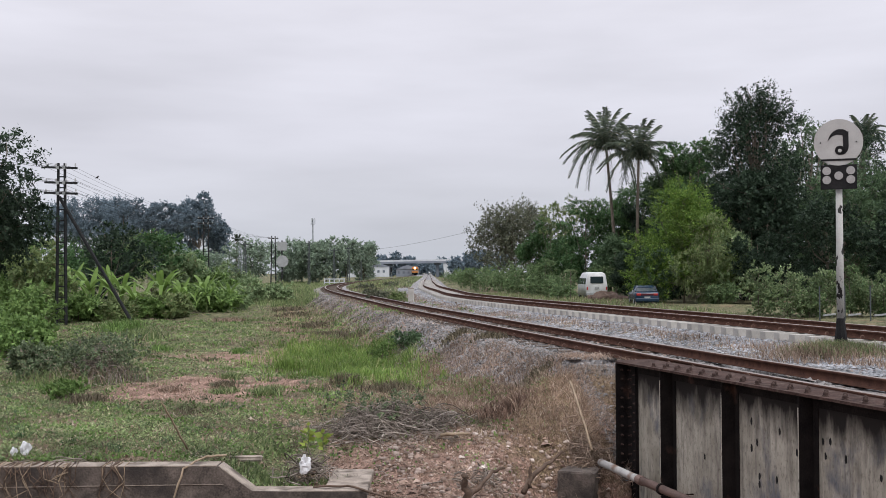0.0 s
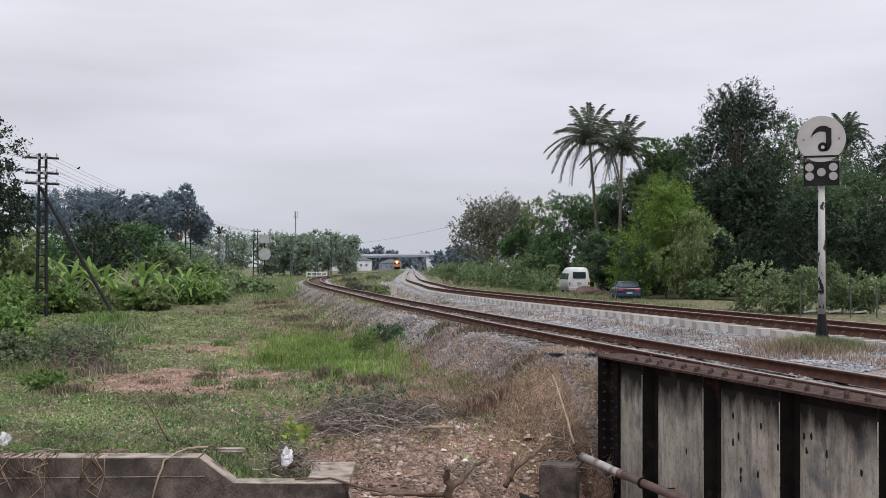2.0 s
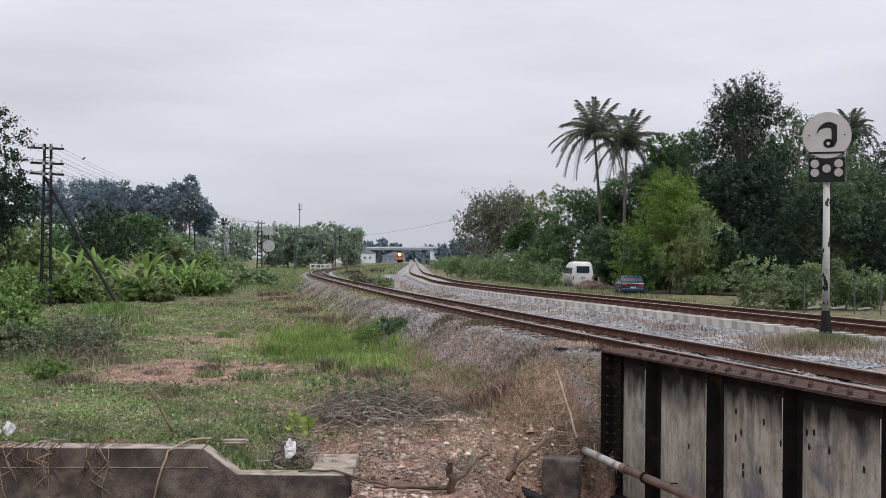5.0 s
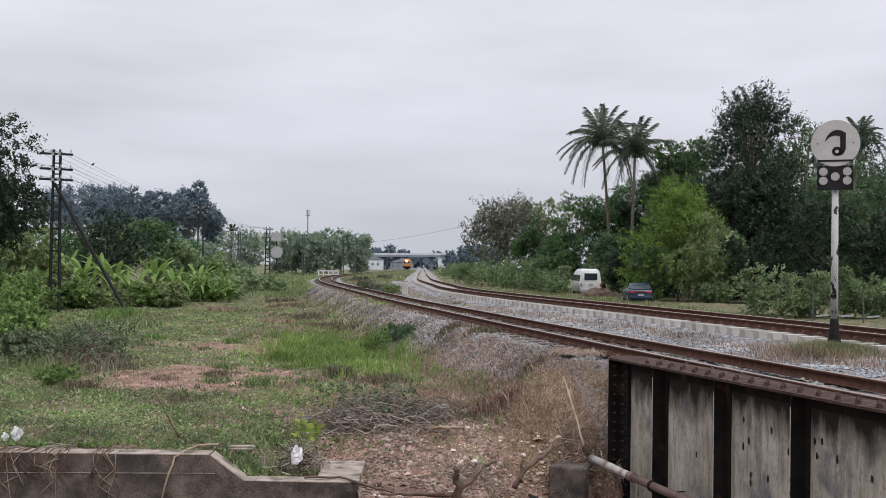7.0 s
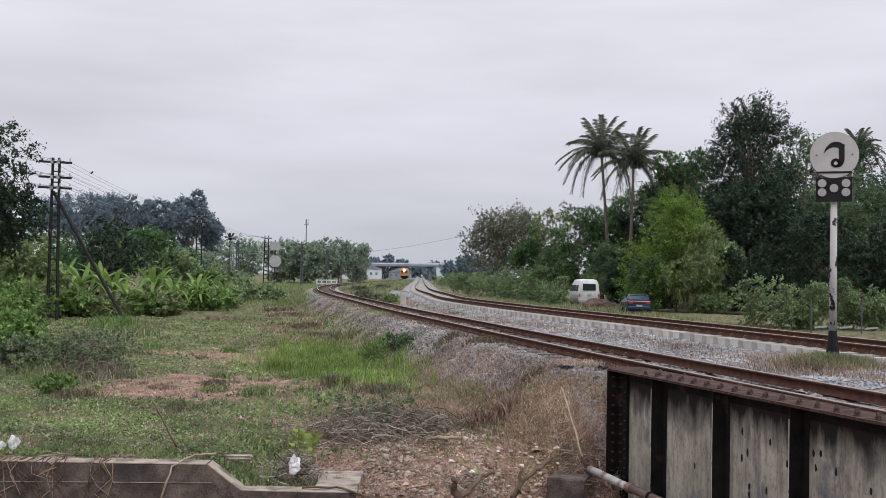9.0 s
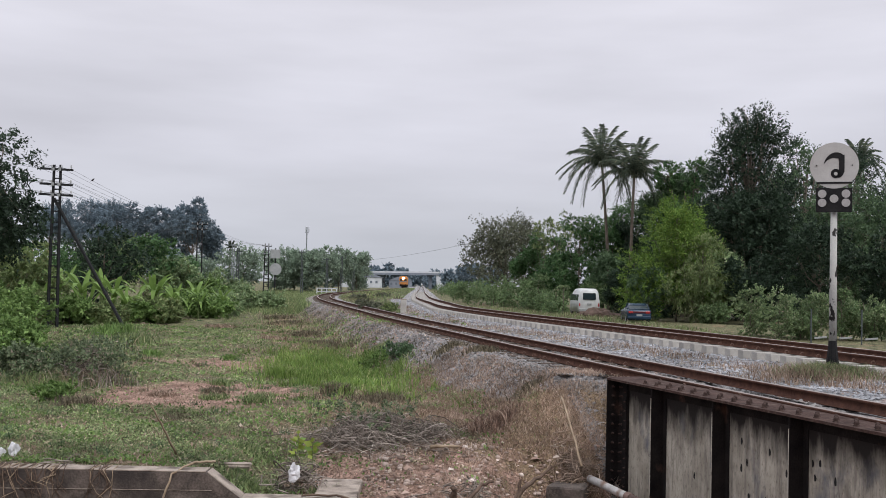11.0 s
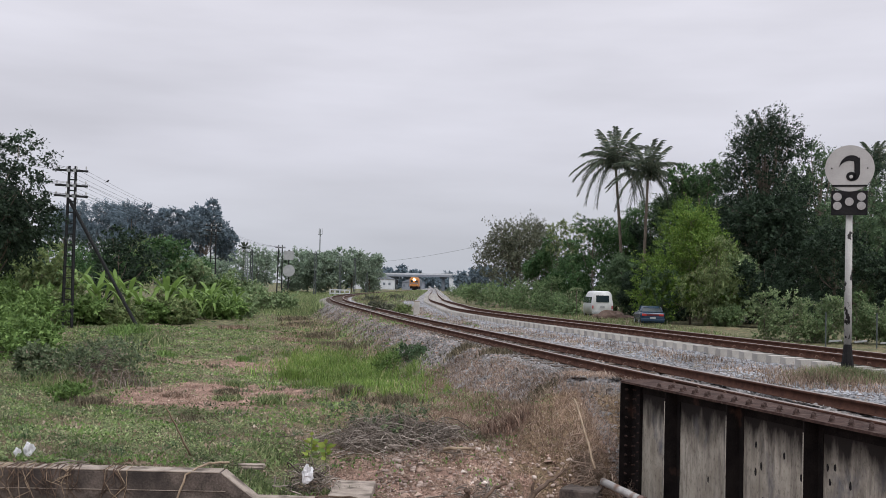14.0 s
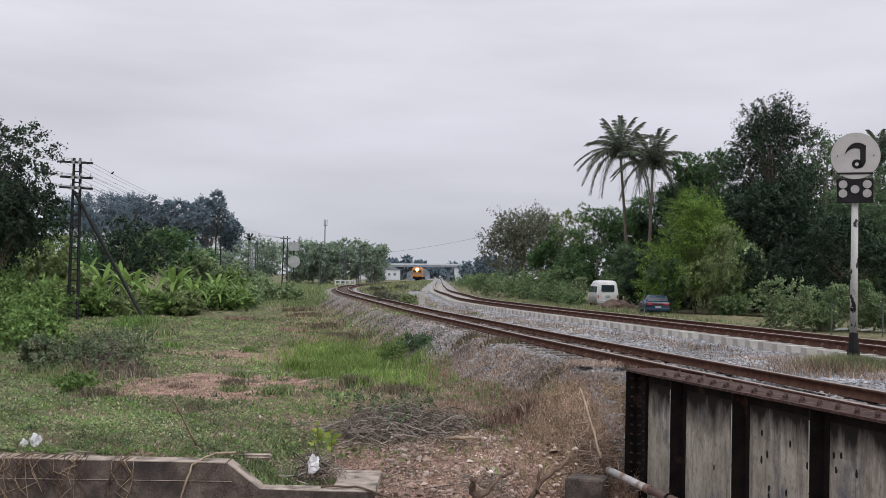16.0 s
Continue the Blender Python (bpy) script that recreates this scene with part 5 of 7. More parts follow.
# beyond the field, on the telegraph side
tree("tree", -17.9, 27.0, 6.8, 3.2, M_LEAF_DARK, "dark sparse-leaved tree with bare lower limbs", 19000, 0.15, 0.3, 30, seed=3, droop=0.6, cut=0.75, rise=0.0, core=0.5)
tree("tree", -19.6, 30.5, 5.0, 2.3, M_LEAF_DARK, "dark broad-leaved tree in the thicket", 4200, 0.26, 0.1, 11)
for q, (x, y, top, r, m) in enumerate([(-19.2, 34.0, 3.0, 1.9, M_LEAF_SCRUB), (-21.6, 36.0, 2.6, 2.2, M_LEAF_MID), (-23.8, 38.0, 3.2, 2.2, M_LEAF_SCRUB), (-19.7, 43.0, 4.3, 2.6, M_LEAF_DARK), (-16.9, 47.0, 2.6, 1.9, M_LEAF_PALE), (-18.6, 47.5, 4.1, 2.3, M_LEAF_BAMBOO), (-21.6, 47.0, 3.6, 2.4, M_LEAF_BAMBOO), (-18.4, 56.0, 0.5, 1.6, M_LEAF_PALE), (-21.6, 62.0, 1.0, 2.0, M_LEAF_MID), (-25.5, 52.0, 4.0, 3.2, M_LEAF_DARK), (-17.0, 62.0, 0.9, 1.6, M_LEAF_PALE), (-22.8, 29.5, 2.2, 2.4, M_LEAF_MID), (-14.9, 36.5, -0.1, 1.2, M_LEAF_MID), (-18.2, 31.5, 0.7, 1.5, M_LEAF_SCRUB), (-16.9, 33.5, 0.2, 1.4, M_LEAF_MID), (-15.6, 34.0, -0.2, 1.3, M_LEAF_SCRUB), (-20.4, 32.0, 1.0, 1.7, M_LEAF_MID), (-14.0, 37.0, 0.1, 1.3, M_LEAF_SCRUB), (-12.6, 40.0, 0.2, 1.4, M_LEAF_MID), (-23.0, 34.0, 2.0, 2.2, M_LEAF_SCRUB), (-13.4, 45.0, 0.5, 1.6, M_LEAF_PALE), (-15.3, 48.0, 1.2, 1.8, M_LEAF_MID), (-14.2, 42.0, 0.6, 1.5, M_LEAF_MID), (-22.6, 56.0, 3.6, 3.2, M_LEAF_SCRUB), (-20.6, 58.0, 3.2, 2.8, M_LEAF_BAMBOO), (-26.5, 60.0, 4.6, 3.4, M_LEAF_SCRUB), (-18.9, 61.0, 2.2, 2.4, M_LEAF_PALE), (-23.5, 44.0, 2.8, 2.6, M_LEAF_BAMBOO), (-30.0, 54.0, 4.2, 3.6, M_LEAF_BAMBOO), (-13.7, 50.0, 0.75, 1.9, M_LEAF_PALE), (-12.2, 53.0, 0.35, 1.6, M_LEAF_PALE), (-15.0, 53.0, 1.0, 2.0, M_LEAF_PALE)]):
    tree("bush", x, y, top, r, m, "dense leafy bush in the trackside thicket" if m is not M_LEAF_DARK else "dark rounded leafy bush in the thicket", 3600, 0.2, 0.0, 12, group="thicket bushes", category="bush", trunk=0.012)
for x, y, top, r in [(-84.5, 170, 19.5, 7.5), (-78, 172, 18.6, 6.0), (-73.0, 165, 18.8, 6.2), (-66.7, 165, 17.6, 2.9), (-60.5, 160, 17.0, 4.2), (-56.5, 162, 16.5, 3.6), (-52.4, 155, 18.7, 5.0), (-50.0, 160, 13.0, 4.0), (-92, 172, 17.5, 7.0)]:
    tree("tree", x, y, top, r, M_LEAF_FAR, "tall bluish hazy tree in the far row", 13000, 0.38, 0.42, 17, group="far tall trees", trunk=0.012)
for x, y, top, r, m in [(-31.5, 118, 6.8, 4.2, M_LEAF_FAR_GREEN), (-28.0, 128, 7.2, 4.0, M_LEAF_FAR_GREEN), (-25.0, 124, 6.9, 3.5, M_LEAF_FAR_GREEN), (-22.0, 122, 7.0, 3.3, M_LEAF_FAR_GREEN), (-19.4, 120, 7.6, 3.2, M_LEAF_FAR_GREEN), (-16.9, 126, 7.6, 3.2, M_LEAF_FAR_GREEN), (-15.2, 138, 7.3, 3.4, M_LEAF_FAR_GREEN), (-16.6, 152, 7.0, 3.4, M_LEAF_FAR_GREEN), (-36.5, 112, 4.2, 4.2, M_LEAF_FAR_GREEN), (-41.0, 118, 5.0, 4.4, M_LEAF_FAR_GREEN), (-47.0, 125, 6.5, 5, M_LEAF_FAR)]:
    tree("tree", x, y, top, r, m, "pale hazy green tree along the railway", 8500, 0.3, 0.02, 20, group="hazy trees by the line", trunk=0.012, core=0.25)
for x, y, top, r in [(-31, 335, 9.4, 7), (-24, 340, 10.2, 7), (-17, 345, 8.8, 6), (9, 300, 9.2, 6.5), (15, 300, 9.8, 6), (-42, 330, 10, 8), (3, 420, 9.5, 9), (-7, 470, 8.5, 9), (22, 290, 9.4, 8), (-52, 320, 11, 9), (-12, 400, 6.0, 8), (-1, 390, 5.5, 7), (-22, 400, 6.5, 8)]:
    tree("tree", x, y, top, r, M_LEAF_FAR, "low hazy bluish far tree beyond the flyover", 1500, 1.3, 0.0, 12, group="trees beyond the flyover", trunk=0.01, core=0.2)
# along the newer track
tree("tree", 9.04, 95.0, 10.8, 6.3, M_LEAF_DRY, "rounded olive tree with thin dry foliage", 21000, 0.25, 0.1, 36, core=0.25)
for x, y, top, r, m in [(12.3, 82, 7.4, 3.2, M_LEAF_BAMBOO), (14.2, 72, 8.4, 3.3, M_LEAF_BAMBOO), (13.0, 76, 5.4, 2.6, M_LEAF_BAMBOO), (15.9, 66, 4.6, 2.4, M_LEAF_DEEP), (17.8, 73, 7.4, 3.0, M_LEAF_BAMBOO), (10.9, 84, 5.6, 2.5, M_LEAF_BAMBOO), (19.5, 62, 5.6, 2.8, M_LEAF_DARK), (16.4, 62, 3.6, 2.3, M_LEAF_DARK), (22.2, 68, 12.0, 3.6, M_LEAF_DEEP), (20.0, 74, 11.2, 3.4, M_LEAF_BAMBOO), (17.6, 76, 9.6, 3.2, M_LEAF_BAMBOO), (20.0, 72, 9.6, 3.2, M_LEAF_DARK), (23.2, 71, 13.4, 3.5, M_LEAF_DEEP), (21.4, 69, 9.0, 3.2, M_LEAF_DARK), (23.0, 66, 9.4, 3.2, M_LEAF_DARK)]:
    tree("tree", x, y, top, r, m, "leafy green tree in the roadside wood", 11500, 0.24, 0.02, 17, group="roadside trees", trunk=0.013, cut=0.5, droop=0.6, core=0.2)
for x, y, top, r, m in [(24.3, 67, 13.4, 3.7, M_LEAF_DEEP), (22.0, 70, 11.8, 3.3, M_LEAF_DEEP), (25.0, 64, 10.5, 3.6, M_LEAF_DARK), (29.3, 66, 13.6, 4.2, M_LEAF_DARK)]:
    tree("tree", x, y, top, r, m, "dense green tree filling the wood beside the tall dark one", 16000, 0.22, 0.02, 34, group="roadside trees", trunk=0.013, core=0.3, cut=0.55)
for x, y, top, r in [(13.3, 78, 9.7, 1.7), (11.9, 80, 9.0, 1.4), (15.0, 76, 8.8, 1.5)]:
    tree("bamboo", x, y, top, r, M_LEAF_SCRUB, "feathery pale bamboo tops above the wood", 1500, 0.3, 0.55, 9, group="bamboo", category="bamboo", cut=0.25, droop=0.5, trunk=0.006)
tree("bush", 18.0, 54.0, 8.2, 4.9, M_LEAF_LIME, "large lime-green feathery bush", 30000, 0.24, 0.0, 44, category="bush", cut=0.32, droop=0.45, trunk=0.012, shape="tall", rise=0.55, core=0.3)
tree("bush", 15.6, 53.0, 3.0, 1.9, M_LEAF_DEEP, "low deep-green bush behind the car", 5000, 0.2, 0.0, 12, category="bush", cut=0.36, droop=0.5, trunk=0.012)
tree("bush", 19.3, 52.3, 5.4, 3.2, M_LEAF_SCRUB, "green drooping bush before the dark tree", 11000, 0.24, 0.0, 20, category="bush", cut=0.22, droop=1.1, trunk=0.012)
tree("tree", 26.1, 60.0, 16.7, 6.6, M_LEAF_DARK, "very tall dark dense tree", 60000, 0.2, 0.03, 84, trunk=0.016, shape="tall", rise=0.5, cut=0.65, core=0.22)
tree("tree", 24.2, 57.0, 9.5, 4.2, M_LEAF_DARK, "dark dense tree at the edge of the wood", 12000, 0.28, 0.0, 22)
tree("tree", 22.6, 66.0, 14.0, 2.9, M_LEAF_BAMBOO, "thin-leaved tree beside the tall dark one", 4500, 0.28, 0.3, 13)
for x, y, top, r, m in [(31.5, 62, 14.5, 4.2, M_LEAF_DEEP), (36.5, 64, 12.0, 4.2, M_LEAF_DEEP), (41.0, 74, 15.6, 4.8, M_LEAF_DEEP), (30.0, 54, 9.0, 3.6, M_LEAF_DEEP), (34.0, 55, 8.6, 3.6, M_LEAF_DEEP), (26.0, 49, 6.2, 3.0, M_LEAF_DARK), (30.0, 47, 5.6, 3.0, M_LEAF_DARK), (22.6, 52, 4.2, 2.8, M_LEAF_DARK), (20.6, 53, 4.0, 2.6, M_LEAF_HEDGE), (46, 72, 13, 5, M_LEAF_DEEP), (33.5, 66, 15.0, 4.6, M_LEAF_DEEP), (38.5, 68, 15.6, 4.8, M_LEAF_DARK), (44, 70, 13.4, 5, M_LEAF_DARK), (38, 50, 7.5, 3.6, M_LEAF_DEEP), (44, 58, 9.5, 4.5, M_LEAF_DEEP)]:
    tree("tree", x, y, top, r, m, "dark green tree in the dense wood" if m is M_LEAF_DARK else "green tree in the dense wood", 9000, 0.24, 0.0, 26, group="wood trees", trunk=0.013, core=0.2, cut=0.65)
for q, x in enumerate(np.arange(16.6, 30.0, 0.55)):
    y = 38.6 - 0.32 * (x - 15) + (0.0, 0.9, -0.5, 0.5, -0.2)[q % 5]
    tree("bush", float(x), float(y), (1.6, 1.0, 1.25, 0.95, 0.85, 1.35, 0.9)[q % 7], (1.2, 1.0, 1.5, 0.9)[q % 4], (M_LEAF_HEDGE, M_LEAF_VERGE, M_LEAF_HEDGE)[q % 3], "tangled climber-covered hedge bush", 2600, 0.115, 0.0, 12, core=0.3, group="hedge bushes", category="bush", trunk=0.012)
for x, y, top, r in [(3.6, 96, 1.4, 2.6), (5.4, 88, 1.3, 2.5), (6.4, 80, 1.1, 2.4), (7.8, 73, 0.9, 2.2), (9.4, 68, 0.7, 2.2), (8.9, 76, 2.0, 2.6), (11.0, 66, 0.9, 2.0), (10.2, 72, 2.4, 2.4), (6.9, 90, 2.4, 3.0), (4.6, 105, 1.8, 3.0), (3.4, 120, 1.6, 3.0), (1.6, 140, 1.2, 3.0), (9.9, 60.5, 0.2, 1.5), (13.9, 65, 1.6, 2.0), (19.5, 51, 0.4, 1.5)]:
    tree("bush", x, y, top, r, M_LEAF_VERGE, "low green scrub beside the newer track", 3200, 0.16, 0.0, 10, group="lineside scrub", category="bush", trunk=0.01)


def frond_mesh(length, droop, rng, mat, leaf=0.6):
    """A palm frond: an arched rib with hanging leaflets."""
    k = 46
    s = np.linspace(0, 1, k)
    rib = np.stack([length * (s - 0.15 * s**2), 0 * s, length * (0.42 * s - droop * s**2)], 1)
    v, f = [], []
    for i in range(k - 1):
        a, b = rib[i], rib[i + 1]
        w = 0.035 * (1 - s[i]) + 0.008
        o = len(v)
        v += [a + (0, w, 0), a - (0, w, 0), b - (0, w * 0.9, 0), b + (0, w * 0.9, 0)]
        f.append((o, o + 1, o + 2, o + 3))
    for i in range(3, k):
        for side in (-1, 1):
            l = leaf * length / 4 * (1.25 - abs(s[i] - 0.45)) * rng.uniform(0.75, 1.15)
            d = np.array([0.5, side * 0.6, -0.35 - 0.6 * rng.random()])
            d /= np.linalg.norm(d)
            a = rib[i]
            m, e = a + d * l * 0.5 + (0, 0, 0.04), a + d * l + (0, 0, -0.12 * l)
            w = np.array([0.047, 0, 0])
            o = len(v)
            v += [a - w * 0.5, a + w * 0.5, m + w, m - w]
            f.append((o, o + 1, o + 2, o + 3))
            v += [m - w, m + w, e + w * 0.2, e - w * 0.2]
            f.append((o + 4, o + 5, o + 6, o + 7))
    return mesh_of("frond", v, f, mat)


def palm(x, y, crown_z, length, label, bend=0.6, n=30, lean=0.0):
    rng = np.random.default_rng(int(abs(x) * 10))
    base = on_ground(x - bend - lean, y, -0.1)
    h = crown_z - base[2]
    ob = thing("coconut_palm", base, label, "palm tree", "coconut palms")
    pts = [Vector(((bend + lean) * s**1.4, 0, h * s)) for s in np.linspace(0, 1, 8)]
    part("trunk", bent(bmesh.new(), pts, 0.19, 0.11, 9), M_BARK, ob, "slender ringed grey trunk")
    kinds = [frond_mesh(length, d, rng, M_LEAF_PALM) for d in (0.35, 0.65, 0.95, 1.15)]
    for k in range(n):
        kind = 0 if k < 7 else 1 if k < 16 else 2 if k < 24 else 3
        tip = (58, 34, 14, -8)[kind] + rng.uniform(-9, 9)
        fr = part("frond", kinds[kind], None, ob)
        fr.matrix_basis = Matrix.Translation(pts[-1]) @ pose(0, 0, 0, 0, 0, k * 137.5 + rng.uniform(-15, 15)) @ pose(0, 0, 0, 0, -tip, rng.uniform(-20, 20))
    bm = bmesh.new()
    for k in range(9):
        a = k * 0.7
        c = bmesh.ops.create_icosphere(bm, subdivisions=1, radius=0.13)
        bmesh.ops.transform(bm, matrix=pose(pts[-1].x + 0.24 * math.cos(a), 0.24 * math.sin(a), h - 0.25 - 0.1 * (k % 3)), verts=c["verts"])
    part("coconuts", bm, M_LEAF_DRY, ob, "bunch of coconuts", True)
    return ob


palm(15.85, 70.0, 13.5, 4.3, "tall coconut palm with drooping fronds above the wood", -1.0, 32)
palm(18.5, 68.0, 12.2, 4.0, "coconut palm with greyish fronds beside a taller one", 0.3, 30)
palm(49.6, 85.0, 16.9, 3.4, "far coconut palm above the dark wood", 0.5)
palm(43.5, 62.0, 10.5, 3.8, "coconut palm half hidden in the wood", 0.5)
palm(-37.0, 130.0, 7.0, 1.6, "small far palm beside the railway", 0.2, 18)


def banana_leaf(length, droop, width, rng):
    k = 9
    s = np.linspace(0, 1, k)
    rib = np.stack([length * (s - 0.2 * s**2), 0 * s, length * (0.8 * s - droop * s**2)], 1)
    w = width * np.sin(np.pi * np.clip(s * 0.93 + 0.07, 0, 1)) ** 0.6
    v = np.concatenate([rib + np.stack([0 * s, w, 0.12 * w - 0.1 * length * s * 0], 1), rib, rib + np.stack([0 * s, -w, 0.12 * w], 1)])
    f = []
    for c in (0, 1):
        for i in range(k - 1):
            f.append((c * k + i, c * k + i + 1, (c + 1) * k + i + 1, (c + 1) * k + i))
    return mesh_of("leaf", v, f, M_LEAF_BANANA)


def banana_plants():
    rng = np.random.default_rng(12)
    kinds = [banana_leaf(l, d, 0.13, rng) for l, d in ((1.9, 0.45), (1.9, 0.8), (1.7, 1.15), (1.5, 0.12))]
    first = None
    for k, (x, y, s) in enumerate([(-21.3, 33.5, 0.8), (-19.9, 34.5, 0.9), (-18.3, 33.6, 0.75), (-17.6, 36.0, 1.0), (-16.3, 36.8, 0.95), (-15.4, 36.0, 0.7), (-14.9, 38.5, 0.95), (-13.9, 38.2, 0.8), (-13.4, 40.5, 0.85), (-12.9, 39.4, 0.6), (-22.8, 32.4, 0.8), (-24.0, 33.8, 0.9), (-19.2, 37.0, 1.1), (-18.0, 39.0, 1.1), (-12.4, 42.0, 0.7), (-15.8, 40.5, 1.0)]):
        s *= 1.02
        m = pose(*on_ground(x, y), 0, 0, rng.uniform(0, 360)) @ Matrix.Diagonal((s, s, s, 1))
        if first:
            c = copy_thing(first, m)
            c.scale = (s, s, s)
            continue
        first = thing("banana_plant", (0, 0, 0), "light green banana plant with broad arching leaves", "banana plant", "banana plants")
        part("stem", rod(bmesh.new(), (0, 0, 0), (0, 0, 1.3), 0.11, 0.07, 8), M_LEAF_SCRUB, first, "pale green stem")
        for q in range(12):
            l = part("leaf", kinds[3 if q == 0 else q % 3], None, first)
            l.matrix_basis = pose(0, 0, 1.2 + 0.02 * q, 0, 0, q * 137 + 20) @ pose(0, 0, 0, 0, -14 + 6 * (q % 3), 0)
        first.matrix_basis = m
        first.scale = (s, s, s)


banana_plants()


def fence_posts():
    first = None
    for k in range(9):
        x = 18.0 + k * 0.95
        y = 34.6 - 0.45 * k
        if first:
            copy_thing(first, pose(*on_ground(x, y, -0.05), 0, 0, 10))
            continue
        first = thing("fence_post", on_ground(x, y, -0.05), "weathered grey fence post with a rail before the hedge", "fence post", "fence posts", turn=10)
        part("post", box(bmesh.new(), (0.055, 0.055, 1.7), (0, 0, 0.85), bevel=0.008), M_POLE_MID, first)
        part("rail_bar", box(bmesh.new(), (0.98, 0.04, 0.08), (0.5, 0.0, 0.35), (0, -2, 25)), M_GREYBOARD, first, "pale lower bar")


fence_posts()


def earth_heap(x, y, r, h, label):
    bm = bmesh.new()
    bmesh.ops.create_icosphere(bm, subdivisions=3, radius=1.0)
    for v in bm.verts:
        n = noise.noise(v.co * 2.3) * 0.25 + noise.noise(v.co * 6) * 0.1
        v.co = Vector((v.co.x * r * (1 + n), v.co.y * r * 0.7 * (1 + n), max(-0.1, v.co.z) * h * (1 + n * 1.5)))
    ob = new("earth_heap", finish("earth_heap", bm, M_EARTH))
    ob.location = on_ground(x, y, -0.02)
    return tagged(ob, label, "heap")


M_EARTH = material("reddish_earth", (0.045, 0.03, 0.024), (0.14, 0.095, 0.075), 3, 0.95, 0.8)
earth_heap(12.9, 57.6, 1.5, 0.75, "heap of reddish-brown earth and roots behind the minibus")
earth_heap(14.6, 58.2, 1.2, 0.4, "low pale heap of rubble beside the minibus")


# ---- grass and weeds ----
def scatter_grass():
    def field(n, x0, x1, y0, y1, power):
        y = y0 + (y1 - y0) * RNG.random(n) ** power
        left = np.maximum(x0, -(0.65 * y + 0.6))
        x = left + (x1 - left) * RNG.random(n)
        keep = (np.abs(x) < 0.72 * y + 1.5) & (y * DEPTH > bank_edge(x) + 0.12)
        return x[keep], y[keep] * DEPTH

    def put(name, x, y, h, w, mat, label, lean=0.35, bend=0.5, simple=False):
        at = np.stack([x, y, ground_z(x, y) - 0.01], 1)
        v, f = blades(at, h, w, lean, bend, simple)
        return tagged(new(name, mesh_of(name, v, f, mat)), label, "grass", kind="stuff")

    def tufts(n, x0, x1, y0, y1, power, each, radius):
        """Blades that stand together in small tufts, so that the soil shows between them."""
        x, y = field(n, x0, x1, y0, y1, power)
        d, st, gr = cover(x, y)
        rich = np.clip(0.5 + 0.5 * ripple(x, y, 1.9, 2.5) + 0.45 * ripple(x, y, 0.55, 7.0), 0.06, 1)
        k = (RNG.random(len(x)) < rich) & (RNG.random(len(x)) > np.maximum(d * 1.1, gr * 1.3))
        x, y, st = x[k], y[k], st[k]
        tall = RNG.uniform(0.5, 1.5, len(x)) ** 1.5
        i = np.repeat(np.arange(len(x)), each)
        a = RNG.normal(0, radius, (len(i), 2)) * (0.6 + 0.02 * y[i])[:, None]
        return x[i] + a[:, 0], y[i] + a[:, 1], tall[i], st[i]

    for each_mat, n, name, label, lean in ((M_GRASS, 13500, "grass", "short tufted green grass on the field", 0.45), (M_STRAW, 4600, "dry_grass", "dry straw-coloured tufts in the field", 0.9), (M_GRASS_BRIGHT, 2600, "fresh_tuft", "fresh green tufts in the short grass", 0.45)):
        x, y, tall, st = tufts(n, -30, 2.2, 8.25, 46, 1.65, 15, 0.05)
        k = RNG.random(len(x)) < (0.25 + st if each_mat is M_STRAW else 1 - 0.75 * st)
        k &= y > bank_edge(x) + 0.1
        put(name, x[k], y[k], (0.035 + 0.0009 * y[k]) * tall[k], 0.006 + 0.00034 * y[k], each_mat, label, lean + 0.2, 0.8, True)
    x, y = field(46000, -9, 2.2, 9, 40, 1.5)
    d, st, gr = cover(x, y)
    k = (RNG.random(len(x)) < st * (1 - d * 0.8)) & (gr < 0.6)
    put("dry_grass", x[k], y[k], 0.085 + 0.001 * y[k], 0.006 + 0.0003 * y[k], M_STRAW, "dry straw-coloured grass by the old track", 0.7, 0.9, True)
    # the fresh green patch, in clumps of uneven height
    n = 1500
    y = RNG.normal(17.9, 2.0, n) * DEPTH
    x = track_one(y) - 3.75 + RNG.normal(0, 0.85, n)
    k = (ripple(x, y, 1.1, 5.0) + 0.6 * ripple(x, y, 3.0, 2.0) > -0.3) & (x < track_one(y) - 2.35)
    x, y = x[k], y[k]
    tall = RNG.uniform(0.35, 1.3, len(x)) ** 1.4
    i = np.repeat(np.arange(len(x)), 16)
    a = RNG.normal(0, 0.075, (len(i), 2))
    x, y, tall = x[i] + a[:, 0], y[i] + a[:, 1] * 1.3, tall[i]
    k = RNG.random(len(x)) < 0.8
    put("tall_grass", x[k], y[k], 0.22 * tall[k], 0.016, M_GRASS_BRIGHT, "fresh bright green grass patch", 0.5, 0.8)
    put("tall_grass", x[~k], y[~k], 0.2 * tall[~k], 0.016, M_LEAF_MID, "darker weeds in the fresh grass patch", 0.6, 0.8)
    # a low mat of fine blades over the soil, in ragged patches, and flattened straw
    x, y = field(330000, -26, 1.6, 8.25, 34, 2.0)
    d, st, gr = cover(x, y)
    lush = ripple(x, y, 1.25, 1.4) + 0.7 * ripple(x, y, 3.7, 4.2) + 0.4 * ripple(x, y, 9.0, 0.3)
    k = (lush + RNG.normal(0, 0.35, len(x)) > -0.15 + 1.3 * d + 0.8 * st) & (gr < 0.4) & (y > bank_edge(x) + 0.1)
    flat = k & (RNG.random(len(x)) < 0.62)
    at = np.stack([x[flat], y[flat], ground_z(x[flat], y[flat]) + RNG.uniform(0.012, 0.05, flat.sum())], 1)
    ang = RNG.uniform(0, 6.283, len(at))
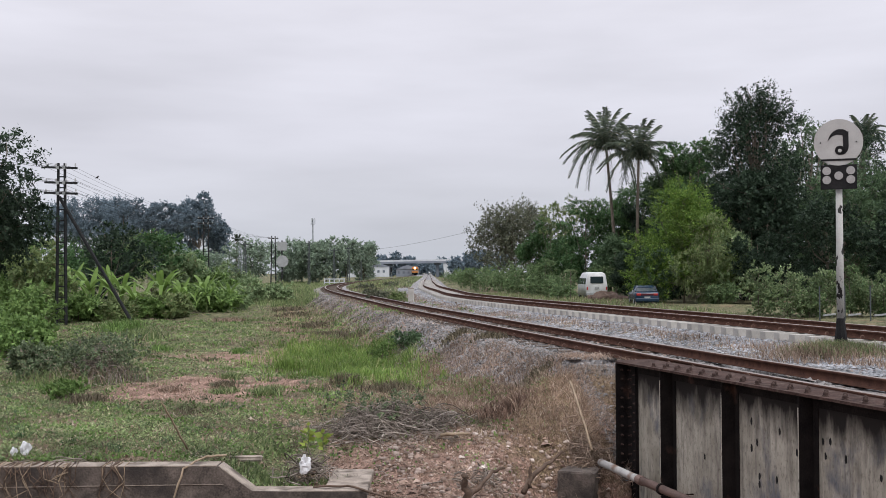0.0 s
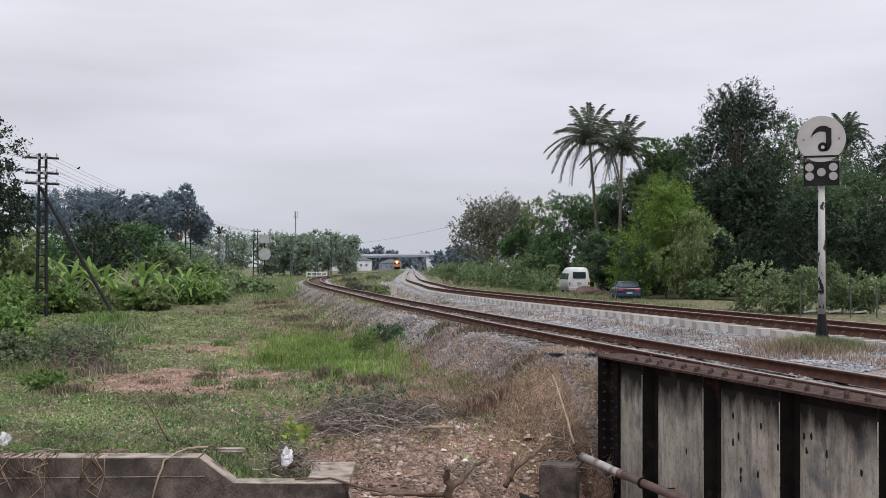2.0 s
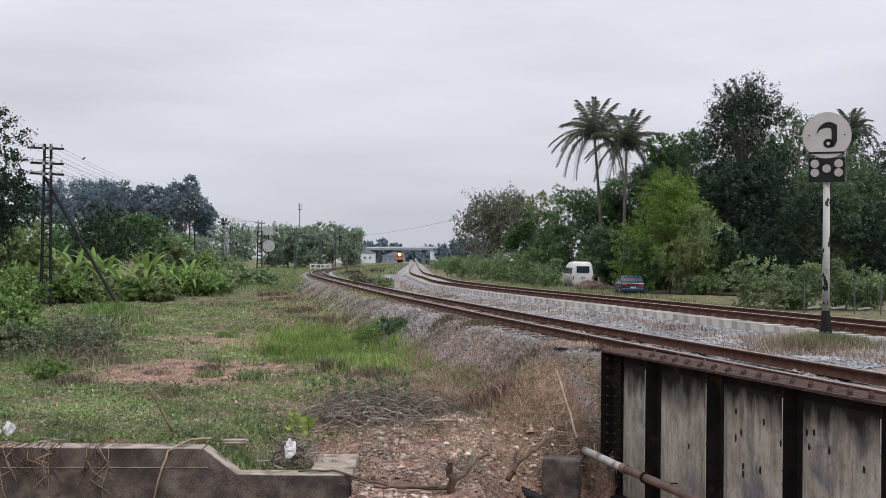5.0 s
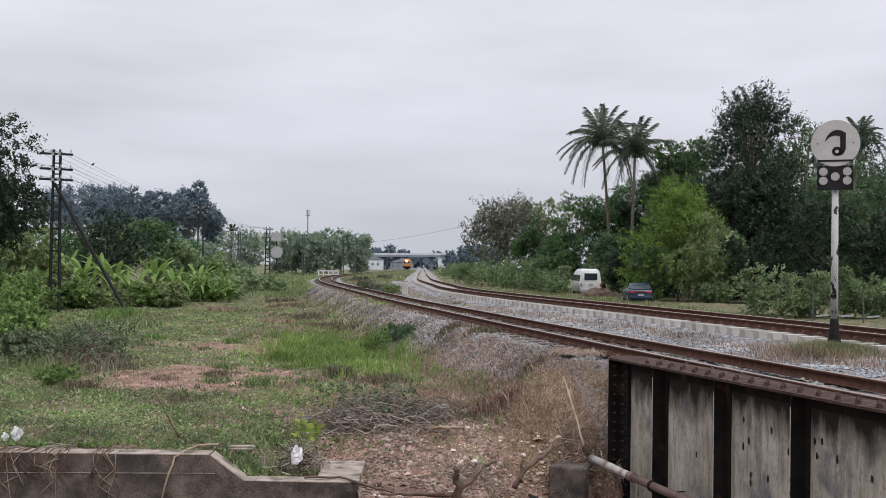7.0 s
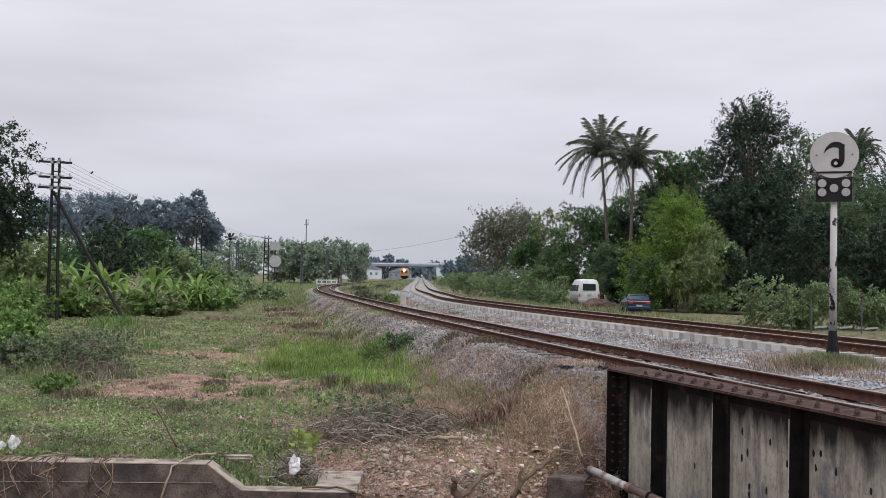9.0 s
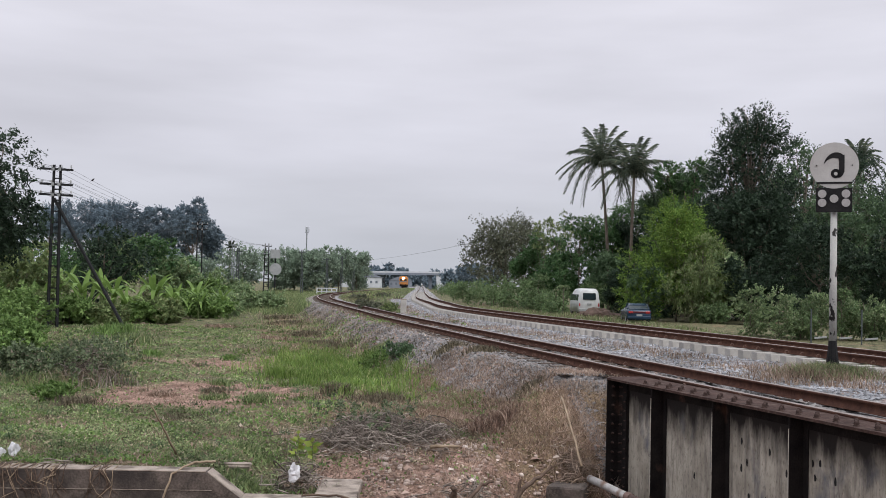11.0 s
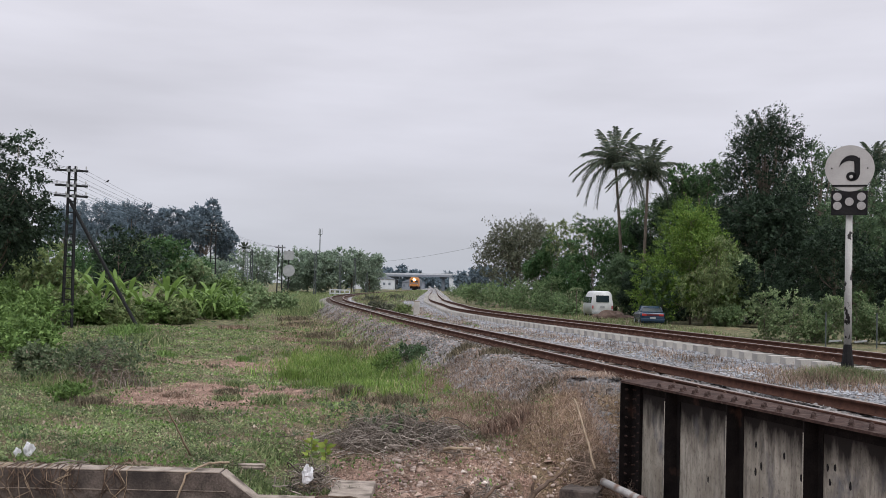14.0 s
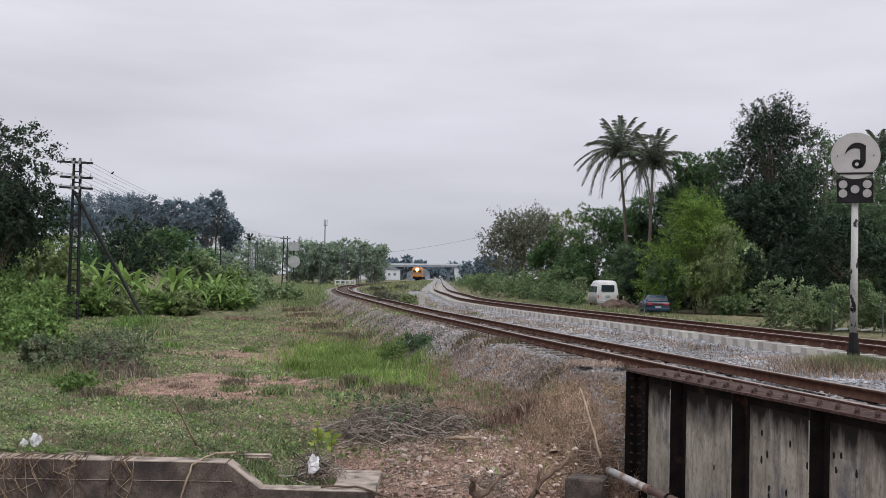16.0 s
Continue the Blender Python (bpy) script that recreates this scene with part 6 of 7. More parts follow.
    ln = (0.018 + 0.0011 * y[flat]) * RNG.uniform(0.6, 1.5, len(at))
    way = np.stack([np.cos(ang), np.sin(ang), RNG.normal(0.15, 0.4, len(at))], 1) * ln[:, None]
    side = np.stack([-np.sin(ang), np.cos(ang), RNG.normal(0, 0.35, len(at))], 1) * (ln * 0.32)[:, None]
    v = np.stack([at + side, at - side, at + way], 1).reshape(-1, 3)
    tagged(new("clover_mat", mesh_of("clover_mat", v, np.arange(len(v)).reshape(-1, 3), M_GRASS)), "low mat of small green leaves over the soil", "weeds", kind="stuff")
    k &= ~flat
    put("grass_mat", x[k], y[k], 0.05 + 0.0008 * y[k], 0.008 + 0.0004 * y[k], M_GRASS, "low matted green grass over brown soil", 0.9, 0.8, True)
    k = (lush + RNG.normal(0, 0.5, len(x)) < -0.35) & (RNG.random(len(x)) < 0.5) & (gr < 0.5) & (y > bank_edge(x) + 0.1)
    put("straw_mat", x[k], y[k], 0.045 + 0.0008 * y[k], 0.007 + 0.0003 * y[k], M_STRAW, "flattened bits of straw on bare soil", 1.6, 1.2, True)
    # weedy dry slope by the bridge
    n = 17000
    x, y = RNG.uniform(0.2, 2.9, n), RNG.uniform(8.4, 11.9, n) * DEPTH
    k = (y > bank_edge(x) - 0.15) & (RNG.random(n) < 0.12 + 0.88 * step(1.2, 2.2, x) + 0.3 * (ripple(x, y, 2.2, 4.0) > 0.4))
    put("dry_grass", x[k], y[k], 0.11, 0.008, M_STRAW_PALE, "matted dry straw on the bank beside the girder", 1.1, 1.2)
    n = 12000
    x, y = RNG.normal(0.7, 1.0, n), RNG.uniform(9.6, 12.4, n) * DEPTH
    k = (y > bank_edge(x)) & (x < 2.6) & (ripple(x, y, 1.7, 6.0) + 0.7 * ripple(x, y, 4.3, 2.0) > 0.1)
    put("dry_grass", x[k], y[k], 0.075, 0.007, M_STRAW_RED, "reddish dead grass on the bank beside the girder", 1.0, 1.0)
    n = 46000
    x, y = RNG.uniform(-1.6, 2.7, n), RNG.uniform(10.4, 16.0, n) * DEPTH
    k = (x - track_one(y) < -1.5 - 0.3 * ripple(x, y, 1.3, 3.0)) & (ripple(x, y, 2.1, 1.0) + 0.6 * ripple(x, y, 5.0, 4.0) > -0.75)
    x, y = x[k], y[k]
    k = RNG.random(len(x)) < 0.62
    put("dry_grass", x[k], y[k], 0.115, 0.007, M_STRAW, "low dry grass on the bank below the ballast", 0.9, 1.0)
    put("dry_grass", x[~k], y[~k], 0.075, 0.009, M_STRAW_RED, "low reddish dead grass on the bank below the ballast", 0.9, 1.0)
    n = 9000
    x, y = RNG.uniform(2.0, 3.15, n), RNG.uniform(10.1, 11.9, n) * DEPTH
    k = (x - track_one(y) < -1.15) & (y > bank_edge(x))
    put("dry_grass", x[k], y[k], 0.15, 0.008, M_STRAW_PALE, "bleached straw on the steep bank behind the girder's end", 1.0, 1.0, True)
    # tufts between the tracks
    n = 9000
    y = (9.5 + 34 * RNG.random(n) ** 1.6) * DEPTH
    x = track_two(y) - 2.05 + RNG.normal(0, 0.28, n)
    k = (x > track_one(y) + 0.75) & (ripple(x, y, 1.3, 1.0) > -0.2)
    put("dry_grass", x[k], y[k], 0.11, 0.01, M_STRAW, "thin dry grass between the tracks", 0.6, 0.8)
    n = 3800
    a = RNG.normal(0, 1, (n, 2))
    put("mound_grass", 6.2 + a[:, 0] * 0.3, 16.72 + a[:, 1] * 0.36, 0.2, 0.008, M_GRASS, "yellow-green tuft at the foot of the signal", 0.6, 0.7)
    a = RNG.normal(0, 1, (n, 2))
    put("mound_grass", 6.0 + a[:, 0] * 0.5, 16.65 + a[:, 1] * 0.5, 0.19, 0.008, M_STRAW, "dry tuft at the foot of the signal", 0.6, 0.7)
    # verge beyond the newer track
    n = 60000
    y = (13 + 62 * RNG.random(n) ** 1.3) * DEPTH
    x = track_two(y) + 2.4 + 13 * RNG.random(n) ** 1.3
    put("grass", x, y, 0.16 + 0.0017 * y, 0.02 + 0.00034 * y, M_GRASS, "green grass verge beyond the newer track", simple=True)
    k = RNG.random(n) < 0.25
    put("dry_grass", x[k], y[k], 0.2 + 0.0017 * y[k], 0.02 + 0.0003 * y[k], M_STRAW, "dry grass on the verge beyond the newer track", 0.5, 0.8, True)
    n = 15000
    y = (13 + 27 * RNG.random(n)) * DEPTH
    x = track_two(y) + 2.1 + 4.5 * RNG.random(n)
    k = ripple(x, y, 1.1, 3.0) + 0.6 * ripple(x, y, 2.9, 1.0) > -0.4
    put("grass", x[k], y[k], 0.19, 0.022, M_GRASS_BRIGHT, "rough green weeds on the near verge", 0.6, 0.8, True)
    put("dry_grass", x[~k], y[~k], 0.2, 0.02, M_WEED, "brown weeds on the near verge", 0.6, 0.8, True)
    n = 42000
    y = (46 + 90 * RNG.random(n)) * DEPTH
    x = track_one(y) - 1.6 - 16 * RNG.random(n) ** 1.4
    put("grass", x, y, 0.4, 0.05, M_GRASS, "tall rough grass farther along the old track", simple=True)
    n = 6000
    y = (60 + 140 * RNG.random(n)) * DEPTH
    u = RNG.random(n)
    x = track_one(y) + 1.5 + u * (track_two(y) - track_one(y) - 3.2)
    put("grass", x, y, 0.32, 0.05, M_GRASS, "green weeds between the diverging tracks", 0.5, 0.7)
    n = 9000
    y = (34 + 40 * RNG.random(n)) * DEPTH
    u = RNG.random(n)
    x = track_one(y) + 1.3 + u * (track_two(y) - track_one(y) - 3.9)
    k = ripple(x, y, 0.9, 2.0) + 0.6 * ripple(x, y, 2.4, 5.0) > 0.1
    put("grass", x[k], y[k], 0.2, 0.035, M_GRASS, "green weeds on the strip between the tracks", 0.6, 0.8, True)
    put("dry_grass", x[~k], y[~k], 0.17, 0.03, M_WEED, "brown weeds on the strip between the tracks", 0.7, 0.8, True)
    # weeds that creep up the ballast
    n = 9000
    y = (15 + 42 * RNG.random(n)) * DEPTH
    x = track_one(y) - 1.6 - np.abs(RNG.normal(0, 1.5, n))
    k = ripple(x, y, 1.6, 8.0) + 0.7 * ripple(x, y, 4.1, 3.0) > -0.1
    put("dry_grass", x[k], y[k], 0.12, 0.018, M_WEED, "brown weeds creeping up the old ballast", 0.6, 0.8)
    k = (ripple(x, y, 1.2, 1.0) + 0.7 * ripple(x, y, 3.1, 7.0) > -0.1) & (x < track_one(y) - 2.1)
    put("grass", x[k], y[k], 0.17, 0.022, M_GRASS, "green weeds creeping up the old ballast", 0.6, 0.8)
    # low broad-leaved weeds and dead leaves in the short grass
    x, y = field(60000, -26, 1.0, 8.3, 34, 1.6)
    d, st, gr = cover(x, y)
    k = (ripple(x, y, 1.4, 3.7) + 0.8 * ripple(x, y, 3.9, 0.5) > 0.15) & (gr < 0.5) & (RNG.random(len(x)) > d)
    at = np.stack([x[k], y[k], ground_z(x[k], y[k]) + 0.02], 1)
    up = np.tile([0, 0, 0.7], (len(at), 1))
    v, f = leaves(at, up, 0.035 + 0.0012 * y[k], 0.022 + 0.0008 * y[k], 0.0, 0.8)
    tagged(new("weed_leaf", mesh_of("weed_leaf", v, f, M_LEAF_MID)), "low broad-leaved green weeds in the short grass", "weeds", kind="stuff")
    k = RNG.random(len(x)) < 0.16
    at = np.stack([x[k], y[k], ground_z(x[k], y[k]) + 0.015], 1)
    v, f = leaves(at, np.tile([0, 0, 0.2], (len(at), 1)), 0.04 + 0.001 * y[k], 0.025 + 0.0006 * y[k], 0.0, 1.0)
    tagged(new("dead_leaf", mesh_of("dead_leaf", v, f, M_STRAW)), "pale dead leaves and scraps on the field", "dead leaves", kind="stuff")
    n = 6000
    y = (60 + 140 * RNG.random(n)) * DEPTH
    u = RNG.random(n)
    x = track_one(y) + 1.5 + u * (track_two(y) - track_one(y) - 3.2)
    put("dry_grass", x, y, 0.26, 0.05, M_WEED, "brown weeds between the diverging tracks", 0.5, 0.7, True)


scatter_grass()


def scattered_tufts(n, mat, label, height, seed):
    rng = np.random.default_rng(seed)
    y = 8.6 + 30 * rng.random(n) ** 1.4
    x = -0.62 * y + (0.62 * y - 1.0) * rng.random(n)
    k = (x - track_one(y * DEPTH) < -2.2) & (y * DEPTH > bank_edge(x) + 0.4)
    x, y = x[k], y[k] * DEPTH
    i = np.repeat(np.arange(len(x)), 46)
    size = rng.uniform(0.5, 1.5, len(x))[i]
    a = rng.normal(0, 0.06, (len(i), 2)) * size[:, None]
    px, py = x[i] + a[:, 0], y[i] + a[:, 1]
    v, f = blades(np.stack([px, py, ground_z(px, py) - 0.01], 1), height * size, 0.008 + 0.0004 * py, 0.7, 0.7, True)
    tagged(new("small_tuft", mesh_of("small_tuft", v, f, mat)), label, "weeds", kind="stuff")


scattered_tufts(150, M_WEED, "small dull brown weed tufts on the field", 0.11, 21)
scattered_tufts(130, M_LEAF_DEEP, "small dark green weed tufts on the field", 0.1, 22)
scattered_tufts(120, M_STRAW_PALE, "small bleached straw tufts on the field", 0.08, 23)


def weed(name, x, y, r, h, n, mat, label, blade=0.012, lean=0.7):
    a = RNG.normal(0, 0.42, (n, 2)) * r
    b = on_ground(x, y)
    at = np.stack([a[:, 0], a[:, 1], ground_z(x + a[:, 0], b[1] + a[:, 1]) - b[2] - 0.01], 1)
    v, f = blades(at, h, blade, lean, 0.6)
    ob = new(name, mesh_of(name, v, f, mat))
    ob.location = on_ground(x, y)
    return tagged(ob, label, "weed", "weeds on the field", "stuff")


for x, y, r, h, m in [(0.8, 10.9, 0.35, 0.2, M_STRAW_RED), (1.5, 11.6, 0.3, 0.12, M_WEED), (-1.9, 14.2, 0.3, 0.25, M_WEED), (-3.1, 12.8, 0.3, 0.16, M_GRASS), (-4.4, 15.0, 0.25, 0.14, M_GRASS), (-4.0, 13.2, 0.3, 0.12, M_GRASS), (-6.0, 12.2, 0.4, 0.2, M_WEED), (-0.9, 13.0, 0.5, 0.24, M_WEED), (-3.9, 25.0, 0.6, 0.22, M_WEED), (-2.9, 23.0, 0.5, 0.22, M_WEED), (-5.8, 26.0, 0.6, 0.2, M_STRAW), (-5.4, 30.0, 0.7, 0.25, M_WEED), (-7.4, 36.0, 0.8, 0.25, M_WEED), (-9.0, 42.0, 1.0, 0.25, M_WEED), (-9.8, 33.0, 0.8, 0.2, M_STRAW), (-2.2, 8.8, 0.35, 0.14, M_GRASS), (-1.3, 8.75, 0.3, 0.12, M_GRASS), (-2.4, 9.8, 0.3, 0.12, M_GRASS), (0.95, 11.0, 0.3, 0.22, M_STRAW_RED), (-4.2, 13.9, 0.25, 0.12, M_WEED), (-5.0, 13.3, 0.25, 0.1, M_STRAW), (-3.6, 16.9, 0.35, 0.3, M_GRASS_BRIGHT), (-2.9, 17.5, 0.3, 0.25, M_GRASS_BRIGHT), (1.0, 15.2, 0.4, 0.16, M_WEED), (0.3, 16.4, 0.4, 0.16, M_WEED), (-5.8, 20.5, 0.2, 0.16, M_LEAF_MID), (-3.4, 20.5, 0.2, 0.16, M_LEAF_MID), (-8.2, 21.0, 0.3, 0.2, M_LEAF_MID), (-1.6, 20.5, 0.4, 0.16, M_GRASS), (-0.9, 17.5, 0.4, 0.16, M_GRASS), (-10, 24, 0.8, 0.4, M_GRASS), (-12, 27, 0.9, 0.45, M_LEAF_MID)]:
    weed("weed_tuft", x, y, r, h, int(260 + 420 * r), m, {"reddish_dry_weed": "reddish-brown dry weed tuft on the bank", "dull_brown_weeds": "dull brown dry weed tuft on the ground", "dry_straw": "pale dry weed tuft on the ground"}.get(m.name, "green weed tuft on the field"), 0.012 + 0.0006 * y)
tree("bush", -7.0, 14.8, -0.1, 1.15, M_LEAF_GREY, "greyish-green low bush with dry stems on the field", 3300, 0.07, 0.0, 14, category="bush", trunk=0.016)
weed("dry_stems", -7.1, 14.7, 1.1, 0.42, 520, M_STRAW, "tall dry grass stems in the low bush", 0.009, 0.7)
weed("dry_stems", -7.6, 14.4, 1.2, 0.36, 520, M_LEAF_SCRUB, "tall green grass stems in the low bush", 0.012, 0.7)
weed("dry_stems", -6.5, 14.3, 0.8, 0.3, 200, M_TWIG, "brown dry stems beside the low bush", 0.009, 0.7)
tree("bush", -8.6, 15.2, -0.35, 0.8, M_LEAF_GREY, "low green bush on the field", 2600, 0.085, 0.0, 10, category="bush", trunk=0.016)
tree("bush", -8.4, 12.4, -0.6, 0.6, M_LEAF_MID, "low leafy green weeds by the ditch", 2200, 0.07, 0.0, 9, category="bush", trunk=0.016)
tree("bush", -6.6, 12.7, -0.66, 0.5, M_LEAF_MID, "small leafy green weeds on the field", 1600, 0.07, 0.0, 8, category="bush", trunk=0.016)
tree("bush", -11.3, 19.0, -0.05, 1.5, M_LEAF_MID, "leafy green bush at the field's edge", 4200, 0.12, 0.0, 12, category="bush", trunk=0.014)
tree("bush", -12.9, 20.5, 0.4, 1.5, M_LEAF_MID, "leafy bush at the field's edge", 4200, 0.12, 0.0, 12, category="bush", trunk=0.014)
tree("bush", -14.6, 24.6, 0.8, 1.6, M_LEAF_MID, "leafy green bush before the telegraph pole", 4200, 0.15, 0.0, 12, category="bush", trunk=0.014)
tree("bush", -2.2, 35.0, 0.28, 0.5, M_LEAF_SCRUB, "olive bush beside the concrete marker post", 1800, 0.1, 0.0, 9, category="bush", trunk=0.014)
tree("bush", -3.3, 39.0, 0.08, 0.8, M_LEAF_DRY, "low brownish scrub between the tracks", 2000, 0.1, 0.0, 9, category="bush", trunk=0.014)


tree("bush", -0.95, 18.3, -0.3, 0.55, M_LEAF_DEEP, "small dark green shrub at the foot of the ballast", 2200, 0.06, 0.0, 12, category="bush", trunk=0.014, rise=0.5)
tree("bush", -1.5, 17.9, -0.42, 0.4, M_LEAF_MID, "small leafy green shrub in the fresh grass", 1300, 0.06, 0.0, 8, category="bush", trunk=0.014, rise=0.5)
for x, y, top, r in [(-4.6, 46.0, 0.05, 0.8), (-6.2, 58.0, 0.15, 0.9), (-4.8, 66.0, 0.2, 1.0)]:
    tree("bush", x, y, top, r, M_LEAF_DRY, "low dry scrub on the strip between the tracks", 1100, 0.13, 0.0, 8, group="scrub between tracks", category="bush", trunk=0.012)


# ---- dead wood and litter ----
def twig_heap(name, x, y, rx, ry, h, n, label, thick=0.0042, length=0.7, mat=None):
    """Curved bare twigs, tangled."""
    a = RNG.uniform(0, 6.28, n)
    place = on_ground(x, y)
    y, ry = y * DEPTH, ry * DEPTH
    q = np.minimum(np.abs(RNG.normal(0, 0.62, n)), 1.5) * (0.8 + 0.3 * np.sin(3 * a + x) + 0.2 * np.sin(5 * a + 2 * y))
    px, py = q * np.cos(a) * rx, q * np.sin(a) * ry
    top = h * np.clip(1 - q**1.6, 0.05, 1) * (0.35 + 0.65 * RNG.random(n)) * (0.75 + 0.35 * ripple(px, py, 4.0))
    pz = ground_z(x + px, y + py) - float(ground_z(x, y)) + top
    way = swell(n) * np.array([1, 1, 0.45])
    bend = swell(n) * 1.5
    ln = length * RNG.uniform(0.4, 1.4, n)
    k = 5
    v, f = [], []
    s = np.linspace(-0.5, 0.5, k)
    pts = np.stack([px, py, pz], 1)[:, None, :] + way[:, None, :] * (s[None, :, None] * ln[:, None, None]) + bend[:, None, :] * ((0.25 - s**2)[None, :, None] * ln[:, None, None])
    low = ground_z(x + pts[..., 0], y + pts[..., 1]) - float(ground_z(x, y)) + 0.005
    pts[..., 2] = np.maximum(pts[..., 2], low)
    side = np.cross(way, (0, 0, 1.0))
    side /= np.linalg.norm(side, axis=1)[:, None] + 1e-9
    t = thick * RNG.uniform(0.45, 1.25, n) ** 2 * 1.3
    off = np.stack([side, np.tile([0, 0, 1.0], (n, 1)) - side * 0.5, np.tile([0, 0, -1.0], (n, 1)) - side * 0.5], 1) * t[:, None, None]
    v = (pts[:, :, None, :] + off[:, None, :, :]).reshape(-1, 3)
    base = np.arange(n)[:, None, None, None] * (k * 3)
    i = np.arange(k - 1)[None, :, None, None] * 3
    j = np.arange(3)[None, None, :, None]
    j2 = (j + 1) % 3
    f = np.concatenate([base + i + j, base + i + j2, base + i + 3 + j2, base + i + 3 + j], -1).reshape(-1, 4)
    ob = new(name, mesh_of(name, v, f, mat or M_TWIG))
    ob.location = place
    return tagged(ob, label, "dead brush", kind="stuff")


twig_heap("brush", -7.0, 14.7, 0.95, 0.5, 0.75, 300, "bare dry stems in the greyish bush on the field", 0.0042, 0.5)
twig_heap("brush", -0.8, 10.5, 1.15, 0.55, 0.38, 1100, "grey tangled pile of dead twigs and vines", 0.0036, 0.5)
twig_heap("brush", -1.25, 10.3, 0.6, 0.35, 0.36, 420, "dense heap of pale dead vines on the bank", 0.0036, 0.4)
twig_heap("brush", -0.1, 10.45, 0.7, 0.4, 0.25, 330, "low scatter of pale dead vines beside the heap", 0.0034, 0.38)
twig_heap("brush", -1.65, 8.75, 0.5, 0.2, 0.42, 120, "dry bare twigs growing beside the low wall", 0.006, 0.4)
twig_heap("brush", 0.5, 8.6, 1.4, 0.8, 0.06, 150, "scattered dead twigs on the earth bank", 0.0045, 0.35)
twig_heap("brush", 2.0, 10.2, 0.35, 0.4, 0.2, 360, "pale dry straw caught by the girder's end", 0.0042, 0.4, M_STRAW_PALE)
twig_heap("brush", -4.4, 8.38, 0.9, 0.1, 0.05, 60, "dry vines hanging over the ditch wall", 0.0035, 0.35)


tree("bush", -0.95, 10.7, -0.6, 0.9, M_LEAF_GREY, "half-dead dark weeds inside the pile of twigs", 1700, 0.05, 0.0, 16, category="bush", trunk=0.012)


def stick(pts, r0, r1, label, mat=None, name="stick"):
    rng = random.Random(int(pts[0][0] * 1000))
    line = [Vector((p[0], p[1] * DEPTH, p[2])) for p in pts]
    knees = []
    for a, b in zip(line, line[1:]):
        for t in (0.0, 0.25, 0.5, 0.75):
            knees.append(a.lerp(b, t) + Vector((rng.uniform(-1, 1), rng.uniform(-1, 1), rng.uniform(-1, 1))) * (0.55 * r0 if t or knees else 0))
    bm = bent(bmesh.new(), knees + [line[-1]], r0, r1, 7)
    for v in bm.verts:
        v.co += Vector((rng.uniform(-1, 1), rng.uniform(-1, 1), rng.uniform(-1, 1))) * 0.12 * r0
    return tagged(new(name, finish(name, bm, mat or M_STICK, True)), label, "stick", "loose sticks")


stick([(-3.36, 8.62, -0.3), (-3.3, 8.85, -0.6), (-3.22, 9.1, -0.97)], 0.01, 0.015, "leaning bare stick stuck in the grass")
stick([(1.77, 10.2, -0.31), (1.85, 9.95, -0.6), (1.97, 9.65, -1.15)], 0.014, 0.018, "leaning brown stick stuck in the straw bank")
stick([(-2.55, 8.5, -0.90), (-2.75, 8.4, -0.89), (-2.95, 8.2, -0.97), (-3.02, 8.12, -1.3), (-3.15, 8.1, -1.8)], 0.014, 0.011, "crooked pale branch hanging over the wall")
stick([(-1.5, 8.3, -1.22), (-1.1, 8.32, -1.21), (-0.75, 8.1, -1.24), (-0.35, 7.95, -1.28), (0.1, 7.9, -1.25)], 0.012, 0.016, "long curved root across the slab", M_ROOT)
stick([(0.26, 8.0, -1.4), (0.24, 7.95, -1.15), (0.2, 7.95, -0.98)], 0.055, 0.03, "dark broken stump sticking out of the earth", M_ROOT, "root_stump")
stick([(0.25, 8.0, -1.25), (0.42, 8.1, -1.15), (0.55, 8.2, -1.02), (0.68, 8.25, -1.0)], 0.03, 0.015, "forked dead root on the bank", M_ROOT, "root")
stick([(0.2, 8.0, -1.3), (-0.2, 7.95, -1.27), (-0.6, 7.9, -1.26)], 0.03, 0.015, "dead root lying on the earth", M_ROOT, "root")
stick([(0.9, 8.3, -1.3), (1.05, 8.4, -1.1), (1.25, 8.55, -1.0), (1.4, 8.6, -0.9)], 0.035, 0.015, "dark gnarled root on the bank", M_ROOT, "root")
stick([(0.98, 8.32, -1.25), (1.0, 8.35, -1.0)], 0.03, 0.015, "short dark root stub", M_ROOT, "root")
stick([(-0.05, 10.0, -1.02), (0.35, 10.0, -1.0)], 0.026, 0.018, "broken pale piece of wood on the earth", M_STICK, "wood_piece")


def hanging_vines():
    rng = random.Random(9)
    for k in range(64):
        x = -5.35 + 0.95 * rng.random() ** 1.3 if k < 44 else rng.choice((-4.3, -3.78, -3.65)) + rng.uniform(-0.12, 0.12)
        w = [rng.uniform(-0.07, 0.07) for _ in range(4)]
        drop = rng.uniform(0.15, 0.75)
        root = rng.random() < 0.6
        stick([(x, 8.36, -0.93), (x + w[0], 8.215, -0.95), (x + w[1], 8.212, -0.95 - drop * 0.35), (x + w[2] * 2, 8.21, -0.95 - drop * 0.7), (x + w[3] * 3, 8.21, -0.95 - drop)], rng.uniform(0.004, 0.008), 0.003,
              "thin brown root hanging down the ditch wall" if root else "thin dry vine hanging down the ditch wall", M_ROOT if root else M_STICK, "root" if root else "vine")


hanging_vines()


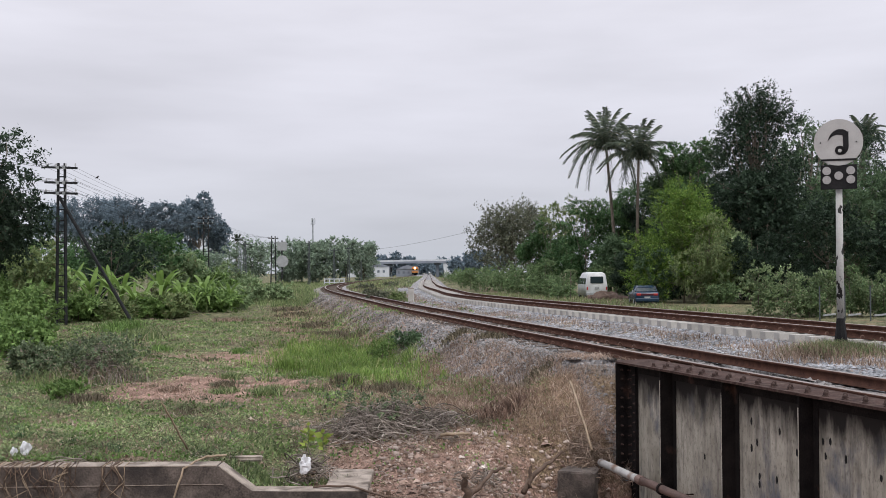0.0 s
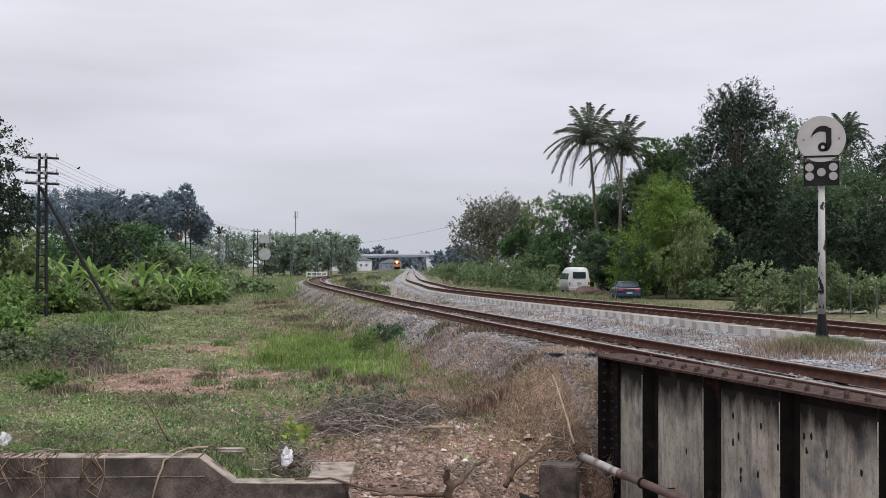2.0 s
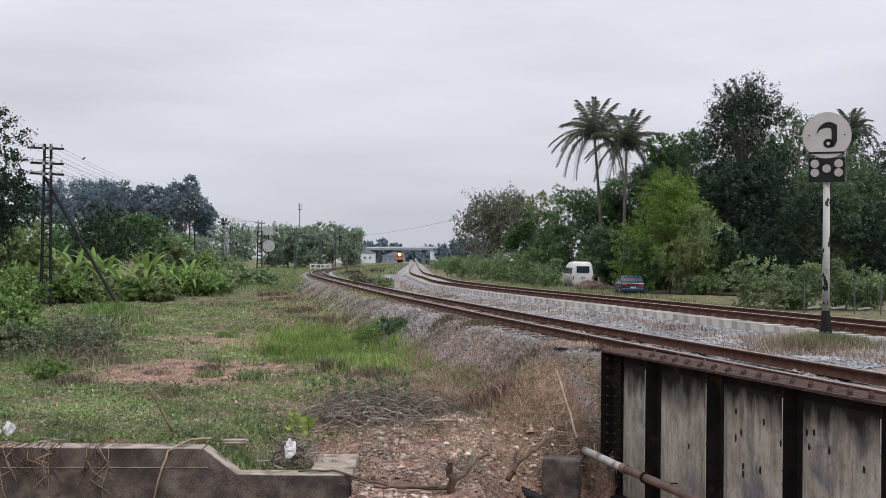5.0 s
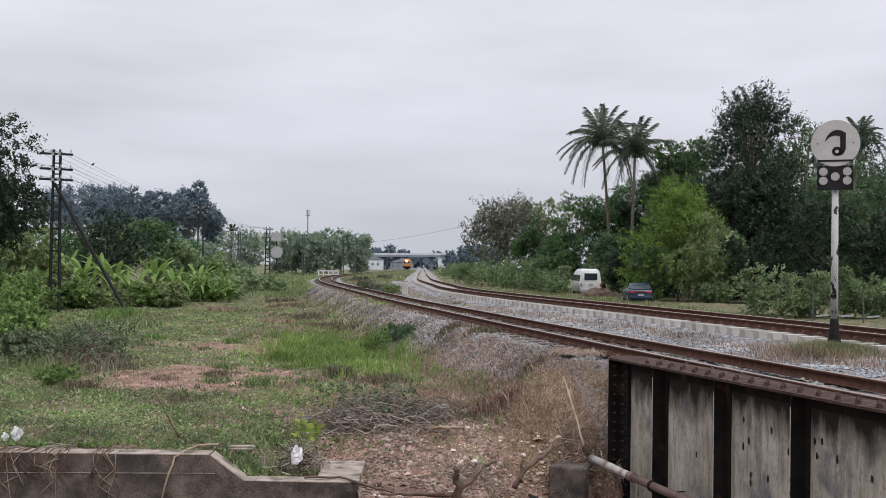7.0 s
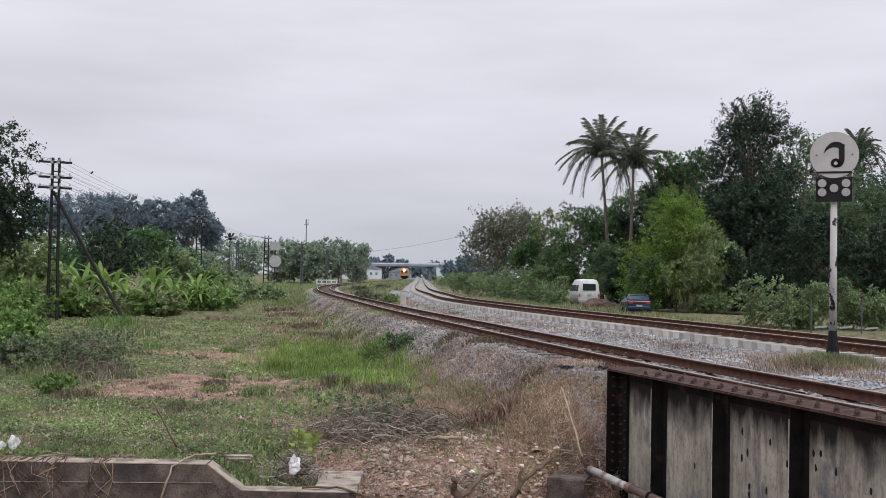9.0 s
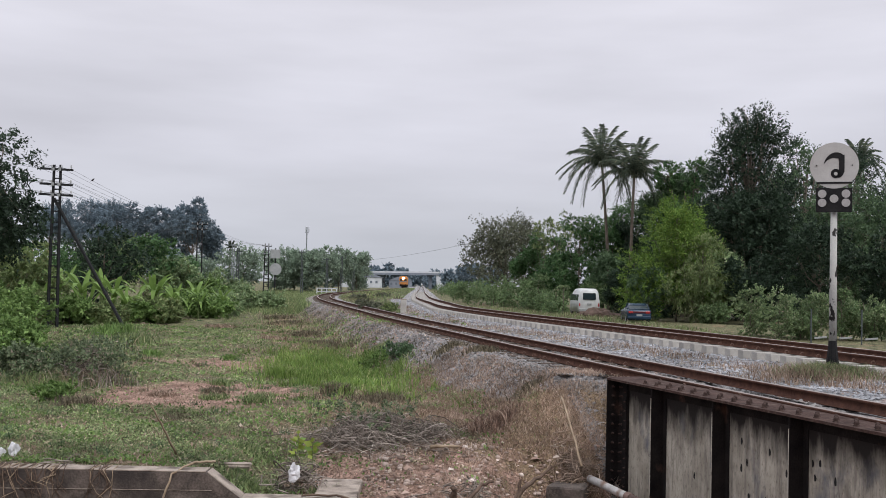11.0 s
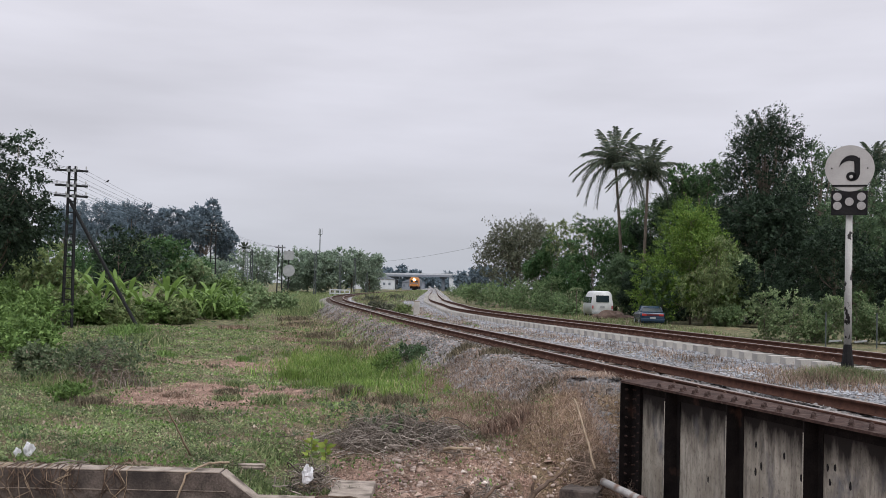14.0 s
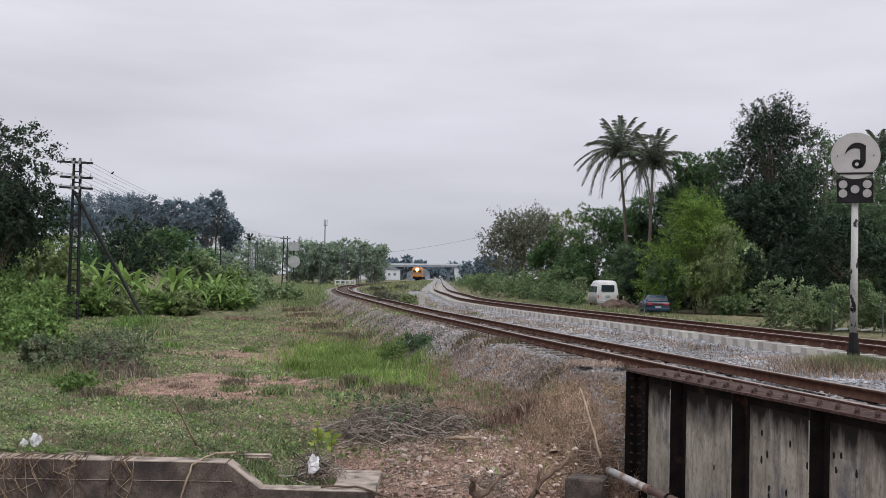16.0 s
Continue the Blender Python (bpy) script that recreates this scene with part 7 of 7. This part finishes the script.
def litter(x, y, z, s, label):
    """A crumpled plastic bag."""
    bm = bmesh.new()
    bmesh.ops.create_icosphere(bm, subdivisions=3, radius=s)
    for v in bm.verts:
        v.co *= 1 + 0.75 * noise.noise(v.co * 1.6 / s + Vector((x, y, 0))) + 0.4 * abs(noise.noise(v.co * 4.5 / s))
        v.co.x *= 0.75
        v.co.y *= 0.6
        v.co.z *= 1.15
    ob = new("plastic_bag", finish("plastic_bag", bm, M_PLASTIC))
    ob.location = (x, y * DEPTH, z)
    return tagged(ob, label, "litter", "plastic litter")


litter(-1.62, 8.45, -1.01, 0.078, "crumpled white plastic bag caught on twigs")
litter(-5.05, 8.75, on_ground(-5.05, 8.75)[2] + 0.06, 0.07, "crumpled white plastic scrap in the grass")
litter(-5.16, 8.7, on_ground(-5.16, 8.7)[2] + 0.04, 0.045, "torn white plastic scrap in the grass")


def hose(x, y):
    """A short end of black corrugated hose."""
    ob = thing("hose", on_ground(x, y, 0.05), "short end of black corrugated hose on the bank", "hose", turn=-35)
    part("tube", rod(bmesh.new(), (-0.2, 0, 0.05), (0.34, 0, -0.09), 0.058, sides=14), M_TYRE, ob)
    for k in range(15):
        t = k / 14
        part("ridge", rod(bmesh.new(), (-0.19 + 0.5 * t, 0, 0.047 - 0.13 * t), (-0.172 + 0.5 * t, 0, 0.043 - 0.13 * t), 0.07, sides=14), M_TYRE, ob)


hose(1.36, 9.8)


def young_plant(x, y, h, label):
    ob = thing("young_plant", on_ground(x, y), label, "plant")
    part("stem", rod(bmesh.new(), (0, 0, 0), (0, 0, h), 0.008, 0.005, 5), M_LEAF_SCRUB, ob)
    rng = np.random.default_rng(3)
    for q in range(20):
        at = np.array([[0, 0, h * rng.uniform(0.5, 1.0)]])
        a = q * 2.4
        v, f = leaves(at, np.array([[math.cos(a), math.sin(a), 0.5]]), 0.13, 0.075, 0.25, 0.25)
        part("leaf", mesh_of("leaf", v, f, M_SEEDLING if q % 4 else M_LEAF_BANANA), None, ob)


def sapling(x, y, h):
    ob = thing("sapling", on_ground(x, y), "slender young tree with a pale umbrella of leaves", "young tree")
    part("stem", bent(bmesh.new(), [(0, 0, 0), (0.03, 0, h * 0.5), (-0.02, 0, h * 0.97)], 0.045, 0.025, 6), M_BARK, ob)
    for q in range(9):
        a = q * 0.7
        n = 26
        u = np.linspace(0.15, 1, n)
        at = np.stack([0.5 * u * math.cos(a), 0.5 * u * math.sin(a), h * 0.97 + 0.16 * u - 0.3 * u * u], 1)
        v, f = leaves(at, np.tile([math.cos(a), math.sin(a), 0.0], (n, 1)), 0.16, 0.08, 0.3, 0.5)
        part("leaf_spray", mesh_of("leaf_spray", v, f, M_LEAF_PALE), None, ob)


sapling(10.2, 57.9, 2.45)
young_plant(-1.72, 9.2, 0.62, "small yellow-green broad-leaved seedling among twigs")
young_plant(-1.55, 9.3, 0.55, "small green broad-leaved seedling among twigs")


# ---- what moves ----
def motions():
    """The train comes on along the old track, slowly, from under the flyover."""
    rows = []
    for t in np.arange(0.0, 16.01, 1.0):
        y = 464.0 - 9.8 * t - 0.03 * t * t
        rows.append((float(t), pose(float(track_one(y)), y, 0.0, 0, 0, along(track_one, y + 5))))
    walk(TRAIN, rows)


motions()
